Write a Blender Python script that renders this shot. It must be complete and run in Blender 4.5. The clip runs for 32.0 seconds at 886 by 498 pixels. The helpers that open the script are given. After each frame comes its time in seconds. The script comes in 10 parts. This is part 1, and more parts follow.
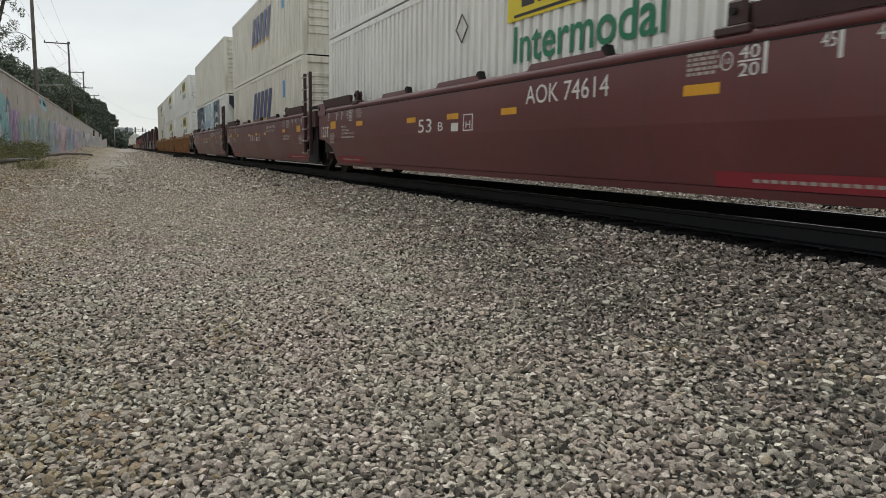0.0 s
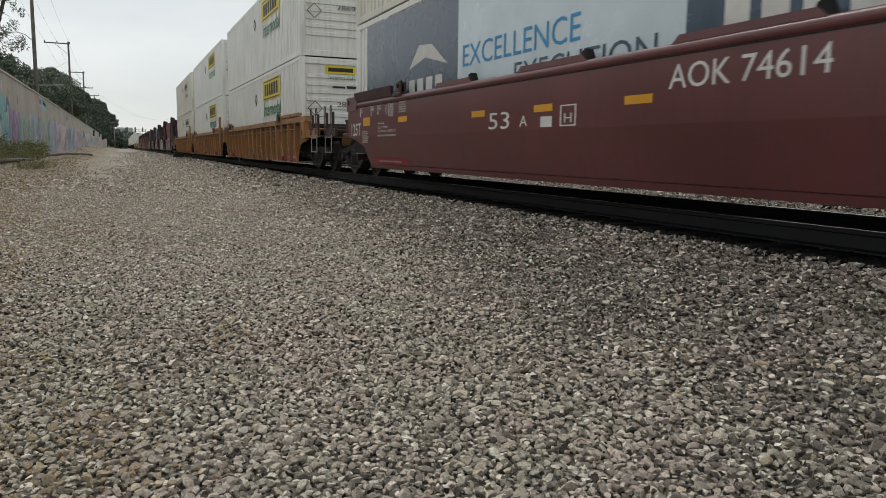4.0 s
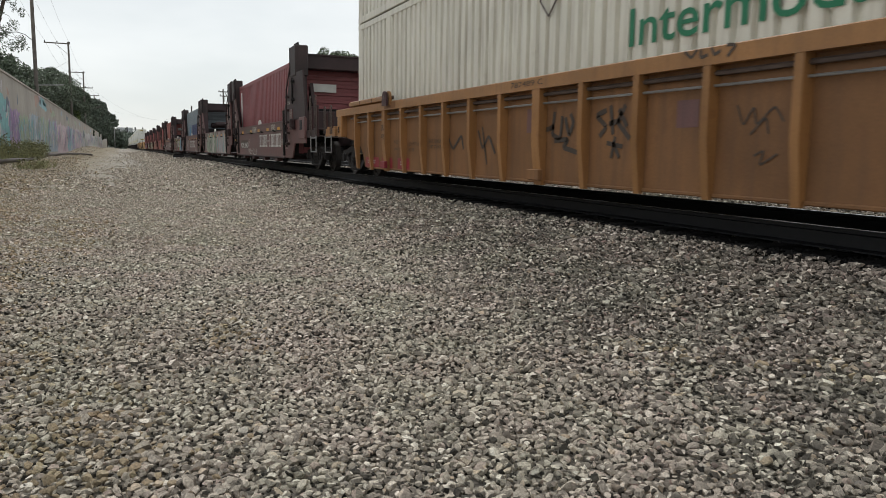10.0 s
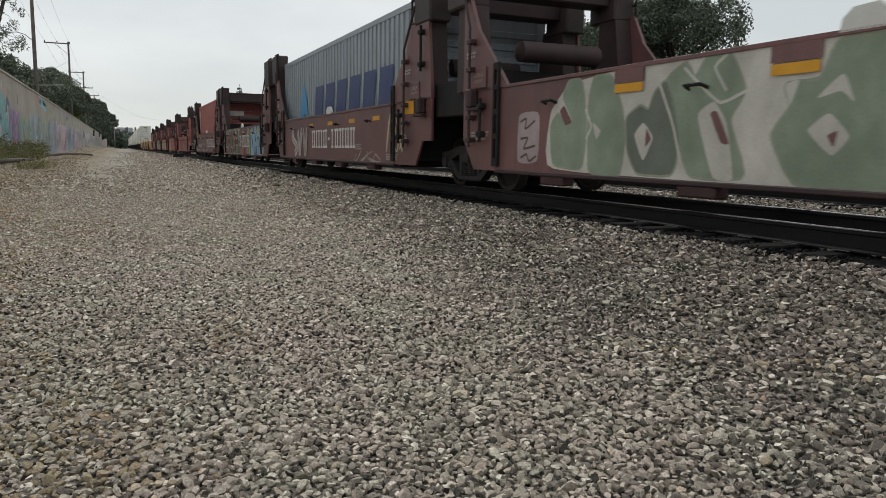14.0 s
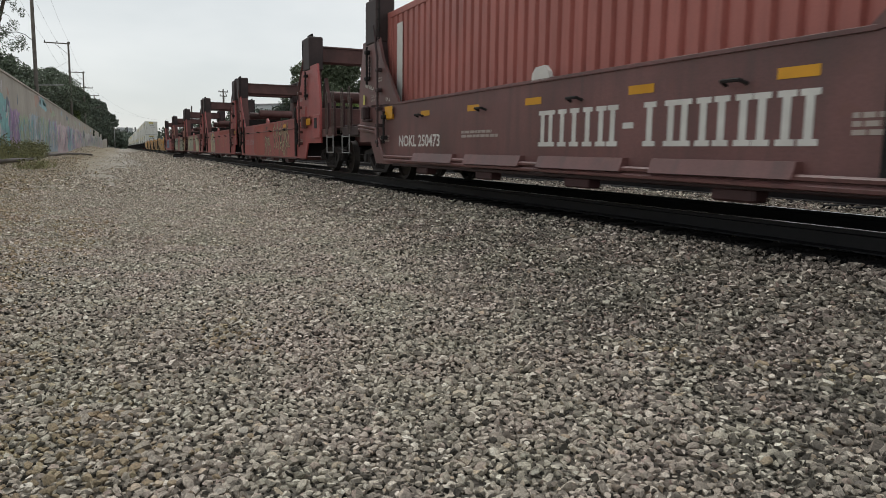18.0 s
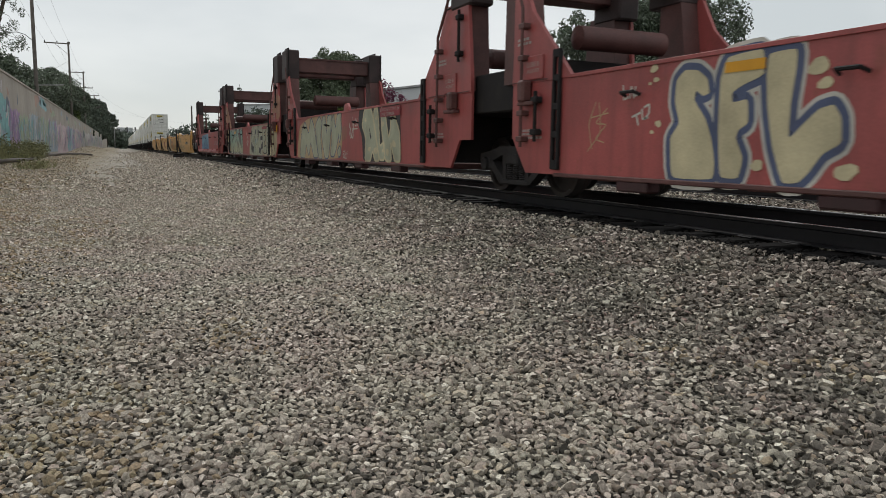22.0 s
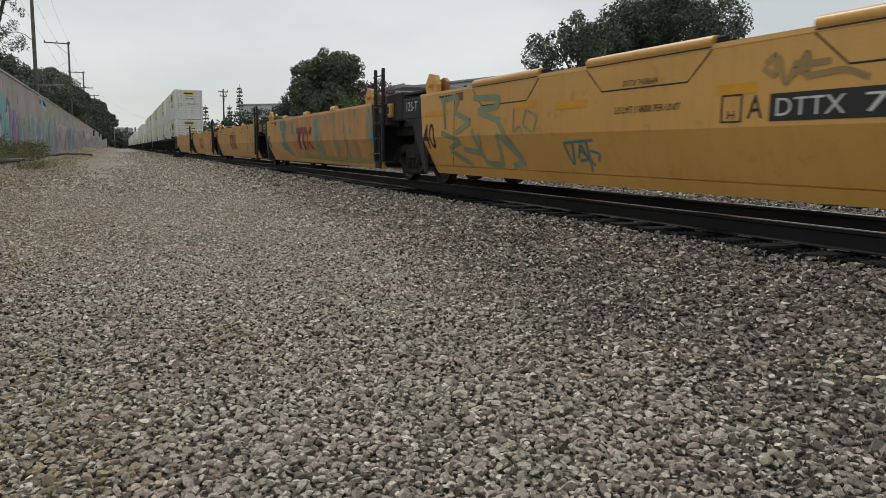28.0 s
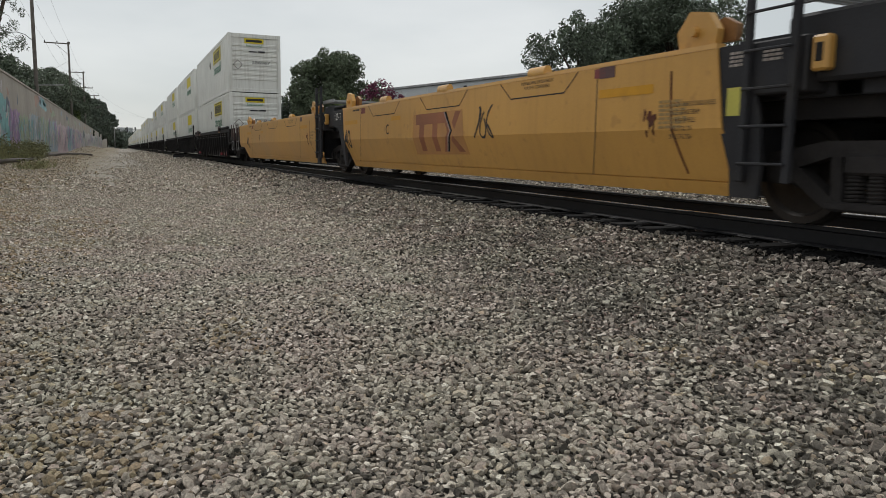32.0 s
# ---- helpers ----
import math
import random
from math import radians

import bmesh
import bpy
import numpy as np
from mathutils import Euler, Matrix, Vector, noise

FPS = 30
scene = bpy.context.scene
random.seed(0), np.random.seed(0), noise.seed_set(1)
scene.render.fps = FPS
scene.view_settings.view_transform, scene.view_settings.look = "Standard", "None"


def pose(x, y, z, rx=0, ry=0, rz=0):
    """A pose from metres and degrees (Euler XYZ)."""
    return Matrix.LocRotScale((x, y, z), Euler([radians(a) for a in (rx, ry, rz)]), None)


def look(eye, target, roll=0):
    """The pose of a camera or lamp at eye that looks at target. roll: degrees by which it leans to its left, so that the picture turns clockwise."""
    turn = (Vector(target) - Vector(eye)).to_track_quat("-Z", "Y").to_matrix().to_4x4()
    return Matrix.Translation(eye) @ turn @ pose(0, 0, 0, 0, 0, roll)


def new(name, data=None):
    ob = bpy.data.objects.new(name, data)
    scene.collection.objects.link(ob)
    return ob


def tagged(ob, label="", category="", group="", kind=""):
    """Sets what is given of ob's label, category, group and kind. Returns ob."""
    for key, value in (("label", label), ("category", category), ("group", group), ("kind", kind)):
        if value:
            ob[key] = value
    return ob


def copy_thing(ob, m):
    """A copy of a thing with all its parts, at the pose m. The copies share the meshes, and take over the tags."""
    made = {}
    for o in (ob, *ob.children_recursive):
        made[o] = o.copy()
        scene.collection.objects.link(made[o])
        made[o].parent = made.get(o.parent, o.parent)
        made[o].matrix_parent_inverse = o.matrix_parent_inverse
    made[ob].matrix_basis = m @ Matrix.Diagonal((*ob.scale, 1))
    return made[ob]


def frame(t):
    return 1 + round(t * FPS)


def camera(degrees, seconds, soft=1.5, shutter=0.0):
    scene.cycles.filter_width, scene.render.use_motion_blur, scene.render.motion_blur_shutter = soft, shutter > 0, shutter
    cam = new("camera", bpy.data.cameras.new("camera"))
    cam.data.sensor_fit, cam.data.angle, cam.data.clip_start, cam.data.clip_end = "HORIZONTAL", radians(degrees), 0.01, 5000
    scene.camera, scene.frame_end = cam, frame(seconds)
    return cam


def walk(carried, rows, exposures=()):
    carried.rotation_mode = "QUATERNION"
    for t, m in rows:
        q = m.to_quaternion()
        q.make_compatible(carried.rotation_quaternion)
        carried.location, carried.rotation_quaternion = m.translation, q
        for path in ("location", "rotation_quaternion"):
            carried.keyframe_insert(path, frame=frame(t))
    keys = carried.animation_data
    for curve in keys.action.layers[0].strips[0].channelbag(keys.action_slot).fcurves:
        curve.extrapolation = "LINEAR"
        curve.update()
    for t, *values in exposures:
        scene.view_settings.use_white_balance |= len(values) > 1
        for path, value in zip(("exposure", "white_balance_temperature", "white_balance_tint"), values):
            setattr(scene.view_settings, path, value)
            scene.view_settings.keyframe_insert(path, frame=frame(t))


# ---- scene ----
EYE = Vector((0.0, 0.0, 0.475))          # the track runs along y, its rail tops lie at z = RAIL_TOP
YAW, TILT = radians(23.725), radians(7.584)
WAY = Vector((math.sin(YAW) * math.cos(TILT), math.cos(YAW) * math.cos(TILT), -math.sin(TILT)))
SPEED, END = 9.851, 32.0
TRACK_X = 6.376                          # centre line of the track
RAIL_TOP = -0.12

cam = camera(62.49, END, soft=0.5, shutter=0.12)
walk(cam, [(0.0, look(EYE, EYE + WAY, 0.85)), (END, look(EYE, EYE + WAY, 0.85))],
     [(0.0, 0.16), (2.0, 0.16), (3.0, 0.12), (6.0, 0.12), (7.0, 0.06), (8.0, 0.16), (9.0, 0.03), (10.0, 0.26), (11.0, 0.06), (12.0, 0.24), (13.0, 0.05), (14.0, 0.06), (17.0, 0.0), (18.0, 0.08), (19.0, 0.02), (25.0, 0.03), (28.0, -0.06), (END, -0.06)])

# ---- world, sun, exposure: bright overcast, the sun behind cloud ahead ----
SUN_ELEV, SUN_AZ = radians(52), radians(4)   # azimuth from +y towards +x
world = bpy.data.worlds.new("overcast_sky")
scene.world = world
world.use_nodes = True
wt = world.node_tree
wt.nodes.clear()
w_out = wt.nodes.new("ShaderNodeOutputWorld")
w_bg = wt.nodes.new("ShaderNodeBackground")
w_sky = wt.nodes.new("ShaderNodeTexSky")
w_sky.sky_type, w_sky.sun_disc = "NISHITA", False
w_sky.sun_elevation, w_sky.sun_rotation = SUN_ELEV, SUN_AZ
w_gain = wt.nodes.new("ShaderNodeMixRGB")
w_gain.blend_type = "MULTIPLY"
w_gain.inputs[0].default_value = 1.0
w_gain.inputs[2].default_value = (0.10, 0.10, 0.10, 1)
w_co = wt.nodes.new("ShaderNodeTexCoord")
w_map = wt.nodes.new("ShaderNodeMapping")
w_map.inputs["Scale"].default_value = (1.2, 1.2, 3.5)
w_noise = wt.nodes.new("ShaderNodeTexNoise")
w_noise.inputs["Scale"].default_value = 1.6
w_noise.inputs["Detail"].default_value = 5
w_ramp = wt.nodes.new("ShaderNodeValToRGB")
w_ramp.color_ramp.elements[0].position, w_ramp.color_ramp.elements[1].position = 0.34, 0.68
w_ramp.color_ramp.elements[0].color = (0.615, 0.652, 0.656, 1)
w_ramp.color_ramp.elements[1].color = (0.845, 0.86, 0.85, 1)
w_mix = wt.nodes.new("ShaderNodeMixRGB")
w_mix.inputs[0].default_value = 0.88
wt.links.new(w_sky.outputs[0], w_gain.inputs[1])
wt.links.new(w_gain.outputs[0], w_mix.inputs[1])
wt.links.new(w_co.outputs["Generated"], w_map.inputs[0])
wt.links.new(w_map.outputs[0], w_noise.inputs[0])
wt.links.new(w_noise.outputs[0], w_ramp.inputs[0])
wt.links.new(w_ramp.outputs[0], w_mix.inputs[2])
wt.links.new(w_mix.outputs[0], w_bg.inputs[0])
wt.links.new(w_bg.outputs[0], w_out.inputs[0])
w_bg.inputs[1].default_value = 1.0

sun = new("sun", bpy.data.lights.new("sun", "SUN"))
sun.data.energy, sun.data.angle, sun.data.color = 1.35, radians(16), (1.0, 0.97, 0.92)
sun.matrix_world = look((0, 0, 0), (-math.sin(SUN_AZ) * math.cos(SUN_ELEV), -math.cos(SUN_AZ) * math.cos(SUN_ELEV), -math.sin(SUN_ELEV)))


# ---- materials ----
def link(t, a, b):
    t.links.new(a, b)


def mat(name, col, rough=0.6, metal=0.0, var=0.18, scale=1.5, grime=0.0, dirt=(0.05, 0.04, 0.03), bump=0.08, fine=45.0,
        streak=0.0, spec=0.4, each="", spread=0.0, rust=0.0):
    """A worn surface: two scales of colour noise, vertical dirt streaks, stains, fine relief."""
    m = bpy.data.materials.new(name)
    m.use_nodes = True
    t = m.node_tree
    b = t.nodes["Principled BSDF"]
    b.inputs["Metallic"].default_value = metal
    b.inputs["Specular IOR Level"].default_value = spec
    co = t.nodes.new("ShaderNodeTexCoord")
    big = t.nodes.new("ShaderNodeTexNoise")
    big.inputs["Scale"].default_value, big.inputs["Detail"].default_value = scale, 6
    small = t.nodes.new("ShaderNodeTexNoise")
    small.inputs["Scale"].default_value, small.inputs["Detail"].default_value = fine, 4
    link(t, co.outputs["Object"], big.inputs[0])
    link(t, co.outputs["Object"], small.inputs[0])

    def shade(k):
        return (min(col[0] * k, 1), min(col[1] * k, 1), min(col[2] * k, 1), 1)

    r1 = t.nodes.new("ShaderNodeValToRGB")
    r1.color_ramp.elements[0].position, r1.color_ramp.elements[1].position = 0.3, 0.7
    r1.color_ramp.elements[0].color, r1.color_ramp.elements[1].color = shade(1 - var), shade(1 + var)
    link(t, big.outputs[0], r1.inputs[0])
    r2 = t.nodes.new("ShaderNodeMixRGB")
    r2.blend_type = "OVERLAY"
    r2.inputs[0].default_value = min(0.35, var)
    link(t, r1.outputs[0], r2.inputs[1])
    link(t, small.outputs[0], r2.inputs[2])
    top = r2.outputs[0]
    if each:
        if each == "island":
            src = t.nodes.new("ShaderNodeNewGeometry").outputs["Random Per Island"]
        else:
            src = t.nodes.new("ShaderNodeObjectInfo").outputs["Random"]
        hue = t.nodes.new("ShaderNodeHueSaturation")
        mr = t.nodes.new("ShaderNodeMapRange")
        mr.inputs["To Min"].default_value, mr.inputs["To Max"].default_value = 1 - spread, 1 + spread
        link(t, src, mr.inputs[0])
        link(t, mr.outputs[0], hue.inputs["Value"])
        link(t, top, hue.inputs["Color"])
        top = hue.outputs[0]
    if grime > 0 or streak > 0:
        mp = t.nodes.new("ShaderNodeMapping")
        mp.inputs["Scale"].default_value = (3.0, 3.0, 0.28) if streak > 0 else (1, 1, 1)
        sn = t.nodes.new("ShaderNodeTexNoise")
        sn.inputs["Scale"].default_value, sn.inputs["Detail"].default_value = 2.6, 7
        link(t, co.outputs["Object"], mp.inputs[0])
        link(t, mp.outputs[0], sn.inputs[0])
        sr = t.nodes.new("ShaderNodeMapRange")
        sr.inputs["From Min"].default_value, sr.inputs["From Max"].default_value = 0.47, 0.78
        sr.inputs["To Max"].default_value = max(grime, streak)
        link(t, sn.outputs[0], sr.inputs[0])
        gm = t.nodes.new("ShaderNodeMixRGB")
        gm.inputs[2].default_value = (*dirt, 1)
        link(t, sr.outputs[0], gm.inputs[0])
        link(t, top, gm.inputs[1])
        top = gm.outputs[0]
    if rust > 0:
        rn = t.nodes.new("ShaderNodeTexNoise")
        rn.inputs["Scale"].default_value, rn.inputs["Detail"].default_value = 5.5, 9
        link(t, co.outputs["Object"], rn.inputs[0])
        rr = t.nodes.new("ShaderNodeMapRange")
        rr.inputs["From Min"].default_value, rr.inputs["From Max"].default_value = 0.62, 0.70
        rr.inputs["To Max"].default_value = rust
        link(t, rn.outputs[0], rr.inputs[0])
        rm = t.nodes.new("ShaderNodeMixRGB")
        rm.inputs[2].default_value = (0.16, 0.065, 0.03, 1)
        link(t, rr.outputs[0], rm.inputs[0])
        link(t, top, rm.inputs[1])
        top = rm.outputs[0]
    link(t, top, b.inputs["Base Color"])
    ro = t.nodes.new("ShaderNodeMapRange")
    ro.inputs["To Min"].default_value, ro.inputs["To Max"].default_value = max(rough - 0.12, 0.05), min(rough + 0.12, 1)
    link(t, big.outputs[0], ro.inputs[0])
    link(t, ro.outputs[0], b.inputs["Roughness"])
    if bump > 0:
        bp = t.nodes.new("ShaderNodeBump")
        bp.inputs["Strength"].default_value, bp.inputs["Distance"].default_value = bump, 0.01
        link(t, small.outputs[0], bp.inputs["Height"])
        link(t, bp.outputs[0], b.inputs["Normal"])
    return m


M = {}
M["maroon"] = mat("maroon_paint", (0.118, 0.032, 0.034), 0.40, var=0.16, scale=0.8, grime=0.35, dirt=(0.06, 0.035, 0.03), streak=0.3, spec=0.6)
M["maroon_dark"] = mat("dark_maroon_steel", (0.050, 0.020, 0.021), 0.6, var=0.25, grime=0.4, dirt=(0.02, 0.015, 0.014))
M["orange"] = mat("faded_orange_paint", (0.31, 0.150, 0.054), 0.45, var=0.2, scale=0.7, grime=0.4, dirt=(0.13, 0.07, 0.035), streak=0.5, rust=0.25)
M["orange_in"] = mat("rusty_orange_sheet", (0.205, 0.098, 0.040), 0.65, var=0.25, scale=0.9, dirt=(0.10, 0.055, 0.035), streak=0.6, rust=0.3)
M["yellow"] = mat("yellow_paint", (0.575, 0.312, 0.078), 0.38, var=0.10, scale=0.5, dirt=(0.30, 0.15, 0.045), streak=0.22, rust=0.22, spec=0.5)
M["brown"] = mat("brown_red_paint", (0.136, 0.060, 0.057), 0.5, var=0.3, scale=1.1, dirt=(0.065, 0.046, 0.044), streak=0.55, rust=0.15, spec=0.55)
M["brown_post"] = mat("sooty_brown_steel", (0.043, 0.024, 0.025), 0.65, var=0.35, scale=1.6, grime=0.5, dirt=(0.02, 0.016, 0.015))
M["red"] = mat("faded_red_paint", (0.315, 0.070, 0.066), 0.48, var=0.26, scale=1.1, dirt=(0.12, 0.04, 0.036), streak=0.45, rust=0.3, spec=0.5)
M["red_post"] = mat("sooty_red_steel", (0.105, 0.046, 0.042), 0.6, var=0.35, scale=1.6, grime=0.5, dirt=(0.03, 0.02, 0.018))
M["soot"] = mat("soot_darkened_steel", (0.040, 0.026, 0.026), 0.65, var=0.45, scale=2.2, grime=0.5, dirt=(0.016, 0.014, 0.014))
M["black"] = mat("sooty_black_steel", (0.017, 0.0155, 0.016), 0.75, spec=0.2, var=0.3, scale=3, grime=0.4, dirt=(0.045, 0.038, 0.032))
M["grey_end"] = mat("dark_grey_painted_steel", (0.030, 0.030, 0.034), 0.7, spec=0.25, var=0.25, grime=0.35, dirt=(0.06, 0.05, 0.04))
M["truck"] = mat("dusty_cast_steel", (0.036, 0.033, 0.033), 0.8, spec=0.2, var=0.3, scale=5, grime=0.5, dirt=(0.02, 0.017, 0.015))
M["wheel"] = mat("dark_wheel_steel", (0.035, 0.030, 0.028), 0.55, 0.3, var=0.3, scale=6, grime=0.4)
M["steel"] = mat("galvanised_steel", (0.30, 0.30, 0.30), 0.45, 0.6, var=0.2)
M["rod"] = mat("grimy_rod_steel", (0.10, 0.075, 0.065), 0.5, 0.3, var=0.3, scale=4)
M["white_box"] = mat("white_container_paint", (0.74, 0.74, 0.70), 0.5, var=0.05, scale=0.7, dirt=(0.30, 0.27, 0.22), streak=0.4, rust=0.05)
M["cream_box"] = mat("cream_container_paint", (0.68, 0.655, 0.57), 0.55, var=0.07, scale=0.7, dirt=(0.25, 0.20, 0.14), streak=0.5, rust=0.08)
M["red_box"] = mat("dull_red_container_paint", (0.25, 0.075, 0.080), 0.55, var=0.12, scale=0.7, dirt=(0.10, 0.04, 0.035), streak=0.35)
M["brick_box"] = mat("faded_brick_red_container_paint", (0.37, 0.125, 0.105), 0.55, var=0.12, scale=0.7, dirt=(0.14, 0.05, 0.04), streak=0.35)
M["blue_box"] = mat("grey_blue_container_paint", (0.25, 0.29, 0.32), 0.5, var=0.08, scale=0.7, dirt=(0.13, 0.12, 0.11), streak=0.35)
M["white"] = mat("white_stencil_paint", (0.62, 0.61, 0.58), 0.6, var=0.1, scale=3, grime=0.3, dirt=(0.3, 0.25, 0.22), bump=0)
M["faint"] = mat("faded_white_stencil_paint", (0.36, 0.31, 0.28), 0.6, var=0.12, scale=3, grime=0.3, dirt=(0.2, 0.14, 0.12), bump=0)
M["amber"] = mat("amber_reflector_tape", (0.62, 0.30, 0.015), 0.4, var=0.08, scale=4, grime=0.15, bump=0)
M["pale_yellow"] = mat("pale_yellow_sticker", (0.55, 0.50, 0.10), 0.5, var=0.15, bump=0)
M["blackink"] = mat("black_stencil_paint", (0.022, 0.021, 0.022), 0.6, var=0.2, bump=0)
M["g_ink"] = mat("worn_black_stencil_paint", (0.06, 0.045, 0.03), 0.6, var=0.25, bump=0)
M["signal_red"] = mat("bright_red_jacking_patch", (0.25, 0.026, 0.038), 0.5, var=0.15, scale=2, grime=0.35, bump=0)
M["green"] = mat("green_lettering", (0.010, 0.16, 0.075), 0.5, var=0.1, bump=0)
M["logo_yellow"] = mat("yellow_logo_panel", (0.66, 0.53, 0.012), 0.5, var=0.08, grime=0.1, bump=0)
M["navy"] = mat("navy_lettering", (0.018, 0.035, 0.13), 0.5, var=0.1, bump=0)
M["gold"] = mat("gold_lettering", (0.55, 0.33, 0.03), 0.5, var=0.1, bump=0)
M["sky_blue"] = mat("sky_blue_lettering", (0.04, 0.25, 0.48), 0.5, var=0.1, bump=0)
M["slate"] = mat("slate_blue_panel", (0.045, 0.075, 0.115), 0.28, var=0.2, scale=2, spec=0.6, bump=0)
M["unit_cover"] = mat("dark_navy_unit_cover", (0.012, 0.018, 0.032), 0.35, var=0.2, scale=2, bump=0)
M["pale_blue"] = mat("pale_blue_panel", (0.55, 0.64, 0.68), 0.25, var=0.10, scale=1.2, spec=0.6, bump=0)
M["purple"] = mat("faded_purple_logo_paint", (0.21, 0.052, 0.052), 0.6, var=0.2, grime=0.2, dirt=(0.35, 0.19, 0.05), bump=0)
M["rail"] = mat("dark_rail_steel", (0.012, 0.012, 0.014), 0.55, var=0.25, scale=2, spec=0.3)
M["rail_top"] = mat("polished_rail_head", (0.50, 0.50, 0.50), 0.22, 1.0, var=0.06)
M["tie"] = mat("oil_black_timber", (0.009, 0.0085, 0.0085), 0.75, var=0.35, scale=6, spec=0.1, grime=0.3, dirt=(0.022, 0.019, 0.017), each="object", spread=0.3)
M["concrete"] = mat("weathered_concrete", (0.36, 0.325, 0.285), 0.85, var=0.16, scale=0.35, grime=0.25, dirt=(0.15, 0.13, 0.115), streak=0.35, bump=0.25, fine=22)
M["wood"] = mat("weathered_pole_timber", (0.135, 0.118, 0.105), 0.85, var=0.3, scale=3, streak=0.4)
M["wire"] = mat("dark_cable", (0.03, 0.03, 0.03), 0.7, bump=0)
M["bark"] = mat("grey_brown_bark", (0.075, 0.058, 0.045), 0.9, var=0.3, scale=5, bump=0.5, fine=18)
M["leaf"] = mat("dark_green_leaves", (0.088, 0.112, 0.075), 0.6, var=0.3, scale=0.6, each="island", spread=0.45, bump=0)
M["leaf_far"] = mat("hazy_green_leaves", (0.090, 0.113, 0.085), 0.65, var=0.3, scale=0.4, each="island", spread=0.4, bump=0)
M["leaf_bright"] = mat("yellow_green_leaves", (0.12, 0.16, 0.04), 0.6, var=0.3, each="island", spread=0.4, bump=0)
M["bloom"] = mat("magenta_bracts", (0.16, 0.035, 0.075), 0.6, var=0.3, each="island", spread=0.5, bump=0)
M["weed"] = mat("dry_green_weeds", (0.165, 0.165, 0.075), 0.7, var=0.35, each="island", spread=0.5, bump=0)
M["warehouse"] = mat("pale_grey_warehouse_sheet", (0.52, 0.54, 0.55), 0.6, var=0.06, scale=0.2, bump=0)
M["hose"] = mat("dark_rusty_pipe", (0.045, 0.034, 0.028), 0.7, var=0.3, rust=0.4)


def stone_material(name, tones, bump, dust=0.3):
    """Crushed rock: every stone takes its own tone out of a list of (share, colour), with speckle and small pits."""
    m = bpy.data.materials.new(name)
    m.use_nodes = True
    t = m.node_tree
    b = t.nodes["Principled BSDF"]
    b.inputs["Roughness"].default_value = 0.88
    b.inputs["Specular IOR Level"].default_value = 0.2
    geo = t.nodes.new("ShaderNodeNewGeometry")
    ramp = t.nodes.new("ShaderNodeValToRGB")
    e = ramp.color_ramp.elements
    e[0].position, e[0].color = 0.0, (*tones[0][1], 1)
    e[1].position, e[1].color = 1.0, (*tones[-1][1], 1)
    for pos, c in tones[1:-1]:
        e.new(pos).color = (*c, 1)
    link(t, geo.outputs["Random Per Island"], ramp.inputs[0])
    co = t.nodes.new("ShaderNodeTexCoord")
    n = t.nodes.new("ShaderNodeTexNoise")
    n.inputs["Scale"].default_value, n.inputs["Detail"].default_value, n.inputs["Roughness"].default_value = 110, 7, 0.65
    link(t, co.outputs["Object"], n.inputs[0])
    st = t.nodes.new("ShaderNodeMapRange")
    st.inputs["From Min"].default_value, st.inputs["From Max"].default_value = 0.32, 0.66
    st.inputs["To Min"].default_value, st.inputs["To Max"].default_value = 0.55, 1.28
    link(t, n.outputs[0], st.inputs[0])
    ov = t.nodes.new("ShaderNodeMixRGB")
    ov.blend_type = "MULTIPLY"
    ov.inputs[0].default_value = 1.0
    link(t, ramp.outputs[0], ov.inputs[1])
    link(t, st.outputs[0], ov.inputs[2])
    d = t.nodes.new("ShaderNodeTexNoise")            # broad drifts of soil dust
    d.inputs["Scale"].default_value, d.inputs["Detail"].default_value = 0.8, 6
    link(t, co.outputs["Object"], d.inputs[0])
    dr = t.nodes.new("ShaderNodeMapRange")
    dr.inputs["From Min"].default_value, dr.inputs["From Max"].default_value = 0.42, 0.68
    dr.inputs["To Max"].default_value = dust
    link(t, d.outputs[0], dr.inputs[0])
    dm = t.nodes.new("ShaderNodeMixRGB")
    dm.inputs[2].default_value = (0.36, 0.315, 0.25, 1)
    link(t, dr.outputs[0], dm.inputs[0])
    link(t, ov.outputs[0], dm.inputs[1])
    rose = t.nodes.new("ShaderNodeTexNoise")         # drifts of mauve and of greenish rock
    rose.inputs["Scale"].default_value, rose.inputs["Detail"].default_value = 1.5, 3
    link(t, co.outputs["Object"], rose.inputs[0])
    rr = t.nodes.new("ShaderNodeValToRGB")
    rr.color_ramp.elements[0].position, rr.color_ramp.elements[1].position = 0.36, 0.64
    rr.color_ramp.elements[0].color, rr.color_ramp.elements[1].color = (0.975, 1.01, 0.955, 1), (1.03, 0.985, 0.985, 1)
    link(t, rose.outputs[0], rr.inputs[0])
    rm = t.nodes.new("ShaderNodeMixRGB")
    rm.blend_type, rm.inputs[0].default_value = "MULTIPLY", 1.0
    link(t, dm.outputs[0], rm.inputs[1])
    link(t, rr.outputs[0], rm.inputs[2])
    link(t, rm.outputs[0], b.inputs["Base Color"])
    bp = t.nodes.new("ShaderNodeBump")
    bp.inputs["Strength"].default_value, bp.inputs["Distance"].default_value = bump, 0.009
    link(t, n.outputs[0], bp.inputs["Height"])
    link(t, bp.outputs[0], b.inputs["Normal"])
    return m


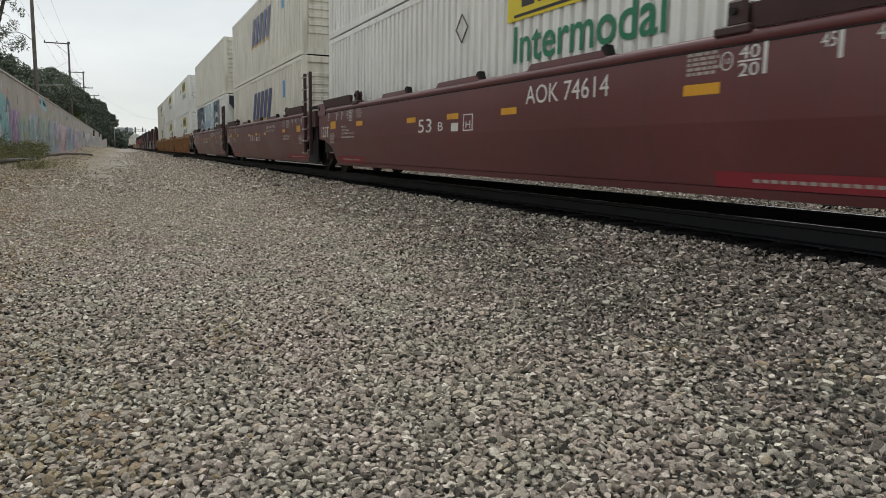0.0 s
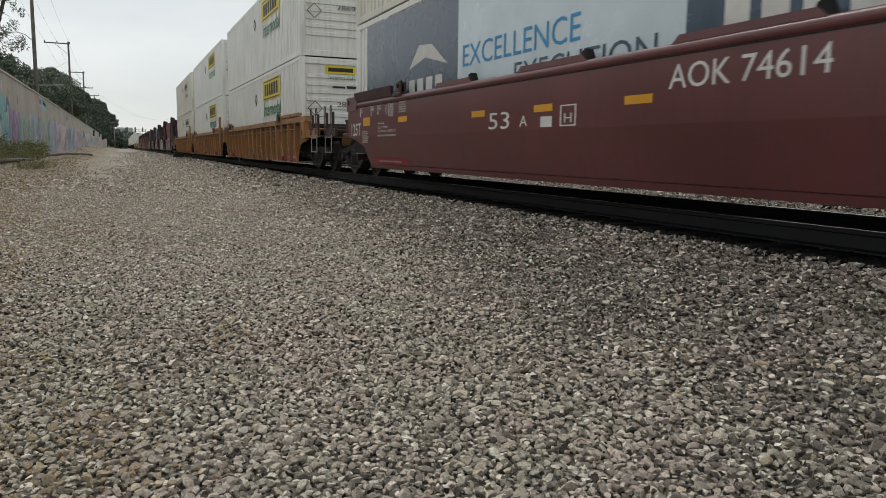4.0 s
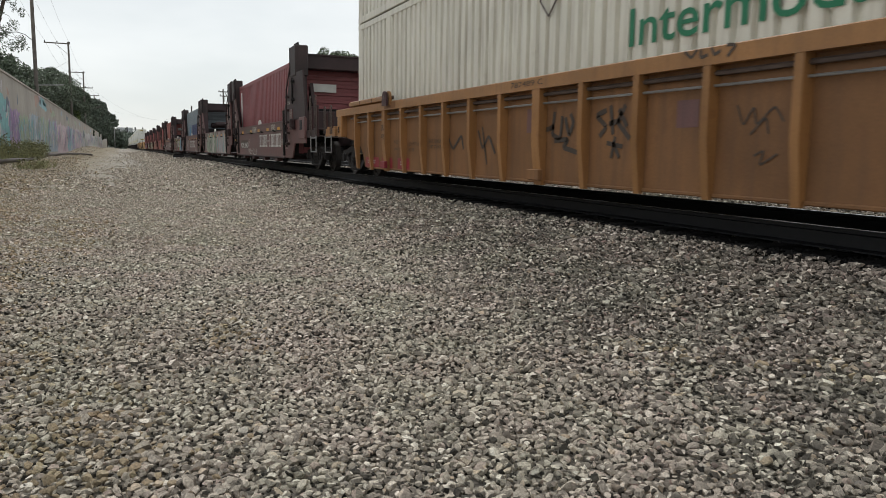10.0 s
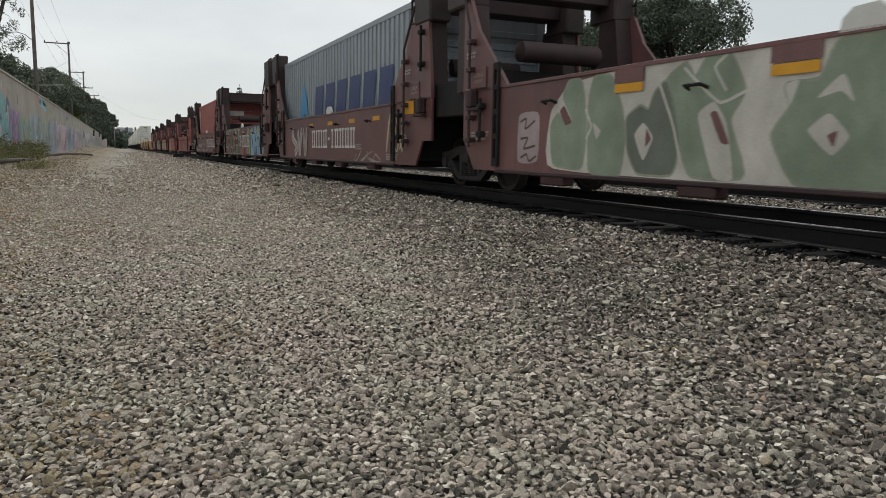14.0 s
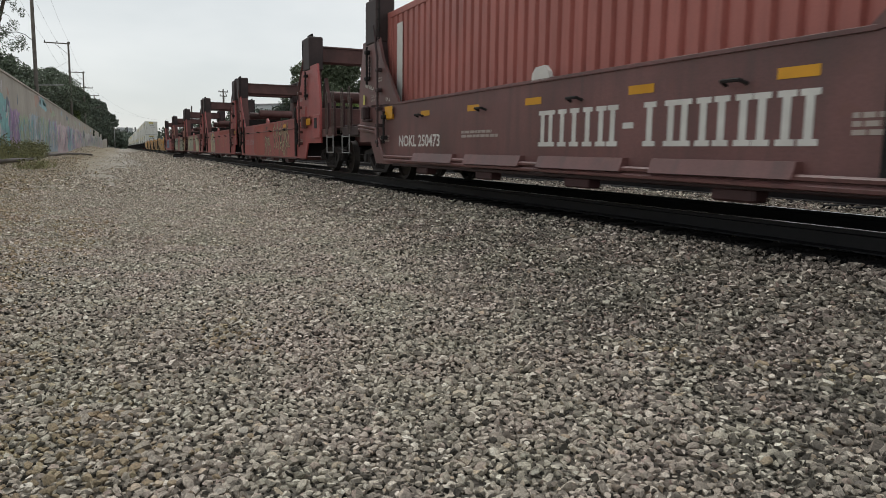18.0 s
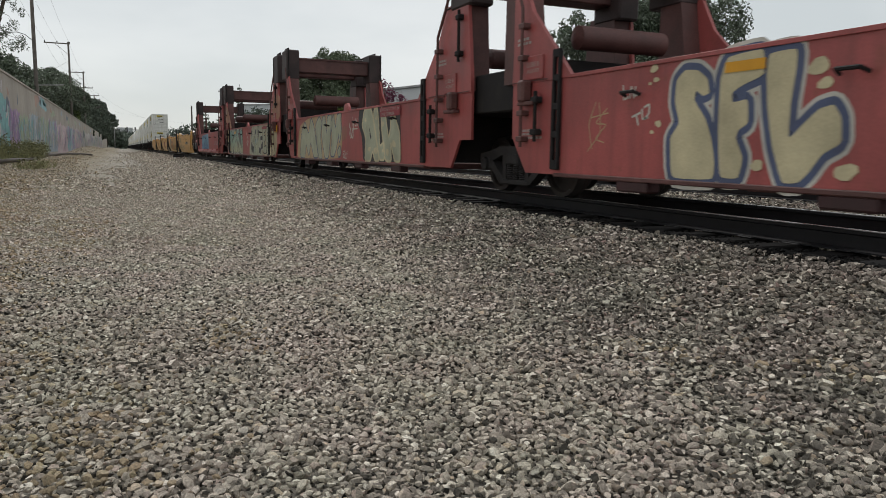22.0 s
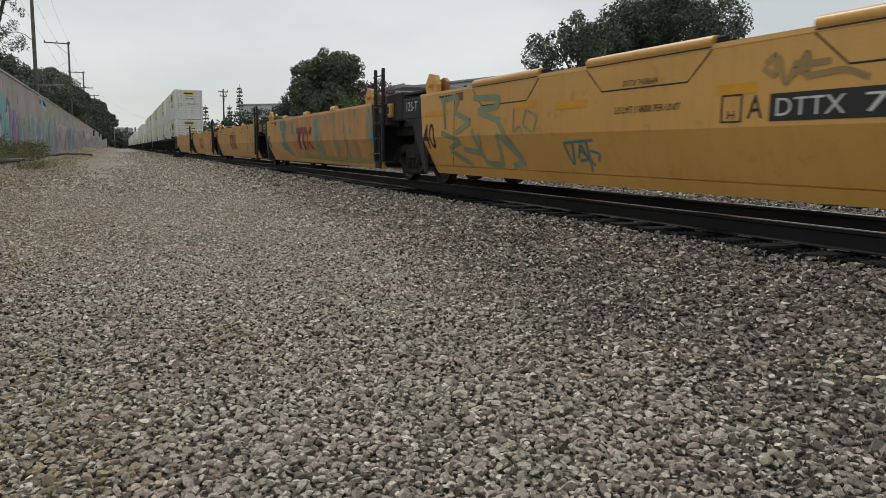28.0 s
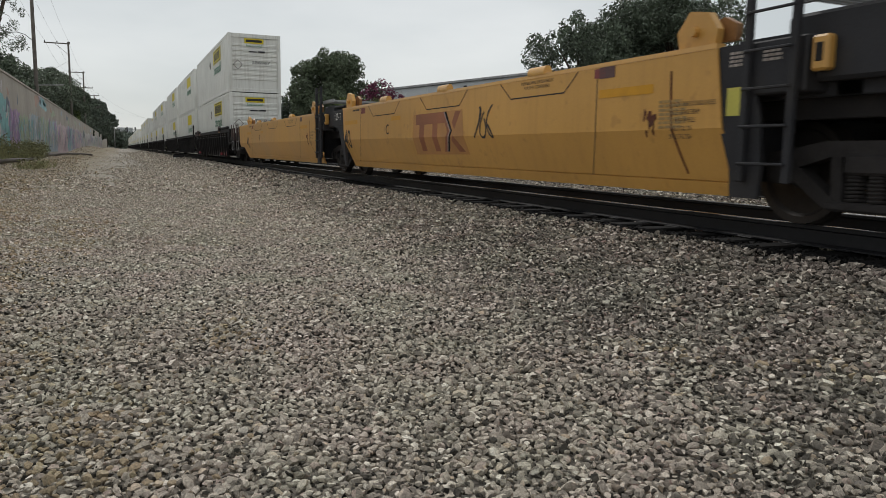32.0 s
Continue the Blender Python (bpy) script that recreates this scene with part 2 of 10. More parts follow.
M["stone"] = stone_material("dusty_grey_gravel", (
    (0, (0.15, 0.132, 0.115)), (0.14, (0.265, 0.234, 0.202)), (0.42, (0.46, 0.408, 0.348)), (0.70, (0.60, 0.535, 0.458)), (0.73, (0.55, 0.44, 0.33)), (0.76, (0.34, 0.305, 0.267)),
    (0.84, (0.49, 0.39, 0.342)), (0.88, (0.65, 0.585, 0.51)), (0.96, (0.78, 0.71, 0.625)), (1, (0.82, 0.765, 0.685))), 1.0, 0.18)
# darker tones, with the shade on the slope beside the train put into them
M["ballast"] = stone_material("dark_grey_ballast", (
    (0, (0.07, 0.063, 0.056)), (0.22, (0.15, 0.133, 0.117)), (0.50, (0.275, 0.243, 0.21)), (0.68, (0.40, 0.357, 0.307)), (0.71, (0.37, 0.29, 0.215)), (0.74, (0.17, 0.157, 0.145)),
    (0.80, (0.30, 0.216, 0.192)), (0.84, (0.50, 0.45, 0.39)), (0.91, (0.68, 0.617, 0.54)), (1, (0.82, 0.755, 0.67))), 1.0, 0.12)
M["tan_stone"] = stone_material("soil_stained_gravel", (
    (0, (0.165, 0.127, 0.083)), (0.3, (0.308, 0.239, 0.161)), (0.6, (0.418, 0.324, 0.217)), (0.8, (0.375, 0.318, 0.207)), (0.9, (0.485, 0.387, 0.280)), (1, (0.638, 0.531, 0.405))), 1.0, 0.3)
# near-black tones that paint the shade in the gaps between stones
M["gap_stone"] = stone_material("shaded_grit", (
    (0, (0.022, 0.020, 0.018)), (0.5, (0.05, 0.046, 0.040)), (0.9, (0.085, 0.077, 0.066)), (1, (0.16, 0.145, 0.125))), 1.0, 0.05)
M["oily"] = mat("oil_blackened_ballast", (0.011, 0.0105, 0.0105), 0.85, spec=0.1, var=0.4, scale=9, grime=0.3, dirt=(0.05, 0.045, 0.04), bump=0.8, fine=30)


def ground_material():
    """Fine gravel by cells, with soil showing towards the wall side."""
    m = bpy.data.materials.new("fine_gravel_ground")
    m.use_nodes = True
    t = m.node_tree
    b = t.nodes["Principled BSDF"]
    b.inputs["Roughness"].default_value = 0.95
    b.inputs["Specular IOR Level"].default_value = 0.2
    co = t.nodes.new("ShaderNodeTexCoord")
    v = t.nodes.new("ShaderNodeTexVoronoi")
    v.inputs["Scale"].default_value = 24
    link(t, co.outputs["Object"], v.inputs[0])
    bw = t.nodes.new("ShaderNodeRGBToBW")
    link(t, v.outputs["Color"], bw.inputs[0])
    r = t.nodes.new("ShaderNodeValToRGB")
    r.color_ramp.elements[0].position, r.color_ramp.elements[1].position = 0.12, 0.85
    r.color_ramp.elements[0].color, r.color_ramp.elements[1].color = (0.20, 0.18, 0.155, 1), (0.58, 0.535, 0.465, 1)
    link(t, bw.outputs[0], r.inputs[0])
    # colour falls off towards each cell's edge, painting in shade between the stones
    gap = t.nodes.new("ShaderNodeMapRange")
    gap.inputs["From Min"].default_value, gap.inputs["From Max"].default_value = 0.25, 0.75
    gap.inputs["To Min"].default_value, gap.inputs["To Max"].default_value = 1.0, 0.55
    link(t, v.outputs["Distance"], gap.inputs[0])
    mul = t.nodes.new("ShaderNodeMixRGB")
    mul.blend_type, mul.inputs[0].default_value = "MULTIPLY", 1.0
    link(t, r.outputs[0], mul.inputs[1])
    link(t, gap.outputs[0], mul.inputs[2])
    soil_n = t.nodes.new("ShaderNodeTexNoise")
    soil_n.inputs["Scale"].default_value, soil_n.inputs["Detail"].default_value = 0.35, 8
    link(t, co.outputs["Object"], soil_n.inputs[0])
    sep = t.nodes.new("ShaderNodeSeparateXYZ")
    link(t, co.outputs["Object"], sep.inputs[0])
    side = t.nodes.new("ShaderNodeMapRange")       # soil spreads from the wall, gravel from the track
    side.inputs["From Min"].default_value, side.inputs["From Max"].default_value = 1.6, -3.0
    side.inputs["To Min"].default_value, side.inputs["To Max"].default_value = -0.35, 0.60
    link(t, sep.outputs[0], side.inputs[0])
    add = t.nodes.new("ShaderNodeMath")
    link(t, side.outputs[0], add.inputs[0])
    link(t, soil_n.outputs[0], add.inputs[1])
    sm = t.nodes.new("ShaderNodeMapRange")
    sm.inputs["From Min"].default_value, sm.inputs["From Max"].default_value = 0.5, 0.95
    sm.inputs["To Max"].default_value = 0.85
    link(t, add.outputs[0], sm.inputs[0])
    fine = t.nodes.new("ShaderNodeTexNoise")
    fine.inputs["Scale"].default_value, fine.inputs["Detail"].default_value = 9, 9
    link(t, co.outputs["Object"], fine.inputs[0])
    soil = t.nodes.new("ShaderNodeValToRGB")
    soil.color_ramp.elements[0].color, soil.color_ramp.elements[1].color = (0.145, 0.122, 0.084, 1), (0.32, 0.268, 0.188, 1)
    link(t, fine.outputs[0], soil.inputs[0])
    mx = t.nodes.new("ShaderNodeMixRGB")
    link(t, sm.outputs[0], mx.inputs[0])
    link(t, mul.outputs[0], mx.inputs[1])
    link(t, soil.outputs[0], mx.inputs[2])
    darken = t.nodes.new("ShaderNodeMapRange")      # ground turns darker from the shoulder's crest on across the track
    darken.inputs["From Min"].default_value, darken.inputs["From Max"].default_value = 4.4, 5.2
    darken.inputs["To Min"].default_value, darken.inputs["To Max"].default_value = 0.0, 0.8
    link(t, sep.outputs[0], darken.inputs[0])
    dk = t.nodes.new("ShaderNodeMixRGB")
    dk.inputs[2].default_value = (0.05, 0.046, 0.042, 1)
    link(t, darken.outputs[0], dk.inputs[0])
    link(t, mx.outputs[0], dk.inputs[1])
    link(t, dk.outputs[0], b.inputs["Base Color"])
    bp = t.nodes.new("ShaderNodeBump")
    bp.inputs["Strength"].default_value, bp.inputs["Distance"].default_value = 0.8, 0.02
    bp.invert = True
    link(t, v.outputs["Distance"], bp.inputs["Height"])
    link(t, bp.outputs[0], b.inputs["Normal"])
    return m


M["ground"] = ground_material()
M["rust_run"] = mat("dark_rust_stain", (0.11, 0.035, 0.018), 0.8, var=0.3, scale=6, bump=0)


# ---- mesh building ----
class Geo:
    """Collects vertices and faces for one mesh."""

    def __init__(self):
        self.v, self.f = [], []

    def add(self, verts, faces):
        k = len(self.v)
        self.v += [tuple(p) for p in verts]
        self.f += [tuple(i + k for i in q) for q in faces]
        return self

    def box(self, x0, x1, y0, y1, z0, z1, c=0.0):
        """A box; c is the chamfer of its edges."""
        if c <= 0:
            vs = [(x, y, z) for x in (x0, x1) for y in (y0, y1) for z in (z0, z1)]
            return self.add(vs, [(0, 1, 3, 2), (4, 6, 7, 5), (0, 4, 5, 1), (2, 3, 7, 6), (0, 2, 6, 4), (1, 5, 7, 3)])
        c = min(c, (x1 - x0) / 2.2, (y1 - y0) / 2.2, (z1 - z0) / 2.2)
        bm = bmesh.new()
        bmesh.ops.create_cube(bm, size=1.0, matrix=Matrix.Translation(((x0 + x1) / 2, (y0 + y1) / 2, (z0 + z1) / 2)) @ Matrix.Diagonal((x1 - x0, y1 - y0, z1 - z0, 1)))
        bmesh.ops.bevel(bm, geom=bm.edges[:], offset=c, segments=1, affect="EDGES")
        bm.verts.index_update()
        self.add([p.co[:] for p in bm.verts], [[p.index for p in q.verts] for q in bm.faces])
        bm.free()
        return self

    def prism(self, poly, axis, a, b):
        """A polygon drawn in the two other axes (in order x, y, z), drawn out from a to b."""
        n = len(poly)

        def at(q, k):
            return {"x": (k, q[0], q[1]), "y": (q[0], k, q[1]), "z": (q[0], q[1], k)}[axis]

        area = sum(poly[i][0] * poly[(i + 1) % n][1] - poly[(i + 1) % n][0] * poly[i][1] for i in range(n))
        if (area > 0) == (axis == "y"):
            poly = poly[::-1]
        if a > b:
            a, b = b, a
        vs = [at(q, a) for q in poly] + [at(q, b) for q in poly]
        fs = [tuple(range(n))[::-1], tuple(range(n, 2 * n))] + [(i, (i + 1) % n, n + (i + 1) % n, n + i) for i in range(n)]
        return self.add(vs, fs)

    def tube(self, pts, r, n=8, r2=None):
        """A round bar through points, tapering from r to r2."""
        pts = [Vector(q) for q in pts]
        vs, fs = [], []
        for i, q in enumerate(pts):
            d = (pts[min(i + 1, len(pts) - 1)] - pts[max(i - 1, 0)]).normalized()
            u = d.orthogonal().normalized() if i == 0 else (u - d * u.dot(d)).normalized()
            w = d.cross(u)
            rr = r if r2 is None else r + (r2 - r) * i / (len(pts) - 1)
            vs += [q + rr * (math.cos(2 * math.pi * k / n) * u + math.sin(2 * math.pi * k / n) * w) for k in range(n)]
        for i in range(len(pts) - 1):
            fs += [(i * n + k, i * n + (k + 1) % n, (i + 1) * n + (k + 1) % n, (i + 1) * n + k) for k in range(n)]
        fs += [tuple(range(n))[::-1], tuple(range((len(pts) - 1) * n, len(pts) * n))]
        return self.add(vs, fs)

    def lathe(self, profile, axis_point, n=28):
        """A profile of (x, radius) turned about an axis along x through axis_point."""
        cx, cy, cz = axis_point
        vs = [(cx + px, cy + pr * math.cos(2 * math.pi * k / n), cz + pr * math.sin(2 * math.pi * k / n)) for px, pr in profile for k in range(n)]
        m = len(profile)
        fs = [(i * n + k, i * n + (k + 1) % n, (i + 1) * n + (k + 1) % n, (i + 1) * n + k) for i in range(m - 1) for k in range(n)]
        fs += [tuple(range(n)), tuple(range((m - 1) * n, m * n))[::-1]]
        return self.add(vs, fs)

    def loft(self, levels, thick):
        """A side sheet from levels of (z, y0, y1, x), with its inner face set in by thick."""
        n = len(levels)
        vs = []
        for z, y0, y1, x in levels:
            vs += [(x, y0, z), (x, y1, z), (x + thick, y0, z), (x + thick, y1, z)]
        fs = []
        for i in range(n - 1):
            a, b = 4 * i, 4 * i + 4
            fs += [(a, a + 1, b + 1, b), (a + 2, b + 2, b + 3, a + 3), (a, b, b + 2, a + 2), (a + 1, a + 3, b + 3, b + 1)]
        fs += [(0, 2, 3, 1), (4 * n - 4, 4 * n - 3, 4 * n - 1, 4 * n - 2)]
        return self.add(vs, fs)

    def mirrored(self):
        """The same geometry on the other side of the centre line."""
        g = Geo()
        g.v = [(-x, y, z) for x, y, z in self.v]
        g.f = [tuple(reversed(q)) for q in self.f]
        return g

    def mesh(self, name, material, angle=19):
        me = bpy.data.meshes.new(name)
        me.from_pydata(self.v, [], self.f)
        me.materials.append(material)
        me.polygons.foreach_set("use_smooth", [True] * len(me.polygons))
        me.set_sharp_from_angle(angle=radians(angle))
        return me


def part(name, g, material, parent, label=""):
    ob = new(name, g.mesh(name, material) if isinstance(g, Geo) else g)
    ob.parent = parent
    if label:
        ob["label"] = label
    return ob


def thing(name, g, material, label, category, group="", kind=""):
    return tagged(new(name, g.mesh(name, material) if g else None), label, category, group, kind)


# ---- lettering and painted marks on a side at x, read from the -x side; y falls to the right ----
GLYPHS = {}


def glyphs(body, fat=0.0, slant=0.0):
    key = (body, fat, slant)
    if key not in GLYPHS:
        cu = bpy.data.curves.new("lettering", "FONT")
        cu.body, cu.offset, cu.shear, cu.resolution_u = body, fat, slant, 3
        ob = bpy.data.objects.new("lettering", cu)
        scene.collection.objects.link(ob)
        me = bpy.data.meshes.new_from_object(ob.evaluated_get(bpy.context.evaluated_depsgraph_get()))
        vs = np.array([p.co[:2] for p in me.vertices])
        fs = [tuple(q.vertices) for q in me.polygons]
        bpy.data.objects.remove(ob)
        bpy.data.curves.remove(cu)
        bpy.data.meshes.remove(me)
        GLYPHS[key] = (vs, fs)
    return GLYPHS[key]


def letters(body, yl, yr, z0, z1, x, fat=0.0, slant=0.0, g=None):
    """The words fitted between yl and yr, z0 and z1, on the plane x."""
    g = g or Geo()
    vs, fs = glyphs(body, fat, slant)
    lo, hi = vs.min(0), vs.max(0)
    u = (vs - lo) / (hi - lo)
    return g.add([(x, yl + (yr - yl) * a, z0 + (z1 - z0) * b) for a, b in u], fs)


def ribbon(pts, w, x, g=None):
    """A painted line of width w through points of (y, z)."""
    g = g or Geo()
    p = np.array(pts, float)
    d = np.gradient(p, axis=0)
    d /= np.linalg.norm(d, axis=1)[:, None] + 1e-9
    n = np.stack([-d[:, 1], d[:, 0]], 1) * w / 2
    a, b = p + n, p - n
    k = len(p)
    return g.add([(x, *q) for q in a] + [(x, *q) for q in b], [(i, i + 1, k + i + 1, k + i) for i in range(k - 1)])


def flow(pts, closed):
    """Rounds the corners of a line of points."""
    for c0 in (0.88, 0.75):
        c1 = 1 - c0
        q = list(zip(pts, pts[1:] + pts[:1] if closed else pts[1:]))
        mid = [r for (a, b), (c, d) in q for r in ((c0 * a + c1 * c, c0 * b + c1 * d), (c1 * a + c0 * c, c1 * b + c0 * d))]
        pts = mid if closed else [pts[0]] + mid + [pts[-1]]
    return pts


def blob(cy, cz, ry, rz, x, rng, g=None, rough=0.25, n=18):
    """An uneven rounded patch of paint."""
    ph = [rng.uniform(0, 6.28) for _ in range(3)]
    pts = []
    for k in range(n):
        a = 6.2832 * k / n
        r = 1 + rough * (math.sin(2 * a + ph[0]) * 0.5 + math.sin(3 * a + ph[1]) * 0.35 + math.sin(5 * a + ph[2]) * 0.25)
        pts.append((cy + ry * r * math.cos(a), cz + rz * r * math.sin(a)))
    return shape(pts, x, g)


def patch(yl, yr, z0, z1, x, g=None):
    """A flat painted rectangle."""
    g = g or Geo()
    a, b = max(yl, yr), min(yl, yr)
    return g.add([(x, a, z0), (x, b, z0), (x, b, z1), (x, a, z1)], [(0, 1, 2, 3)])


def shape(pts, x, g=None):
    """A flat painted polygon of (y, z), drawn clockwise as seen from -x or not."""
    g = g or Geo()
    area = sum(pts[i][0] * pts[(i + 1) % len(pts)][1] - pts[(i + 1) % len(pts)][0] * pts[i][1] for i in range(len(pts)))
    if area > 0:
        pts = pts[::-1]
    return g.add([(x, y, z) for y, z in pts], [tuple(range(len(pts)))])


def text_bars(yl, yr, z_top, rows, h, x, rng, g=None):
    """Small print too fine to read, as short bars in rows."""
    g = g or Geo()
    for k in range(rows):
        z = z_top - k * h * 1.55
        y = yl
        stop = yl + (yr - yl) * rng.uniform(0.75, 1.0)
        while y > stop:
            w = rng.uniform(0.06, 0.16) * (abs(yr - yl) ** 0.5)
            patch(y, max(y - w, stop), z - h, z, x, g)
            y -= w + h * 0.6
    return g


def blocks(yl, yr, z0, z1, x, n, slant=0.0, gap=0.22, g=None):
    """A brand mark as a row of plain leaning blocks."""
    g = g or Geo()
    step = (yr - yl) / n
    for k in range(n):
        a, b = yl + step * k, yl + step * (k + 1 - gap)
        shape([(a, z0), (b, z0), (b - slant, z1), (a - slant, z1)], x, g)
    return g


# ---- the ground: one sheet from the wall across the track to the horizon ----
def smooth(a, b, x):
    k = np.clip((x - a) / (b - a), 0, 1)
    return k * k * (3 - 2 * k)


WALL_X, WALL_TOP = -6.3, 4.92


def ground_z(x, y):
    """Height of the ground: level path, ballast shoulder up to the ties, a bank of soil towards the wall."""
    x, y = np.asarray(x, float), np.asarray(y, float)
    z = -0.68 + 0.0 * x
    t = np.clip((x - 3.0) / (5.0 - 3.0), 0, 1)
    z = z + 0.36 * t + 0.025 * np.sin(3.1 * y + 2 * x) * smooth(2.6, 3.4, x) * smooth(5.2, 4.6, x)
    z = z - 0.03 * smooth(5.0, 5.3, x) - 0.35 * smooth(15, 22, x)
    z = z + 0.26 * smooth(0.5, -5.8, x)
    z = z + 0.035 * np.sin(0.9 * x + 0.55 * y) * np.sin(0.7 * y + 1.3) * smooth(3.4, 2.4, x)
    z = z + 0.30 * np.exp(-((x + 1.9) / 1.2) ** 2 - ((y - 108) / 13) ** 2) + 0.62 * np.exp(-((x + 5.2) / 2.3) ** 2 - ((y - 140) / 36) ** 2) + 0.06 * np.sin(1.7 * x + 0.31 * y) * np.sin(0.23 * y) * smooth(0.0, -2.5, x)
    z = z + 0.5 * smooth(-1.5, -4.5, x) * smooth(110, 170, y)
    return z


def grid_ground():
    xs = np.concatenate([[-900, -300, -100, -40, -20, -12], np.arange(-8, 3.0, 0.4), np.arange(3.0, 5.6, 0.2), np.arange(5.6, 10, 0.5), [12, 15, 17, 19, 22, 30, 60, 200, 500, 1500]])
    ys = np.concatenate([[-300, -80, -30, -10], np.arange(-4, 20, 0.4), np.arange(20, 60, 1.2), np.arange(60, 180, 2), [190, 220, 260, 320, 400, 520, 700, 1000, 1500, 2500]])
    gx, gy = np.meshgrid(xs, ys)
    gz = ground_z(gx, gy) - np.interp(gy, [9, 22, 60], [0.045, 0.03, 0.02])
    n = len(xs)
    g = Geo()
    g.v = [tuple(q) for q in np.stack([gx, gy, gz], -1).reshape(-1, 3).tolist()]
    g.f = [(j * n + i, j * n + i + 1, (j + 1) * n + i + 1, (j + 1) * n + i) for j in range(len(ys) - 1) for i in range(n - 1)]
    return g


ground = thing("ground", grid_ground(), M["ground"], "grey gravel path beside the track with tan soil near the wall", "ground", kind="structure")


# ---- loose crushed rock, thick near the eye and thinning out with distance ----
def rock_shapes(rng, count, corners):
    """Crushed stones: angular hulls of points spread over an uneven ball."""
    out = []
    for _ in range(count):
        q = rng.normal(size=(corners * 3, 3))
        q /= np.linalg.norm(q, axis=1)[:, None]
        keep = [q[0]]
        for p in q[1:]:                      # well apart, so that facets stay broad
            if len(keep) < corners and min(np.linalg.norm(p - k) for k in keep) > 1.9 / math.sqrt(corners):
                keep.append(p)
        q = np.array(keep)
        q = np.sign(q) * np.abs(q) ** rng.uniform(0.72, 1.0)
        q *= rng.uniform(0.85, 1.10, len(q))[:, None]
        q *= np.array([rng.uniform(1.0, 1.4), rng.uniform(0.74, 1.02), rng.uniform(0.52, 0.80)])
        bm = bmesh.new()
        for p in q:
            bm.verts.new(p)
        hull = bmesh.ops.convex_hull(bm, input=bm.verts[:])
        bmesh.ops.delete(bm, geom=[e for e in hull["geom_interior"] if isinstance(e, bmesh.types.BMVert)], context="VERTS")
        bmesh.ops.triangulate(bm, faces=bm.faces[:])
        bm.verts.index_update()
        out.append((np.array([p.co[:] for p in bm.verts]), np.array([[p.index for p in f.verts] for f in bm.faces])))
        bm.free()
    return out


def scatter(name, label, rng, xs, ys, size, corners, embed=0.9, paint="stone"):
    """Stones at the given places, joined into one mesh."""
    shapes = rock_shapes(rng, 36, corners)
    pick = rng.integers(0, len(shapes), len(xs))
    V, F, k = [], [], 0
    for i, (base, faces) in enumerate(shapes):
        m = pick == i
        n, nv = int(m.sum()), len(base)
        if not n:
            continue
        a, tx, ty = rng.uniform(0, 2 * np.pi, n)[:, None], rng.normal(scale=0.33, size=n)[:, None], rng.normal(scale=0.33, size=n)[:, None]
        x, y, z = (np.repeat(base[None, :, c], n, 0) for c in range(3))
        x, z = x * np.cos(tx) + z * np.sin(tx), -x * np.sin(tx) + z * np.cos(tx)
        y, z = y * np.cos(ty) + z * np.sin(ty), -y * np.sin(ty) + z * np.cos(ty)
        x, y = x * np.cos(a) - y * np.sin(a), x * np.sin(a) + y * np.cos(a)
        s = size[m][:, None]
        zc = (ground_z(xs[m], ys[m]) + size[m] * rng.uniform(-embed, 0.45, n))[:, None]
        V.append(np.stack([x * s + xs[m][:, None], y * s + ys[m][:, None], z * s + zc], -1).reshape(-1, 3))
        F.append((faces[None] + (np.arange(n) * nv)[:, None, None]).reshape(-1) + k)
        k += n * nv
    co, tri = np.concatenate(V), np.concatenate(F).astype(np.int32)
    me = bpy.data.meshes.new(name)
    me.vertices.add(len(co))
    me.vertices.foreach_set("co", co.ravel())
    me.loops.add(len(tri))
    me.loops.foreach_set("vertex_index", tri)
    me.polygons.add(len(tri) // 3)
    me.polygons.foreach_set("loop_start", np.arange(0, len(tri), 3, dtype=np.int32))
    me.update(calc_edges=True)
    me.polygons.foreach_set("use_smooth", np.ones(len(tri) // 3, dtype=bool))
    me.set_sharp_from_angle(angle=radians(30))
    me.materials.append(M[paint])
    return tagged(new(name, me), label, "gravel", kind="stuff")


def field(rng, y0, y1, per, far_right=5.02):
    """Places on the visible ground between y0 and y1: stones side by side, about per to the square metre."""
    d = 1 / math.sqrt(per)
    x0, x1 = -0.22 * y1 - 0.5, min(1.75 * y1 + 0.6, far_right)
    gx, gy = np.meshgrid(np.arange(x0, x1, d), np.arange(y0, y1, d))
    gx[::2] += d / 2
    x, y = (gx + rng.uniform(-0.36, 0.36, gx.shape) * d).ravel(), (gy + rng.uniform(-0.36, 0.36, gy.shape) * d).ravel()
    keep = (x > -0.22 * y - 0.5) & (x < 1.75 * y + 0.6) & (x > -5.9)
    keep &= rng.uniform(0, 1, len(x)) < np.interp(x, [-5, -2.2, 0.3, 1.5], [0.5, 0.5, 0.9, 1.0]) + np.interp(y, [9, 20], [1.0, 0.0])
    keep &= rng.uniform(0, 1, len(x)) < np.maximum(np.maximum(np.interp(y, [18, 45], [1.0, 0.12]), np.interp(x, [0.8, 2.6], [0.12, 1.0])), np.interp(x, [-3.4, -2.0], [0.75, 0.1]))
    keep &= rng.uniform(0, 1, len(x)) < (0.9 / stone_growth(x)) ** 2
    bare = np.interp(y, [22, 32, 60, 120], [0.0, 0.6, 1.3, 2.6])          # a strip of trodden soil
    keep &= (rng.uniform(0, 1, len(x)) < 0.18) | (np.abs(x + 0.35 * np.sin(0.21 * y) + np.interp(y, [32, 60, 120], [0.6, 1.3, 2.2])) > bare * (0.7 + 0.3 * np.sin(0.9 * y + x)))
    return x[keep], y[keep]


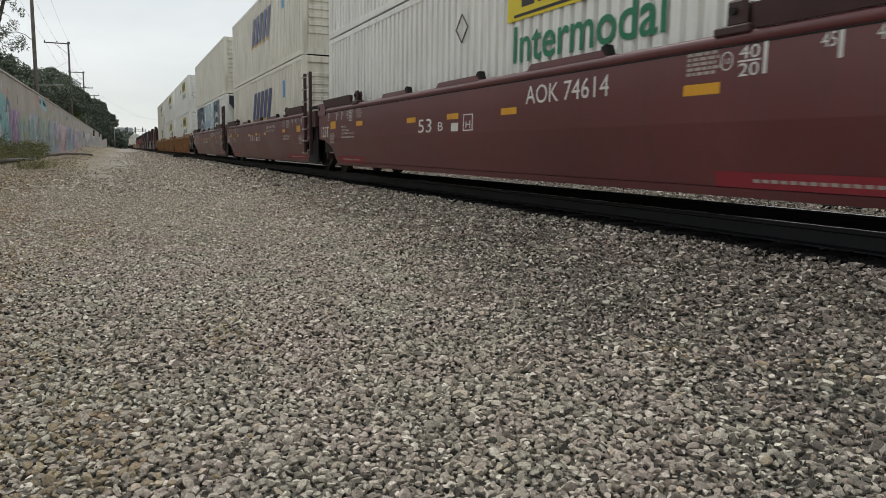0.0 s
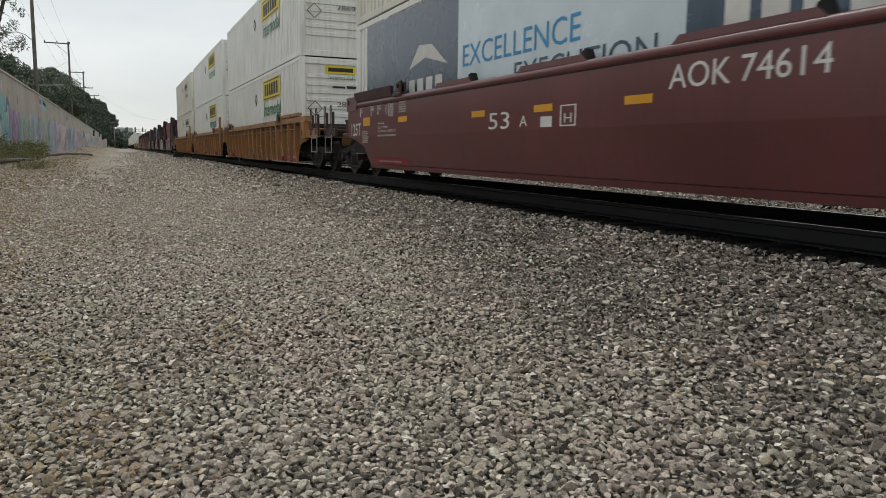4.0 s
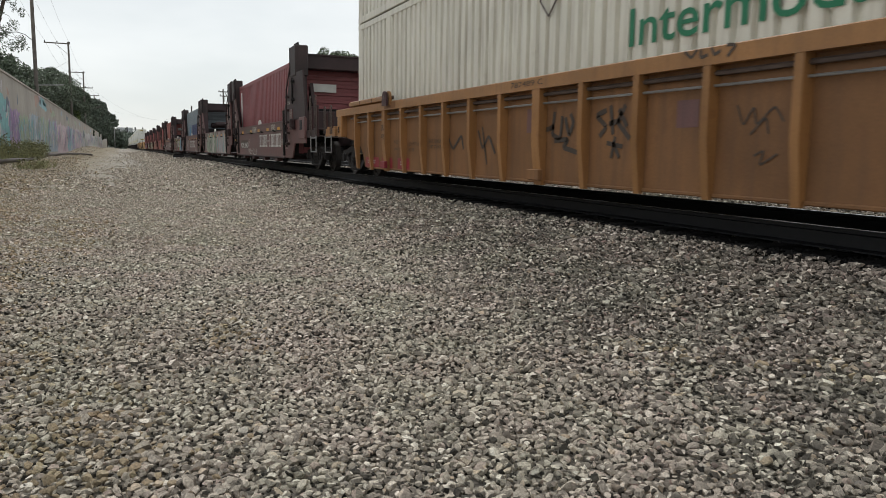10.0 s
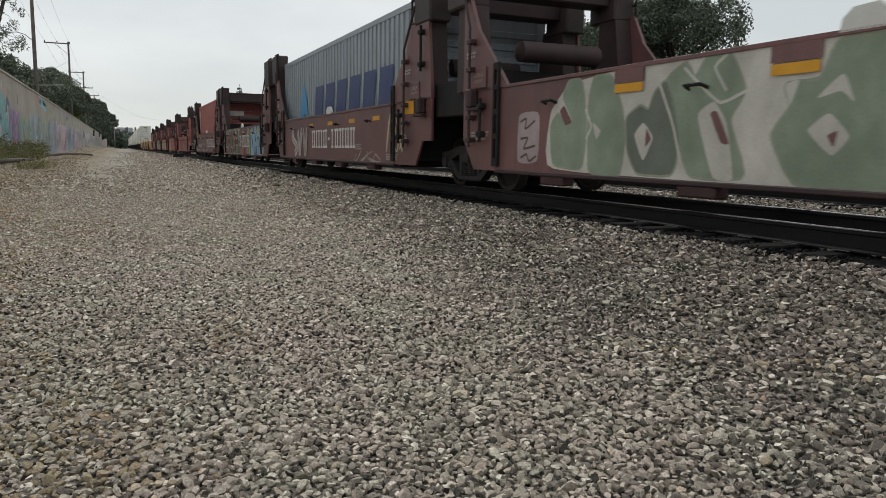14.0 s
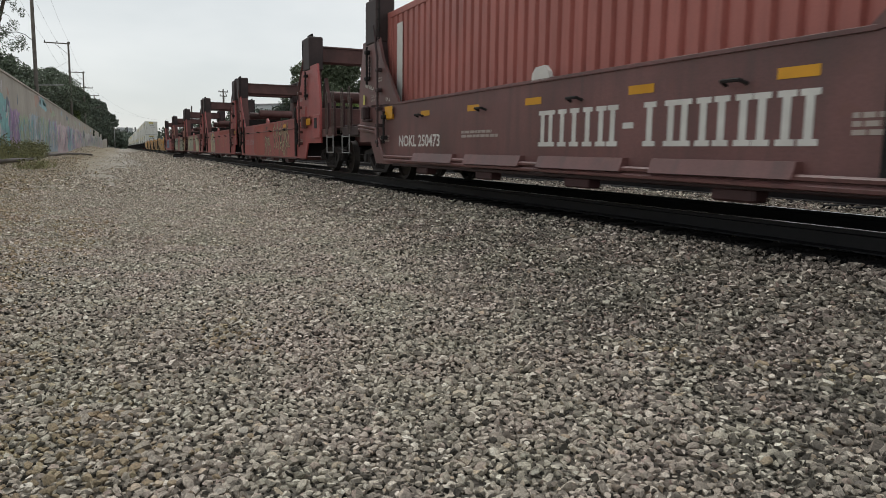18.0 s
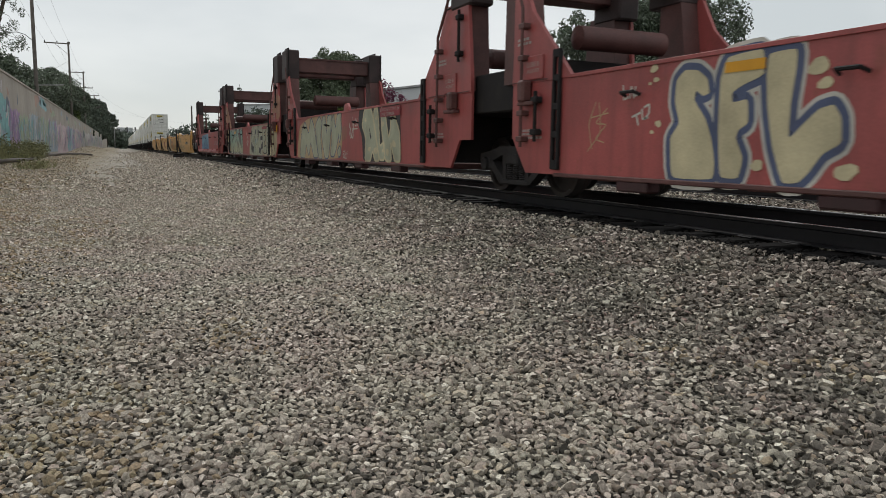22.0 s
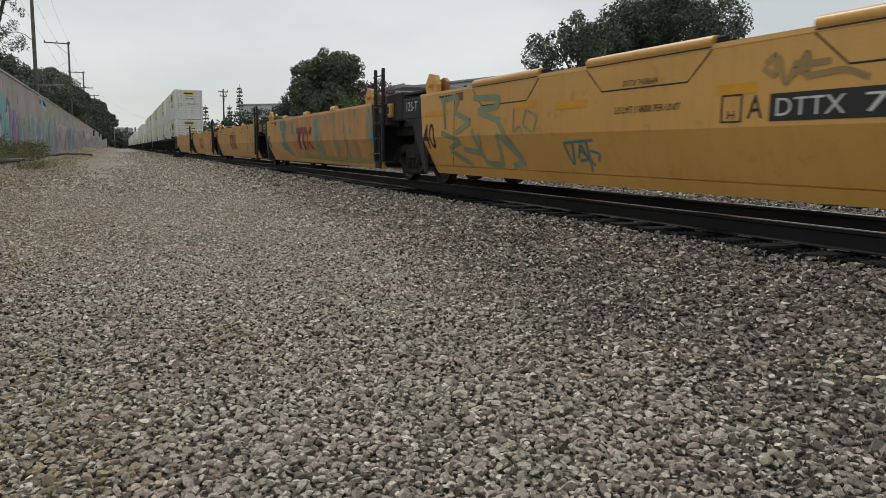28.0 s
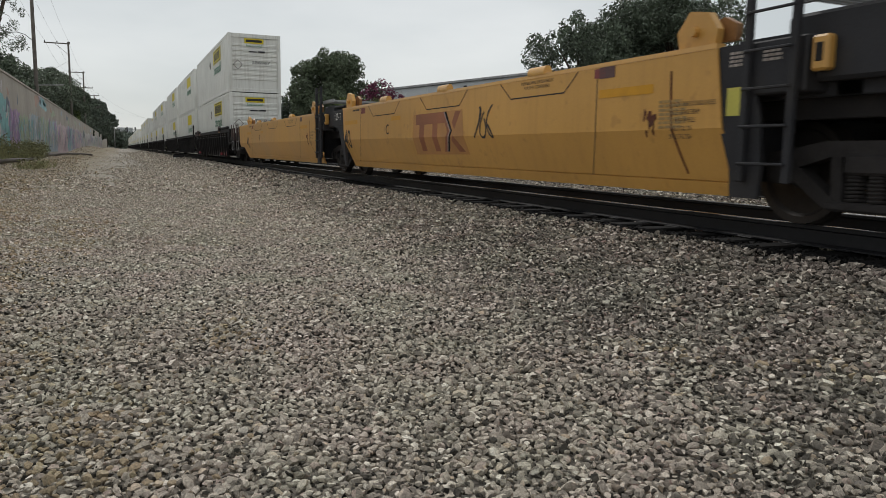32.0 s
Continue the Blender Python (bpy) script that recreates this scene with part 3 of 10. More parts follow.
def stone_growth(x):
    """Stones grow from the path up to the crest of the shoulder."""
    return np.interp(x, [-2, 1, 3, 4.5], [0.86, 0.9, 1.04, 1.26])


def stone_size(rng, x, mean):
    return mean * np.exp(rng.normal(scale=0.24, size=len(x))) * stone_growth(x)


# drifts of tan, soil-stained stones on the wall side: x, y, half width, half length, share
TAN = ((-0.25, 3.0, 0.34, 0.7, 0.45), (-0.55, 4.3, 0.25, 0.5, 0.45), (-1.2, 7.5, 0.5, 2.2, 0.5), (-2.2, 13, 0.9, 4, 0.7), (0.6, 4.6, 0.2, 0.4, 0.35),
       (-0.6, 11, 0.4, 2.5, 0.35), (-3.8, 24, 1.8, 9, 0.7), (-3.2, 60, 2.2, 30, 0.8), (-2.5, 120, 2.6, 50, 0.8), (2.9, 3.3, 0.15, 0.25, 0.45), (3.3, 2.6, 0.12, 0.2, 0.4))


def cover(y0, y1, per, mean, level, label):
    """Dusty path gravel, shoulder ballast coloured darker for its shade, and tan drifts between y0 and y1, mixed along
    their borders.
    """
    x, y = field(rng, y0, y1, per)
    low_x, low_y = field(rng, y0, y1, per * 0.6)
    # past this edge darker stones paint in the shade of the shoulder slope
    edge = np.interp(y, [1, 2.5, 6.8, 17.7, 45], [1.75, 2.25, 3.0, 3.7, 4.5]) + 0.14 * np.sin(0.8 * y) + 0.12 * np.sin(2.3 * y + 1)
    shoulder_dark = x + rng.normal(scale=0.42, size=len(x)) > edge
    shoulder_dark &= rng.uniform(0, 1, len(x)) < np.interp(y, [3.5, 9, 30], [1.0, 0.92, 0.8])
    chance = np.zeros(len(x))
    for cx, cy, rx, ry, k in TAN:
        chance = np.maximum(chance, k * np.exp(-((x - cx) / rx) ** 2 - ((y - cy) / ry) ** 2))
    stained = ~shoulder_dark & (rng.uniform(0, 1, len(x)) < chance) | shoulder_dark & (rng.uniform(0, 1, len(x)) < chance)
    for k, paint, kind in ((~shoulder_dark & ~stained, "stone", "path_gravel"), (shoulder_dark & ~stained, "ballast", "shoulder_ballast"), (stained, "tan_stone", "soil_stained_gravel")):
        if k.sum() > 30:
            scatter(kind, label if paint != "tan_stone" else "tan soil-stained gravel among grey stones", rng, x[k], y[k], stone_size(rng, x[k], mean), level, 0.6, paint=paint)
    # lower layer of stones, the dark of the crevices put into their colour
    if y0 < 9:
        scatter("bottom_gravel", "small stones between the larger gravel, coloured dark as the shade in its gaps", rng, low_x, low_y, stone_size(rng, low_x, mean * 0.8), 8, 1.6, "gap_stone")


rng = np.random.default_rng(7)
cover(1.1, 3.6, 960, 0.0174, 18, "angular grey crushed-rock gravel on the path")
cover(3.6, 9.0, 900, 0.0180, 12, "grey crushed-rock gravel beside the track")
cover(9.0, 20.0, 600, 0.0225, 8, "grey crushed-rock gravel along the path")
cover(20.0, 50.0, 140, 0.040, 8, "distant grey crushed-rock gravel")
cover(50.0, 95.0, 36, 0.056, 8, "distant grey crushed-rock gravel")
cover(95.0, 190.0, 9, 0.085, 8, "far grey crushed-rock gravel")
fx = np.concatenate([rng.uniform(5.75, 7.0, 6000), rng.uniform(7.3, 14.5, 26000)])        # stones between and beyond the rails
fy = np.concatenate([rng.uniform(2.2, 14, 6000), rng.uniform(3.5, 36, 26000)])
scatter("track_ballast", "grey crushed-rock ballast between and beyond the rails", rng, fx, fy, stone_size(rng, fx * 0 + 3, 0.030), 8, 0.2, "ballast")
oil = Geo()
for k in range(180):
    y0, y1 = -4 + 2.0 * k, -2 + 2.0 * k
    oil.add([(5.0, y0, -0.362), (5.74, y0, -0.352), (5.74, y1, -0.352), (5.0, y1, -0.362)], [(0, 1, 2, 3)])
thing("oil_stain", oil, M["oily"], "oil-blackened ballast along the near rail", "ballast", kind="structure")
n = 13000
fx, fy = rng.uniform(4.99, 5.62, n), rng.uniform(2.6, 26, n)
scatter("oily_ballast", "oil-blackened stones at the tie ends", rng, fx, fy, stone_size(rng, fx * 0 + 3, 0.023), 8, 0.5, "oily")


# ---- the track ----
track = thing("railway_track", None, None, "dark oil-stained railway track on grey ballast", "railway track", kind="structure")
track.location = (TRACK_X, 0, RAIL_TOP)
RAIL = [(-0.070, -0.185), (0.070, -0.185), (0.070, -0.172), (0.012, -0.155), (0.010, -0.050), (0.036, -0.036), (0.036, -0.006), (0.030, 0.0),
        (-0.030, 0.0), (-0.036, -0.006), (-0.036, -0.036), (-0.010, -0.050), (-0.012, -0.155), (-0.070, -0.172)]
for side in (-1, 1):
    rail = part("rail", Geo().prism([(x + side * 0.753, z) for x, z in RAIL], "y", -40, 900), M["rail"], track)
    part("rail_head", Geo().prism([(side * 0.753 - 0.024, 0.0012), (side * 0.753 + 0.024, 0.0012), (side * 0.753 + 0.024, -0.004), (side * 0.753 - 0.024, -0.004)], "y", -40, 900),
         M["rail_top"], rail, "polished running surface")
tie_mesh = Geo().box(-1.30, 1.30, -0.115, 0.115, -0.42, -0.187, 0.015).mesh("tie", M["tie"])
rt = random.Random(3)
for k in range(290):
    tie = part("tie", tie_mesh, None, track)
    tie.location = (rt.uniform(-0.05, 0.05), -2 + 0.52 * k, rt.uniform(-0.012, 0.004))
    tie.rotation_euler = (0, 0, rt.uniform(-0.02, 0.02))
plate = Geo().box(-0.11, 0.11, -0.09, 0.09, -0.187, -0.178, 0.004)
plate_mesh = plate.mesh("tie_plate", M["rail"])
for k in range(40):
    for side in (-1, 1):
        tp = part("tie_plate", plate_mesh, None, track)
        tp.location = (side * 0.753, -2 + 0.52 * k, 0.002)
tagged(part("far_ties", (lambda g: [g.box(-1.3, 1.3, 149 + 0.52 * k, 149.23 + 0.52 * k, -0.36, -0.19) for k in range(260)] and g)(Geo()), M["tie"], track), kind="stuff")

# the second track beyond the train
siding = thing("railway_track", None, None, "empty second railway track on grey ballast behind the train", "railway track", kind="structure")
siding.location = (12.3, 0, RAIL_TOP - 0.02)
for side in (-1, 1):
    rail = part("rail", Geo().prism([(x + side * 0.753, z) for x, z in RAIL], "y", -40, 500), M["rail"], siding)
    part("rail_head", Geo().prism([(side * 0.753 - 0.024, 0.0012), (side * 0.753 + 0.024, 0.0012), (side * 0.753 + 0.024, -0.004), (side * 0.753 - 0.024, -0.004)], "y", -40, 500),
         M["rail_top"], rail, "polished running surface")
for k in range(150):
    tie = part("tie", tie_mesh, None, siding)
    tie.location = (rt.uniform(-0.05, 0.05), 1 + 0.52 * k, rt.uniform(-0.012, 0.004))
    tie.rotation_euler = (0, 0, rt.uniform(-0.02, 0.02))

# ---- the graffiti-covered concrete wall, in cast panels ----
def wall_panel_mesh(length, rng):
    g = Geo()
    g.box(0.0, 0.35, 0.006, length - 0.006, 0.0, WALL_TOP + 0.6, 0.006)
    g.box(-0.05, 0.42, 0.0, length, WALL_TOP + 0.56, WALL_TOP + 0.70, 0.02)
    return g.mesh("wall_panel", M["concrete"])


wall = thing("wall_west", None, None, "tall pale concrete trackside wall covered in faded graffiti", "wall", kind="structure")
wall.location = (WALL_X - 0.35, 14, -0.7)
panel_mesh = wall_panel_mesh(8.0, random.Random(1))
for k in range(50):
    pn = part("wall_panel", panel_mesh, None, wall)
    pn.location = (0, 8.0 * k, 0)


# ---- the train: parts in a unit's own space, x across, y back along the train from its front truck, z up from the rail ----
MOVERS = []        # (thing, s): its origin lies at y = s - SPEED * t
WHEELS = []


def wheelset(parent, y, r):
    g = Geo()
    for side in (-1, 1):
        prof = [(0.10, 0.09), (0.075, 0.12), (0.03, 0.15), (0.02, r * 0.80), (0.055, r * 0.86), (0.06, r), (-0.055, r + 0.004), (-0.085, r + 0.022), (-0.085, r * 0.87), (-0.03, r * 0.80), (-0.02, 0.15), (-0.05, 0.09)]
        g.lathe([(side * (0.755 + px), pr) for px, pr in prof], (0, 0, 0), 30)
    g.lathe([(-1.02, 0.07), (-0.80, 0.085), (0.80, 0.085), (1.02, 0.07)], (0, 0, 0), 12)
    ob = part("wheelset", g, M["wheel"], parent)
    ob.location = (0, y, r)
    WHEELS.append((ob, r, y))
    return ob


TRUCK_MESH = {}


def truck(parent, y, r=0.46, wheels=True):
    """A three-piece truck: two cast side frames with spring groups, a bolster and two wheelsets."""
    if r not in TRUCK_MESH:
        g = Geo()
        for side in (-1, 1):
            a, b = sorted((side * 0.93, side * 1.07))
            top = [(-1.12, r + 0.02), (-1.12, r + 0.16), (-0.80, r + 0.20), (-0.45, r + 0.27), (0.45, r + 0.27), (0.80, r + 0.20), (1.12, r + 0.16), (1.12, r + 0.02),
                   (0.70, r + 0.05), (0.40, r + 0.14), (-0.40, r + 0.14), (-0.70, r + 0.05)]
            g.prism(top, "x", a, b)
            for q in (-1, 1):
                g.prism([(q * 0.98, r + 0.10), (q * 0.80, r + 0.12), (q * 0.36, r - 0.20), (q * 0.36, r - 0.29), (q * 0.46, r - 0.27)], "x", a, b)
                g.prism([(q * 0.40, r + 0.16), (q * 0.30, r + 0.16), (q * 0.28, r - 0.25), (q * 0.38, r - 0.25)], "x", a + 0.01, b - 0.01)
                g.box(a - 0.02, b + 0.02, q * 0.89 - 0.16, q * 0.89 + 0.16, r - 0.10, r + 0.12, 0.03)
                g.lathe([(side * 1.06, 0.10), (side * 1.13, 0.10), (side * 1.14, 0.07)], (0, q * 0.89, r), 12)
            g.box(a - 0.01, b + 0.01, -0.42, 0.42, r - 0.30, r - 0.22, 0.02)
            g.box(a - 0.03, b + 0.03, -0.26, 0.26, r + 0.0, r + 0.16, 0.02)
            for q in (-0.19, 0.0, 0.19):
                for k in range(7):
                    z = r - 0.21 + k * 0.031
                    g.tube([(side * 1.0 + 0.075 * math.cos(w), q + 0.075 * math.sin(w), z + 0.016 * w / 6.283) for w in np.linspace(0, 6.283, 9)], 0.013, 5)
        g.box(-1.05, 1.05, -0.17, 0.17, r + 0.05, r + 0.27, 0.03)
        g.box(-0.85, 0.85, -0.55, -0.47, r - 0.12, r + 0.0, 0.02).box(-0.85, 0.85, 0.47, 0.55, r - 0.12, r + 0.0, 0.02)
        TRUCK_MESH[r] = g.mesh("truck_frame", M["truck"])
    ob = part("truck_frame", TRUCK_MESH[r], None, parent)
    ob.location = (0, y, RAIL_TOP)
    if wheels:
        wheelset(ob, -0.89, r)
        wheelset(ob, 0.89, r)
    return ob


def ladder(parent, y0, y1, z0, z1, x, material, rungs, bend=0.0):
    g = Geo()
    for y in (y0, y1):
        g.box(x - 0.03, x + 0.03, y - 0.035, y + 0.035, z0, z1, 0.01)
    for k in range(rungs):
        z = z0 + (z1 - z0) * (k + 0.5) / rungs
        g.tube([(x, y0, z), (x - 0.05, y0, z), (x - 0.05, y1, z), (x, y1, z)], 0.013, 6)
    return part("ladder", g, material, parent)


def smooth_side(L, x, top, crease, seam, bottom, front, rear, lean):
    """A plain well side whose lower half leans in, with a groove at the seam: front and rear give the end line as (z, y)."""
    slope = lean / (crease - seam)
    zs = [bottom, seam, seam + 0.002, seam + 0.011, seam + 0.013, crease, top]
    xs = [x + slope * (crease - z) for z in zs[:6]] + [x]
    xs[2], xs[3] = xs[2] + 0.02, xs[3] + 0.02
    fz, fy = [q[0] for q in front], [q[1] for q in front]
    rz, ry = [q[0] for q in rear], [q[1] for q in rear]
    extra = sorted(set(zs) | set(q for q in fz + rz if bottom < q < top))
    return Geo().loft([(z, float(np.interp(z, fz, fy)), float(np.interp(z, rz, ry)), float(np.interp(z, zs, xs))) for z in extra], 0.03)


def well_floor(parent, L, y0, y1, material, z=0.20):
    """Cross bearers and end slopes of the open well floor."""
    for k in range(5):
        y = y0 + 0.6 + (y1 - y0 - 1.2) * k / 4
        part("cross_bearer", Geo().box(-1.20, 1.20, y - 0.22, y + 0.22, z - 0.08, z + 0.03, 0.01), material, parent)


def end_deck(parent, y, face, material, dark, top=1.32):
    """The end structure over the truck: bolster box, deck plate and stubs. face: -1 at the front end, 1 at the rear."""
    a, b = sorted((y + face * 0.12, y - face * 0.92))
    part("end_bulkhead", Geo().box(-1.30, 1.30, min(y - face * 0.92, y - face * 0.98), max(y - face * 0.92, y - face * 0.98), 0.25, top - 0.02, 0.01), dark, parent)
    part("end_deck", Geo().box(-1.28, 1.28, a, b, top - 0.16, top - 0.10, 0.01).box(-0.45, 0.45, a, b, 0.82, top - 0.16, 0.02)
         .box(-1.26, -1.18, a, b, 0.95, top - 0.15, 0.01).box(1.18, 1.26, a, b, 0.95, top - 0.15, 0.01), dark, parent)
    for q in (-1, 1):
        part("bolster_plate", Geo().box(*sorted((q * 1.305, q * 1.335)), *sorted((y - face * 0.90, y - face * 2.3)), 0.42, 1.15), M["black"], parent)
    part("articulation_casting", Geo().box(-0.28, 0.28, min(y, y + face * 0.55), max(y, y + face * 0.55), 0.78, 1.05, 0.04), M["truck"], parent)


def coupler_end(parent, y, face, material, reach=1.6, hoop=0.55):
    """Draft sill, coupler, end platform, steps, hooped handrails and air hose at the end of a set. face: -1 points forward."""
    e = y + face * reach
    part("draft_sill", Geo().box(-0.32, 0.32, *sorted((y, e)), 0.60, 0.98, 0.02), material, parent)
    g = Geo().box(-0.13, 0.13, *sorted((e, e + face * 0.42)), 0.64, 0.86, 0.03)
    g.box(-0.20, 0.16, *sorted((e + face * 0.36, e + face * 0.60)), 0.58, 0.90, 0.05)
    part("coupler", g, M["truck"], parent)
    part("end_platform", Geo().box(-1.45, 1.45, *sorted((e - face * 0.8, e)), 1.02, 1.07, 0.01), material, parent)
    for k in (-1, 1):
        ya, yb = e - face * 0.63, e - face * 0.03
        part("side_beam", Geo().box(*sorted((k * 1.48, k * 1.40)), *sorted((y + face * 0.3, e)), 0.82, 1.02, 0.012), material, parent)
        part("side_step", Geo().tube([(k * 1.49, ya, 0.85), (k * 1.49, ya, 0.42), (k * 1.49, yb, 0.42), (k * 1.49, yb, 0.85)], 0.016, 6), M["steel"], parent)
        part("step_tread", Geo().tube([(k * 1.49, ya, 0.80), (k * 1.49, yb, 0.80)], 0.013, 6), M["steel"], parent)
        for q in (ya, yb):
            part("handrail_post", Geo().box(*sorted((k * 1.47, k * 1.42)), q - 0.045, q + 0.045, 0.84, 1.05 + hoop * 0.7, 0.01), M["maroon_dark"], parent)
            part("handrail", Geo().tube([(k * 1.50, q + 0.07, 0.88), (k * 1.50, q + 0.07, 1.0 + hoop), (k * 1.50, q + 0.03, 1.04 + hoop), (k * 1.50, q - 0.03, 1.04 + hoop), (k * 1.50, q - 0.07, 1.0 + hoop), (k * 1.50, q - 0.07, 0.88)], 0.012, 6), M["rod"], parent)
    part("air_hose", Geo().tube([(-0.5, e, 0.73), (-0.5, e + face * 0.25, 0.43), (-0.3, e + face * 0.5, 0.26), (-0.15, e + face * 0.62, 0.38)], 0.03, 6), M["black"], parent)
    part("uncoupling_rod", Geo().tube([(-1.4, e - face * 0.05, 0.86), (-0.7, e + face * 0.05, 0.81), (-0.2, e + face * 0.12, 0.76)], 0.014, 6), M["rod"], parent)


def print_block(u, yl, yr, z, rows, h, x, rng, paint="faint"):
    return tagged(part("small_print", text_bars(yl, yr, z, rows, h, x, rng), M[paint], u), kind="stuff")


def maroon_unit(L, rng, first=False, last=False, letter="B", fo=0.0):
    u = thing("well_car", None, None, "maroon smooth-sided double-stack well car with white stencils", "well car", "train")
    x = -1.526
    front, rear = [(0.11, 0.86 + fo), (1.52, 0.94 + fo)], [(0.11, L - 2.15), (0.28, L - 2.12), (0.56, L - 2.02), (0.72, L - 1.48), (0.76, L - 1.03), (1.52, L - 0.98)]
    for m in (0, 1):
        g = smooth_side(L, x, 1.42, 0.78, 0.19, 0.11, front, rear, 0.17)
        s = part("side_panel", g.mirrored() if m else g, M["maroon"], u)
        roll = [(x + 0.045 - 0.062 * math.cos(q), 1.472 + 0.062 * math.sin(q)) for q in np.linspace(-0.9, 2.2, 13)]
        c = Geo().prism([(x + 0.11, 1.41)] + roll + [(x + 0.11, 1.53)], "y", 0.94 + fo, L - 0.98)
        part("top_chord", c.mirrored() if m else c, M["maroon"], u)
        c = Geo().box(x - 0.004, x + 0.02, 0.95 + fo, L - 0.99, 1.404, 1.418)
        part("chord_groove", c.mirrored() if m else c, M["black"], u)
        c = Geo().prism([(L - 0.95, 1.36), (L - 0.93, 1.66), (L - 1.58, 1.66), (L - 1.74, 1.54), (L - 1.70, 1.36)], "x", x - 0.02, x + 0.03)
        gusset = part("corner_gusset", c.mirrored() if m else c, M["maroon"], u, "raised corner plate with a lifting hole")
        c = Geo().lathe([(0.0, 0.055), (0.012, 0.055)], (x - 0.028, L - 1.12, 1.55), 12)
        part("lifting_hole", c.mirrored() if m else c, M["black"], gusset)
        for a, b in ((0.97 + fo, 3.2 + fo), (L - 4.0, L - 1.62)):
            f = Geo().prism([(x - 0.01, 1.53), (x + 0.02, 1.53), (x + 0.03, 1.72), (x - 0.05, 1.73), (x - 0.05, 1.70)], "y", a, b)
            part("container_guide", f.mirrored() if m else f, M["maroon_dark"], u, "raised dark container guide plate")
            q = b + 0.25 if a < 2 else a - 0.32
            h = Geo().box(x - 0.04, x + 0.14, q - 0.20, q + 0.20, 1.50, 1.58, 0.015).box(x + 0.0, x + 0.05, q - 0.13, q + 0.10, 1.57, 1.80, 0.03).box(x + 0.08, x + 0.12, q - 0.13, q + 0.10, 1.57, 1.78, 0.03)
            hinge = part("guide_hinge", h.mirrored() if m else h, M["maroon_dark"], u)
            h = Geo().tube([(x - 0.03, q, 1.70), (x + 0.15, q, 1.70)], 0.035, 8)
            part("hinge_pin", h.mirrored() if m else h, M["black"], hinge)
        for a, b in ((L - 7.4, L - 6.2), (L - 10.4, L - 9.0), (L - 13.5, L - 12.0)):
            f = Geo().prism([(a - 0.1, 1.52), (b + 0.1, 1.52), (b, 1.60), (a, 1.60)], "x", x + 0.0, x + 0.10)
            part("side_lip", f.mirrored() if m else f, M["maroon"], u)
            h = Geo().prism([(a - 0.13, 1.52), (a + 0.05, 1.52), (a + 0.02, 1.64), (a - 0.06, 1.66)], "x", x + 0.02, x + 0.12)
            part("lip_stop", h.mirrored() if m else h, M["black"], u)
    well_floor(u, L, 1.6, L - 2.4, M["maroon_dark"])
    end_deck(u, 0, -1, M["maroon"], M["maroon_dark"])
    end_deck(u, L, 1, M["maroon"], M["maroon_dark"])
    # the front bay: tall ladder stiles with bent rungs before an inset plate, an added black plate as the shadow below
    y0, y1 = 0.25 + fo, 0.90 + fo
    for m in (0, 1):
        def both(g, name, material, label=""):
            return part(name, g.mirrored() if m else g, material, u, label)
        for q in (y0, y1):
            both(Geo().box(x - 0.005, x + 0.075, q - 0.045, q + 0.045, 0.36, 2.62, 0.012), "ladder_stile", M["maroon_dark"])
        for z in (0.38, 0.72, 1.05, 1.39, 1.80, 2.14, 2.48):
            both(Geo().tube([(x, y0, z + 0.10), (x - 0.05, y0, z + 0.07), (x - 0.06, y0 + 0.04, z), (x - 0.06, y1 - 0.03, z), (x - 0.04, y1, z + 0.03), (x, y1, z + 0.03)], 0.013, 6), "ladder_rung", M["steel"], "bare bent steel rung")
        arch = [(y1, 0.62), (y1 - 0.12, 0.70), (y1 - 0.30, 0.77), (y0 + 0.12, 0.78), (y0, 0.74)]
        both(Geo().prism([(y0, 1.54), (y1, 1.56)] + arch, "x", x + 0.07, x + 0.10), "bay_plate", M["maroon"], "inset maroon plate with an arched lower edge")
        both(Geo().lathe([(0.0, 0.055), (0.012, 0.055)], (x + 0.062, (y0 + y1) / 2 - 0.09, 1.27), 12), "lifting_hole", M["black"])
        # black plate added to stand for the shade inside the bay
        both(Geo().box(x + 0.15, x + 0.19, y0 - 0.35, y1 + 0.1, 0.12, 1.30), "bay_shadow_plate", M["black"], "black plate added behind the ladder for the shadow in the bay")
        both(Geo().box(x + 0.05, x + 0.30, -0.20 + fo, 0.15 + fo, 1.10, 1.54, 0.015), "end_box", M["maroon_dark"])
        both(Geo().box(x + 0.02, x + 0.06, -0.75 + fo, 0.24 + fo, 1.58, 1.66, 0.01), "grating_edge", M["black"])
    part("end_grating", Geo().box(-1.45, 1.45, -0.75 + fo, 0.24 + fo, 1.60, 1.64, 0.0), M["black"], u, "dark grated end platform")
    # painted marks on the near side
    d = x - 0.004
    lower = lambda z: x + 0.17 * (0.78 - z) / 0.59 - 0.006
    for k in (1, -1):
        tall = Geo()
        for o, w in ((1.07, "53"), (1.83, "48"), (2.28, "45")):
            y = o + 0.11 + fo if k > 0 else L - (o + 0.88)
            patch(y + 0.02, y - 0.02, 1.20, 1.40, d, tall)
            letters(w, y + (0.17 if k > 0 else -0.04), y + (0.04 if k > 0 else -0.17), 1.29, 1.40, d, g=tall)
        y = 3.22 + fo if k > 0 else L - 4.0
        letters("40", y + 0.14, y - 0.08, 1.29, 1.40, d, g=tall)
        patch(y + 0.15, y - 0.09, 1.265, 1.28, d, tall)
        letters("20", y + 0.14, y - 0.08, 1.145, 1.255, d, g=tall)
        patch(y + 0.20 if k < 0 else y - 0.12, (y + 0.16) if k < 0 else y - 0.16, 1.15, 1.41, d, tall)
        part("stencil", tall, M["white"], u, "white length markings")
        y = 1.64 + fo if k > 0 else L - 2.41
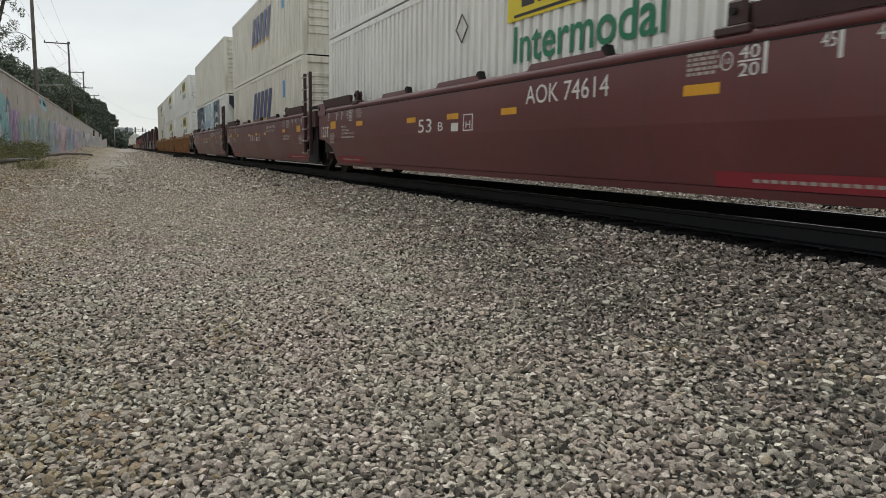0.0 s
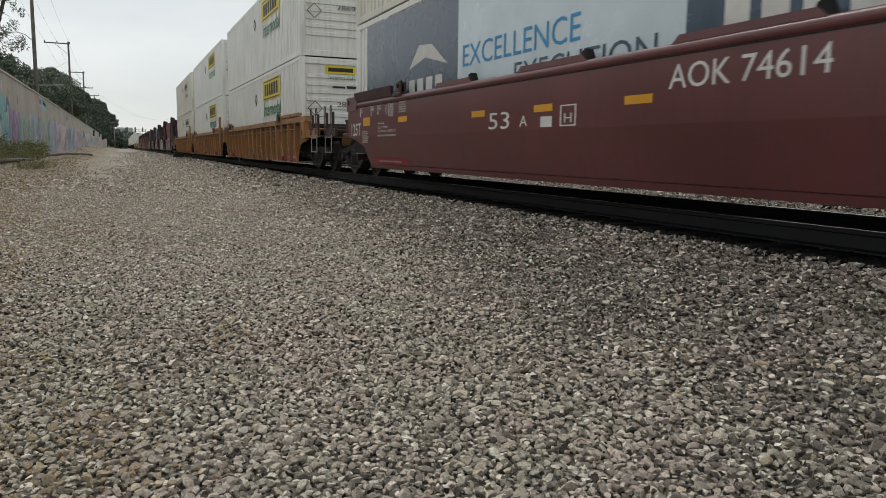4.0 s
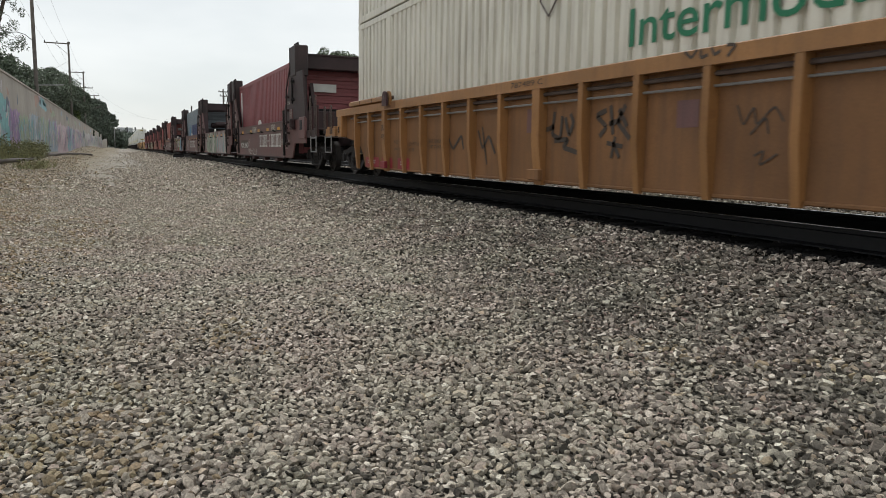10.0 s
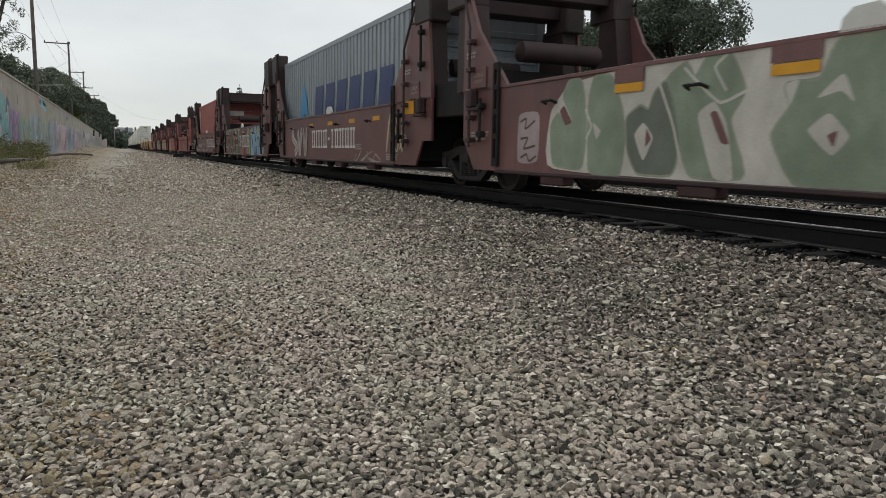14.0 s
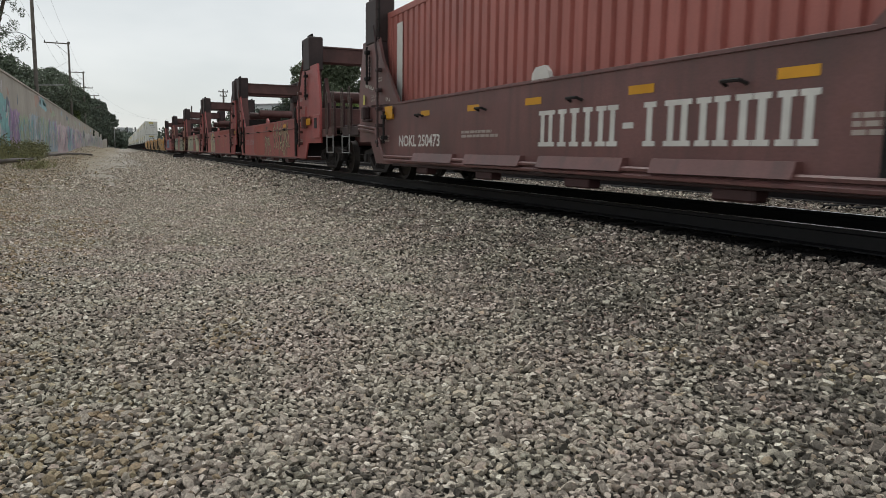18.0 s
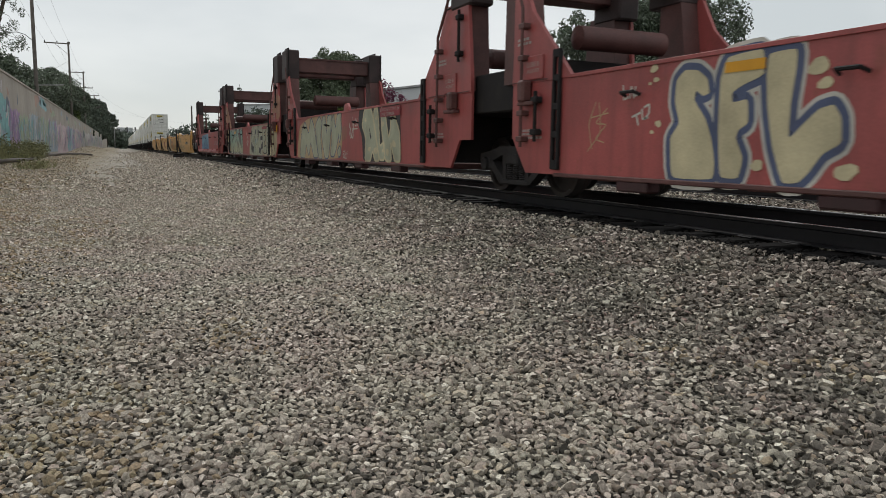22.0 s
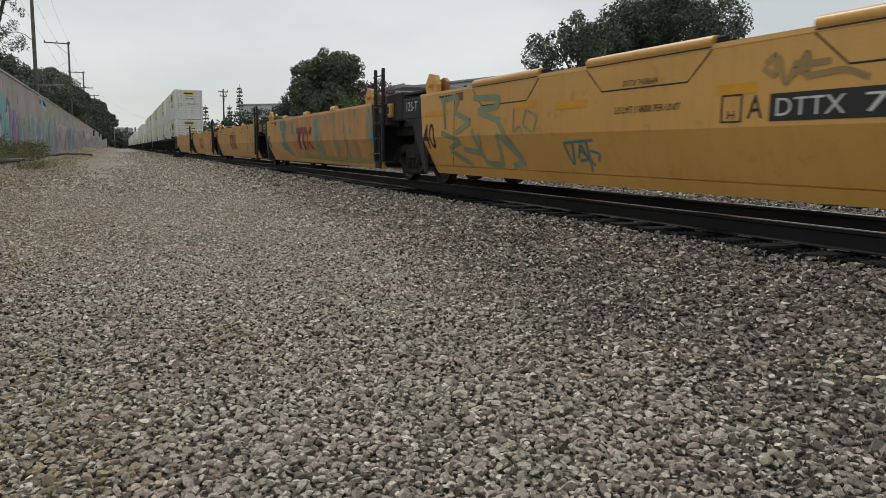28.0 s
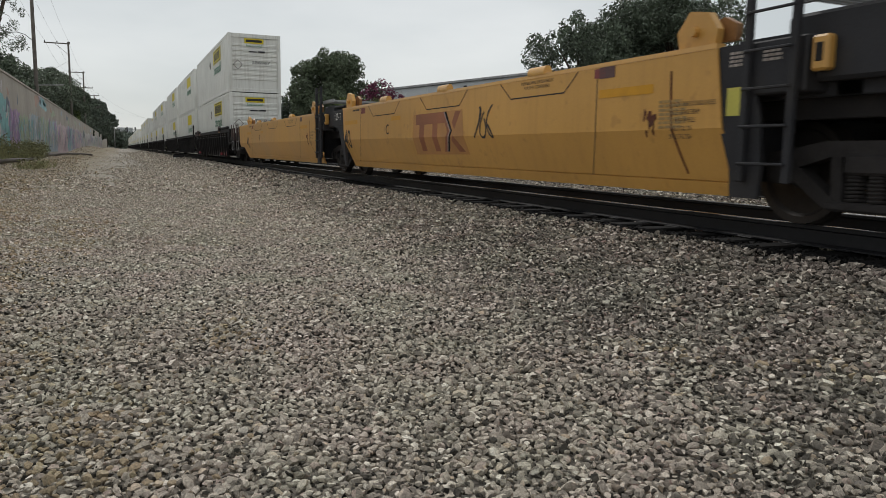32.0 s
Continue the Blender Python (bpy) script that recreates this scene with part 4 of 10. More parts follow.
        part("reflector", patch(y + 0.25, y - 0.24, 1.00, 1.18, d), M["amber"], u)
        y = 3.79 + fo if k > 0 else L - 4.6
        part("reflector", patch(y + 0.23, y - 0.23, 1.02, 1.12, d), M["amber"], u)
        print_block(u, y + 0.2, y - 0.25, 1.40, 5, 0.028, d, rng, "faint")
        y = 3.78 + fo if k > 0 else L - 3.15
        for q, line in enumerate(() if k > 0 and (first or letter == "C") else ("38 INCH WHEELS", "2 INCH HF COMP SHOES", "SPECIAL BRAKE BEAMS. SEE BADGE PLATE")):
            part("stencil", letters(line, y, y - 0.03 * len(line), (1.0 if k < 0 else 0.90) - 0.075 * q, (1.045 if k < 0 else 0.945) - 0.075 * q, d), M["white"], u)
        if k < 0:
            print_block(u, y, y - 1.2, 0.80, 1, 0.035, d, rng, "faint")
        ring = Geo()
        a0 = (3.50 if first else 2.97) + fo if k > 0 else L - 3.68
        ribbon([(a0 + 0.07 * math.cos(w), 1.29 + 0.075 * math.sin(w)) for w in np.linspace(0, 6.2832, 25)], 0.011, d, ring)
        part("stencil", ring, M["white"], u)
        part("stencil", letters("110", a0 + 0.042, a0 - 0.042, 1.265, 1.315, d), M["white"], u)
        print_block(u, L - 2.1 if k < 0 else 1.61 + fo, L - 2.55 if k < 0 else 1.18 + fo, 0.89, 7, 0.024, d, rng, "faint")
    for o in (7.78, 9.6, 11.45):
        part("reflector", patch(L - o + 0.22, L - o - 0.22, 0.99, 1.08, d), M["amber"], u)
    part("stencil", letters("125T", L - 1.28, L - 1.98, 0.80, 1.07, d, fat=0.012), M["white"], u, "white load rating stencil")
    part("stencil", letters("53", L - 8.13, L - 8.74, 0.80, 1.03, d), M["white"], u)
    part("stencil", letters(letter, L - 9.02, L - 9.22, 0.82, 0.96, d), M["white"], u)
    part("stencil", patch(L - 9.55, L - 9.82, 0.80, 0.93, d), M["white"], u)
    box = Geo()
    for a, b, c, e in ((10.0, 10.34, 0.80, 0.815), (10.0, 10.34, 1.035, 1.05), (10.0, 10.03, 0.815, 1.035), (10.31, 10.34, 0.815, 1.035)):
        patch(L - a, L - b, c, e, d, box)
    letters("H", L - 10.09, L - 10.25, 0.84, 0.95, d, g=box)
    part("stencil", box, M["white"], u)
    part("stencil", letters("AOK 74614", L - 11.9, L - 13.68, 1.10, 1.33, d) if letter != "C" else letters("LD LIMIT 119,800 PER UNIT", L - 11.7, L - 13.4, 1.19, 1.29, d), M["white"], u, "white reporting mark" if letter != "C" else "white load limit line")
    if letter == "C":
        part("stencil", letters("20 FT CONTAINER LIMIT 57,500 EACH", L - 11.7, L - 13.3, 1.08, 1.15, d), M["white"], u)
        part("stencil", letters("CONTROLLED INTERCHANGE CAR", L - 14.75, L - 15.85, 0.87, 0.93, d), M["white"], u)
        part("stencil", letters("SEE EQUIPMENT REGISTER", L - 14.75, L - 15.6, 0.78, 0.84, d), M["white"], u)
    for a, b in ((L - 2.4, L - 4.5), (1.1 + fo, 3.7 + fo)):
        z0, z1 = 0.20, 0.34
        g = Geo().add([(lower(z0), max(a, b), z0), (lower(z0), min(a, b), z0), (lower(z1), min(a, b), z1), (lower(z1), max(a, b), z1)], [(0, 1, 2, 3)])
        part("jacking_patch", g, M["signal_red"], u, "red painted patch with fine white print")
        h = Geo()
        yy = max(a, b) - 0.45
        while yy > min(a, b) + 0.4:
            h.add([(lower(0.25) - 0.003, yy, 0.25), (lower(0.25) - 0.003, yy - 0.07, 0.25), (lower(0.28) - 0.003, yy - 0.07, 0.28), (lower(0.28) - 0.003, yy, 0.28)], [(0, 1, 2, 3)])
            yy -= 0.095
        part("small_print", h, M["faint"], u)
    truck(u, L, 0.46)
    if first:
        truck(u, 0, 0.42)
        coupler_end(u, 0, -1, M["maroon_dark"])
    if last:
        coupler_end(u, L, 1, M["maroon_dark"], 1.25)
    return u


def orange_unit(L, rng, first=False, last=False, dark=None, mark=""):
    u = thing("well_car", None, None, "weathered orange ribbed double-stack well car with rust streaks", "well car", "train")
    x = -1.526
    body, sheet = M["orange"] if not dark else dark, M["orange_in"] if not dark else dark
    fy = -0.49 if first else 0.75
    ry = L - 0.03 if last else L - 0.60
    wf, wr = 2.95, L - (3.5 if last else 3.83)      # the wide ribs over the jacking pads
    for m in (0, 1):
        def both(g, name, material, label=""):
            return part(name, g.mirrored() if m else g, material, u, label)
        both(Geo().prism([(x, 1.28), (x + 0.14, 1.28), (x + 0.14, 1.44), (x + 0.01, 1.44), (x, 1.43)], "y", fy, ry), "top_sill", body)
        # recessed web with arched end cut-outs over the trucks
        f0 = [(0.11, 1.10), (0.27, 1.03), (0.42, 0.92), (0.56, 0.78), (0.65, 0.62), (0.69, 0.42 if first else 0.61), (0.72, 0.0 if first else 0.605), (0.81, fy + 0.14 if first else 0.60), (1.30, fy + 0.10 if first else 0.80)]
        r0 = [(0.11, L - 1.95), (0.28, L - 1.86), (0.46, L - 1.72), (0.60, L - 1.55), (0.68, L - 1.36), (0.71, L - 1.05), (0.74, L - 0.8), (0.79, ry - 0.2), (1.30, ry - 0.1)]
        zs = sorted(set(q[0] for q in f0 + r0))
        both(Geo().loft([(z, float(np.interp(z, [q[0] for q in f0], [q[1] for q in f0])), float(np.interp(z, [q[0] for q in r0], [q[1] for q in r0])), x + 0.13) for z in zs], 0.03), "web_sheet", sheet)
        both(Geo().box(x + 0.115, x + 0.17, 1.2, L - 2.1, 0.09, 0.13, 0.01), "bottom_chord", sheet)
        for k in range(-2, 15):
            y, wide = wf + (wr - wf) * k / 12, k in (0, 6, 12)
            w = 0.09 if wide else 0.045
            both(Geo().prism([(x + 0.005, 1.285), (x + 0.132, 1.285), (x + 0.132, 0.07), (x + 0.075, 0.07), (x + 0.012, 0.6)], "y", y - w, y + w), "rib", body)
            if wide:
                both(Geo().box(x - 0.01, x + 0.06, y - w - 0.05, y + w + 0.05, 0.13, 0.27, 0.01), "jacking_pad", M["signal_red"] if k != 6 else sheet)
        both(Geo().tube([(x + 0.085, 0.8, 1.21), (x + 0.085, L - 1.0, 1.21)], 0.026, 6), "brake_pipe", M["rod"])
        both(Geo().tube([(x + 0.075, 0.9, 1.10), (x + 0.075, L - 1.3, 1.10)], 0.014, 6), "air_pipe", M["steel"])
        for q in ((fy + 0.12, fy + 0.54) if first else (fy - 0.02, fy + 0.22), (ry - 0.46, ry - 0.13) if last else (ry - 0.20, ry + 0.02)):
            post = both(Geo().box(x - 0.015, x + 0.15, *q, 0.79, 1.30, 0.02), "end_post", body)
            c = sum(q) / 2
            for w, t0, t1, d0, paint in ((0.055, 0.86, 1.06, 0.03, body), (0.03, 0.88, 1.04, 0.034, M["black"])):
                eye = Geo().prism([(c - w, t0 + w), (c, t0), (c + w, t0 + w), (c + w, t1 - w), (c, t1), (c - w, t1 - w)], "x", x - d0, x - 0.01)
                part("casting_eye" if paint is body else "eye_slot", eye.mirrored() if m else eye, paint, post)
        for a, b in ((0.45, 3.0), (L - 3.75, L - 1.2)):
            guide = both(Geo().prism([(x - 0.02, 1.47), (x + 0.10, 1.44), (x + 0.13, 1.56), (x + 0.02, 1.57), (x - 0.02, 1.55)], "y", a, b), "container_guide", body)
            for q in (a + (b - a) * 0.36, a + (b - a) * 0.68):
                g = Geo().box(x - 0.024, x - 0.018, q - 0.012, q + 0.012, 1.472, 1.548)
                part("guide_seam", g.mirrored() if m else g, M["black"], guide)
            q = b + 0.1 if a < 2 else a - 0.1
            lug = [(q - 0.13, 1.36), (q + 0.13, 1.36), (q + 0.13, 1.50)] + [(q + 0.12 * math.cos(j * 0.5236), 1.52 + 0.12 * math.sin(j * 0.5236)) for j in range(7)] + [(q - 0.13, 1.50)]
            hinge = both(Geo().prism(lug, "x", x - 0.03, x + 0.02), "guide_hinge", body)
            part("hinge_pin", Geo().lathe([(-0.11 if not m else 0.11, 0.035), (0.1 if not m else -0.1, 0.035)], (-x if m else x, q, 1.52), 10), M["rod"], hinge)
            part("hinge_plate", (lambda g: g.mirrored() if m else g)(Geo().prism([(yy, zz - 0.01) for yy, zz in lug], "x", x - 0.10, x - 0.06)), M["maroon_dark"], hinge)
    well_floor(u, L, 1.4, L - 2.2, M["black"])
    end_deck(u, 0, -1, body, M["black"], 1.30)
    end_deck(u, L, 1, body, M["black"], 1.30)
    if not first:
        ladder(u, 0.55, 1.0, 0.35, 2.12, x + 0.02, M["rod"] if dark else body, 5)
    d = x + 0.126
    if not last:
        part("stencil", patch(wr + 2.0, wr + 1.0, 0.30, 1.26, d), M["grey_end"], u, "dark grey painted end bay")
        part("stencil", letters("1251", wr + 1.84, wr + 1.08, 0.44, 0.68, d - 0.004), M["white"], u, "white load rating stencil")
        part("stencil", letters("53", wr + 1.85, wr + 1.66, 0.95, 1.06, d - 0.004), M["white"], u)
        part("stencil", text_bars(wr + 1.8, wr + 1.15, 0.88, 1, 0.04, d - 0.004, rng), M["faint"], u)
    part("stencil", letters("20", wr + 0.08, wr - 0.08, 0.88, 1.00, x - 0.006), M["blackink"], u)
    part("stencil", letters("40", wr + 0.08, wr - 0.08, 0.70, 0.82, x - 0.006), M["blackink"], u)
    part("stencil", letters("53", 2.66, 2.12, 0.55, 0.92, d), M["blackink"], u, "faded black length number")
    for y, w, z, line in ((wr - 2.5, 0.72, 0.62, "20 FT CONTAINER"), (wr - 2.5, 0.74, 0.52, "LIMIT 57,000 EACH"), (wr - 1.5, 0.66, 0.58, "LD LMT 118400"), (wr - 1.3, 0.26, 0.47, "NEW 9-97"),
                          (wr - 0.55, 0.40, 0.62, "N SS 1-3"), (wr - 0.55, 0.40, 0.48, "JW 8 9-7")):
        part("stencil", letters(line, y + w / 2, y - w / 2, z, z + 0.065, d), M["g_ink"], u, "worn black stencil")
    part("stencil", letters(mark, L * 0.52, L * 0.52 - 0.82, 1.33, 1.40, x - 0.004) if mark else patch(7.0, 6.6, 1.33, 1.38, x - 0.004), M["blackink"], u)
    for a, b in ((wf + 1.05, wf + 0.12), (wr - 0.1, wr - 0.75)):
        part("scuffed_paint", patch(a, b, 1.30, 1.42, x - 0.003), M["orange_in"], u, "brown scuffed paint")
    if not last:
        part("scuffed_paint", patch(ry - 0.25, wr + 0.9, 1.29, 1.43, x - 0.003), M["maroon_dark"], u, "dark oversprayed sill end")
    part("stencil", patch(6.42, 6.12, 0.74, 1.0, d), M["brown"], u, "painted-over dark patch")
    part("stencil", letters("20", wf + 0.085, wf - 0.085, 0.94, 1.06, x - 0.003), M["blackink"], u)
    part("stencil", letters("40", wf + 0.085, wf - 0.085, 0.78, 0.90, x - 0.003), M["blackink"], u)
    part("stencil", patch(L - 9.05, L - 9.42, 0.74, 1.05, d), M["brown"], u, "painted-over dark patch")
    for a, b in ((L - 2.0, L - 2.92), (L - 3.12, L - 3.75), (L - 4.05, L - 4.7), (1.1, 1.85), (2.1, 2.8)):
        part("jacking_patch", patch(a if a > b else b, b if a > b else a, 0.12, 0.34, d - 0.002), M["signal_red"], u, "faded red patch")
        print_block(u, max(a, b) - 0.15, min(a, b) + 0.15, 0.28, 2, 0.03, d - 0.005, rng, "faint")
    truck(u, L - 0.12 if last else L - 0.26, 0.42 if last else 0.46)
    if first:
        truck(u, 0, 0.42)
        coupler_end(u, 0, -1, body, 1.73)
    if last:
        coupler_end(u, L, 1, body, 1.22)
    return u


def twin_unit(L, rng, body, post, first=False, last=False, brake=False, rod=False):
    """A well car with tall end bulkheads that hold the upper container."""
    red = body is M["red"]
    u = thing("well_car", None, None, ("faded red" if red else "dark brown-red") + " bulkhead double-stack well car with tall end posts", "well car", "train")
    x = -1.526
    for m in (0, 1):
        def both(g, name, material, label=""):
            return part(name, g.mirrored() if m else g, material, u, label)
        e0, e1 = (-0.80 if first else 0.26), (-0.10 if last else 1.02)
        cut = 0.68 if last else 1.04
        poly = [(2.1, 0.22), (1.0, 0.22), (0.68, 0.66), (e0, 0.66), (e0, 1.37), (L - e1, 1.37), (L - e1, 0.66), (L - cut, 0.66), (L - cut - 0.36, 0.22), (L - 2.1, 0.22)]
        both(Geo().prism(poly, "x", x + 0.02, x + 0.06), "side_sheet", body)
        both(Geo().box(x, x + 0.10, 2.35, L - 2.35, 1.36, 1.40, 0.002), "top_chord", body)
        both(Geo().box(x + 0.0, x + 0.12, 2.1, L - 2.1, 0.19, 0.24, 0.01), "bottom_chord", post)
        for y0, k in ((0.0, 1), (L, -1)):
            def Y(q):
                return y0 + k * q

            e = e0 if k > 0 else e1
            back = k < 0 and not last
            both(Geo().prism([(Y(e), 1.37), (Y(2.45), 1.37), (Y(1.50), 2.26), (Y(1.22), 2.75), (Y(max(0.42, e + 0.02) if e > 0 else e + 0.3), 2.75), (Y(e + 0.02), 1.70)], "x", x + 0.005, x + 0.06), "bulkhead_fin", M["brown_post"] if first and k > 0 and not red else body)
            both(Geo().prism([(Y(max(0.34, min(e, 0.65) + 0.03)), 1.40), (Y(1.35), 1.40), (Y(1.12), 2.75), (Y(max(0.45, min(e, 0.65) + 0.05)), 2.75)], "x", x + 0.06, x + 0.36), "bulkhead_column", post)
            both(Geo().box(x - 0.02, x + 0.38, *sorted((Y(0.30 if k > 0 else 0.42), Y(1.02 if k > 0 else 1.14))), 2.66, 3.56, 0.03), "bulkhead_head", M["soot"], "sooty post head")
            for z in (2.72, 2.92, 3.12, 3.32, 3.50):
                both(Geo().tube([(x + 0.02, Y(1.00), z), (x + 0.02, Y(1.24), z)], 0.022, 6), "head_rung", M["black"])
            both(Geo().tube([(x + 0.02, Y(1.22), 2.66), (x + 0.02, Y(1.22), 3.56)], 0.018, 6), "head_rail", M["black"])
            both(Geo().tube([(x + 0.1, Y(0.4), 3.54), (x + 0.1, Y(0.4), 3.62), (x + 0.1, Y(0.85), 3.62), (x + 0.1, Y(0.85), 3.54)], 0.03, 6), "head_roller", M["black"])
            # slotted stile, a lock rod with brackets, small fittings
            a, b = sorted((Y(2.06), Y(2.23)))
            if not (brake and k < 0):
                stile = both(Geo().box(x - 0.03, x + 0.018, a, a + 0.05, 0.28, 1.72, 0.01), "slotted_stile", M["black"])
                for na, nb, z, zz in ((b - 0.05, b, 0.28, 1.72), (a + 0.03, b - 0.03, 0.28, 0.40), (a + 0.03, b - 0.03, 0.66, 0.74), (a + 0.03, b - 0.03, 1.00, 1.08), (a + 0.03, b - 0.03, 1.34, 1.42), (a + 0.03, b - 0.03, 1.62, 1.72)):
                    g = Geo().box(x - 0.029, x + 0.017, na, nb, z, zz, 0.008)
                    part("stile_bar", g.mirrored() if m else g, M["black"], stile)
            for yy, z0, z1 in ((0.62, 1.85, 2.62), (1.72, 0.62, 1.25)):
                if e + 0.2 < yy:
                    hook = both(Geo().tube([(x - 0.05, Y(yy), z0), (x - 0.05, Y(yy), z1)], 0.024, 6), "securement_rod", M["black"])
                    for z in (z0 + 0.08, z1 - 0.15):
                        g = Geo().box(x - 0.09, x + 0.02, *sorted((Y(yy - 0.07), Y(yy + 0.07))), z, z + 0.08, 0.015)
                        part("rod_bracket", g.mirrored() if m else g, M["black"], hook)
            if m == 0:
                a, b = sorted((Y(1.45), Y(1.75)) if back else (Y(0.84), Y(1.14)))
                part("stencil", letters("LUBE &", b, a, 1.56, 1.62, x - 0.026), M["faint"], u)
                part("stencil", letters("ADJUST", b, a, 1.47, 1.53, x - 0.026), M["faint"], u)
            lr = Geo().tube([(x - 0.07, Y(1.40), 0.55), (x - 0.07, Y(1.38), 2.30), (x - 0.02, Y(0.98), 3.0)], 0.022, 6)
            for z in (0.62, 0.95, 1.28, 1.65, 2.05):
                lr.box(x - 0.10, x + 0.02, *sorted((Y(1.32), Y(1.46))), z, z + 0.07, 0.01)
            both(lr, "lock_rod", M["brown_post"] if not red else M["red_post"])
            q = 1.46 if back else 0.80 if red else 0.58
            both(Geo().box(x - 0.14, x + 0.01, *sorted((Y(q - 0.08), Y(q + 0.08))), 1.12, 1.40, 0.03).box(x - 0.10, x + 0.01, *sorted((Y(q - 0.12), Y(q + 0.26))), 1.08, 1.13, 0.01), "lock_handle", post)
            both(Geo().box(x - 0.02, x + 0.01, *sorted((Y(1.38), Y(1.82)) if back else (Y(0.78), Y(1.2))), 1.40, 1.70, 0.01), "access_plate", body)
            if (first and k > 0) or (last and k < 0):
                for z in (2.35, 2.27, 2.19, 2.11, 2.03, 1.95):
                    both(Geo().box(x - 0.05, x - 0.02, *sorted((Y(0.73), Y(0.78))), z, z + 0.07, 0.01), "chain_link", M["black"])
            if m == 0:
                both(Geo().box(x - 0.008, x + 0.004, *sorted((Y(e + 0.03 if back else 0.32), Y(1.9))), 1.385, 1.395), "weld_seam", post)
                print_block(u, max(Y(1.15), Y(1.5)), min(Y(1.15), Y(1.5)), 1.95, 2, 0.035, x - 0.001, rng)
                print_block(u, max(Y(1.3), Y(1.9)), min(Y(1.3), Y(1.9)), 0.78, 3, 0.03, x + 0.016, rng)
        for k in range(4):
            y = 3.6 + (L - 7.2) * k / 3
            both(Geo().tube([(x - 0.01, y + 0.12, 1.08), (x - 0.09, y + 0.10, 1.11), (x - 0.09, y - 0.10, 1.11), (x - 0.01, y - 0.12, 1.08)], 0.018, 6), "tie_down", M["black"])
            both(Geo().box(x + 0.01, x + 0.2, y - 0.25, y + 0.25, 0.08, 0.20, 0.02), "floor_bracket", M["maroon_dark"])
        q = L * 0.475
        both(Geo().prism([(q - 0.22, 1.38), (q + 0.22, 1.38), (q + 0.20, 1.48), (q + 0.12, 1.55), (q - 0.08, 1.56), (q - 0.18, 1.48)], "x", x + 0.0, x + 0.06), "number_shield", M["white"] if not red else body)
        if rod:
            both(Geo().tube([(x - 0.02, 2.4, 1.10), (x - 0.02, L - 2.4, 1.10)], 0.013, 6), "brake_rod", post)
        if brake:
            for q in range(4):
                y = 2.9 + (L - 5.8) * q / 4
                both(Geo().prism([(x - 0.10, 0.30), (x + 0.02, 0.30), (x + 0.02, 0.44), (x - 0.05, 0.44)], "y", y, y + 1.7), "pipe_shield", body)
            for z in (0.24, 0.31):
                both(Geo().tube([(x - 0.05, 0.3, 0.86), (x - 0.05, 1.1, 0.84), (x - 0.05, 1.9, z), (x - 0.05, L - 1.75, z + 0.06), (x - 0.05, L - 1.2, 0.62 + z), (x - 0.05, L - 0.05, 0.70 + z)], 0.028, 6), "brake_pipe", body)
    for y0, k in ((0.0, 1), (L, -1)):
        a, b = sorted((y0 + k * 0.52, y0 + k * 0.98))
        part("bulkhead_beam", Geo().box(-1.15, 1.15, a, b, 2.90, 3.32, 0.02).box(-1.15, 1.15, a - 0.04, b + 0.04, 3.30, 3.34, 0.0), post, u)
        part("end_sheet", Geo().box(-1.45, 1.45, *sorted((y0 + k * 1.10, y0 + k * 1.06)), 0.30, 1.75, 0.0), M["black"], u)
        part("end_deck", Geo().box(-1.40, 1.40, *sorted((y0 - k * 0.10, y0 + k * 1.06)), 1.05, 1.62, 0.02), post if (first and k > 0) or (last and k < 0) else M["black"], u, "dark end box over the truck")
        for q in ((-1.0, 0.9) if (first and k > 0) or (last and k < 0) else ()):
            part("gusset", Geo().prism([(y0 + k * 1.06, 1.62), (y0 + k * 0.3, 1.62), (y0 + k * 0.75, 2.5)], "x", q, q + 0.1), post, u)
        part("reservoir", Geo().lathe([(-0.75, 0.04), (-0.70, 0.16), (0.70, 0.16), (0.75, 0.04)], (0.0, y0 + k * 1.3, 2.02), 24), post, u)
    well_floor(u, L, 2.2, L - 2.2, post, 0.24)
    truck(u, L if last else L - 0.33, 0.42)
    if first:
        truck(u, -0.27, 0.42)
        coupler_end(u, 0, -1, post, 2.0, 0.9)
        panel = part("corner_panel", Geo().box(x - 0.02, x + 0.03, -0.82, -0.10, 0.79, 1.42, 0.015), body, u, "raised corner panel")
        part("notice_frame", Geo().box(x - 0.03, x - 0.018, -0.52, -0.24, 1.05, 1.33, 0.004), M["grey_end"], panel)
    if last:
        coupler_end(u, L, 1, post, 1.6, 0.9)
    return u


def wrapped(g, crease, lean, depth):
    """Lays flat paint on a side that leans in below its crease."""
    bm = bmesh.new()
    vs = [bm.verts.new(q) for q in g.v]
    for q in g.f:
        try:
            bm.faces.new([vs[i] for i in q])
        except ValueError:
            pass
    bmesh.ops.bisect_plane(bm, geom=bm.verts[:] + bm.edges[:] + bm.faces[:], plane_co=(0, 0, crease), plane_no=(0, 0, 1), dist=1e-5)
    bm.verts.index_update()
    out = Geo()
    out.v = [(q.co.x + (lean * (crease - q.co.z) / depth if q.co.z < crease else 0.0), q.co.y, q.co.z) for q in bm.verts]
    out.f = [tuple(q.index for q in f.verts) for f in bm.faces]
    bm.free()
    return out


def on_yellow(g):
    return wrapped(g, 0.72, 0.19, 0.485)


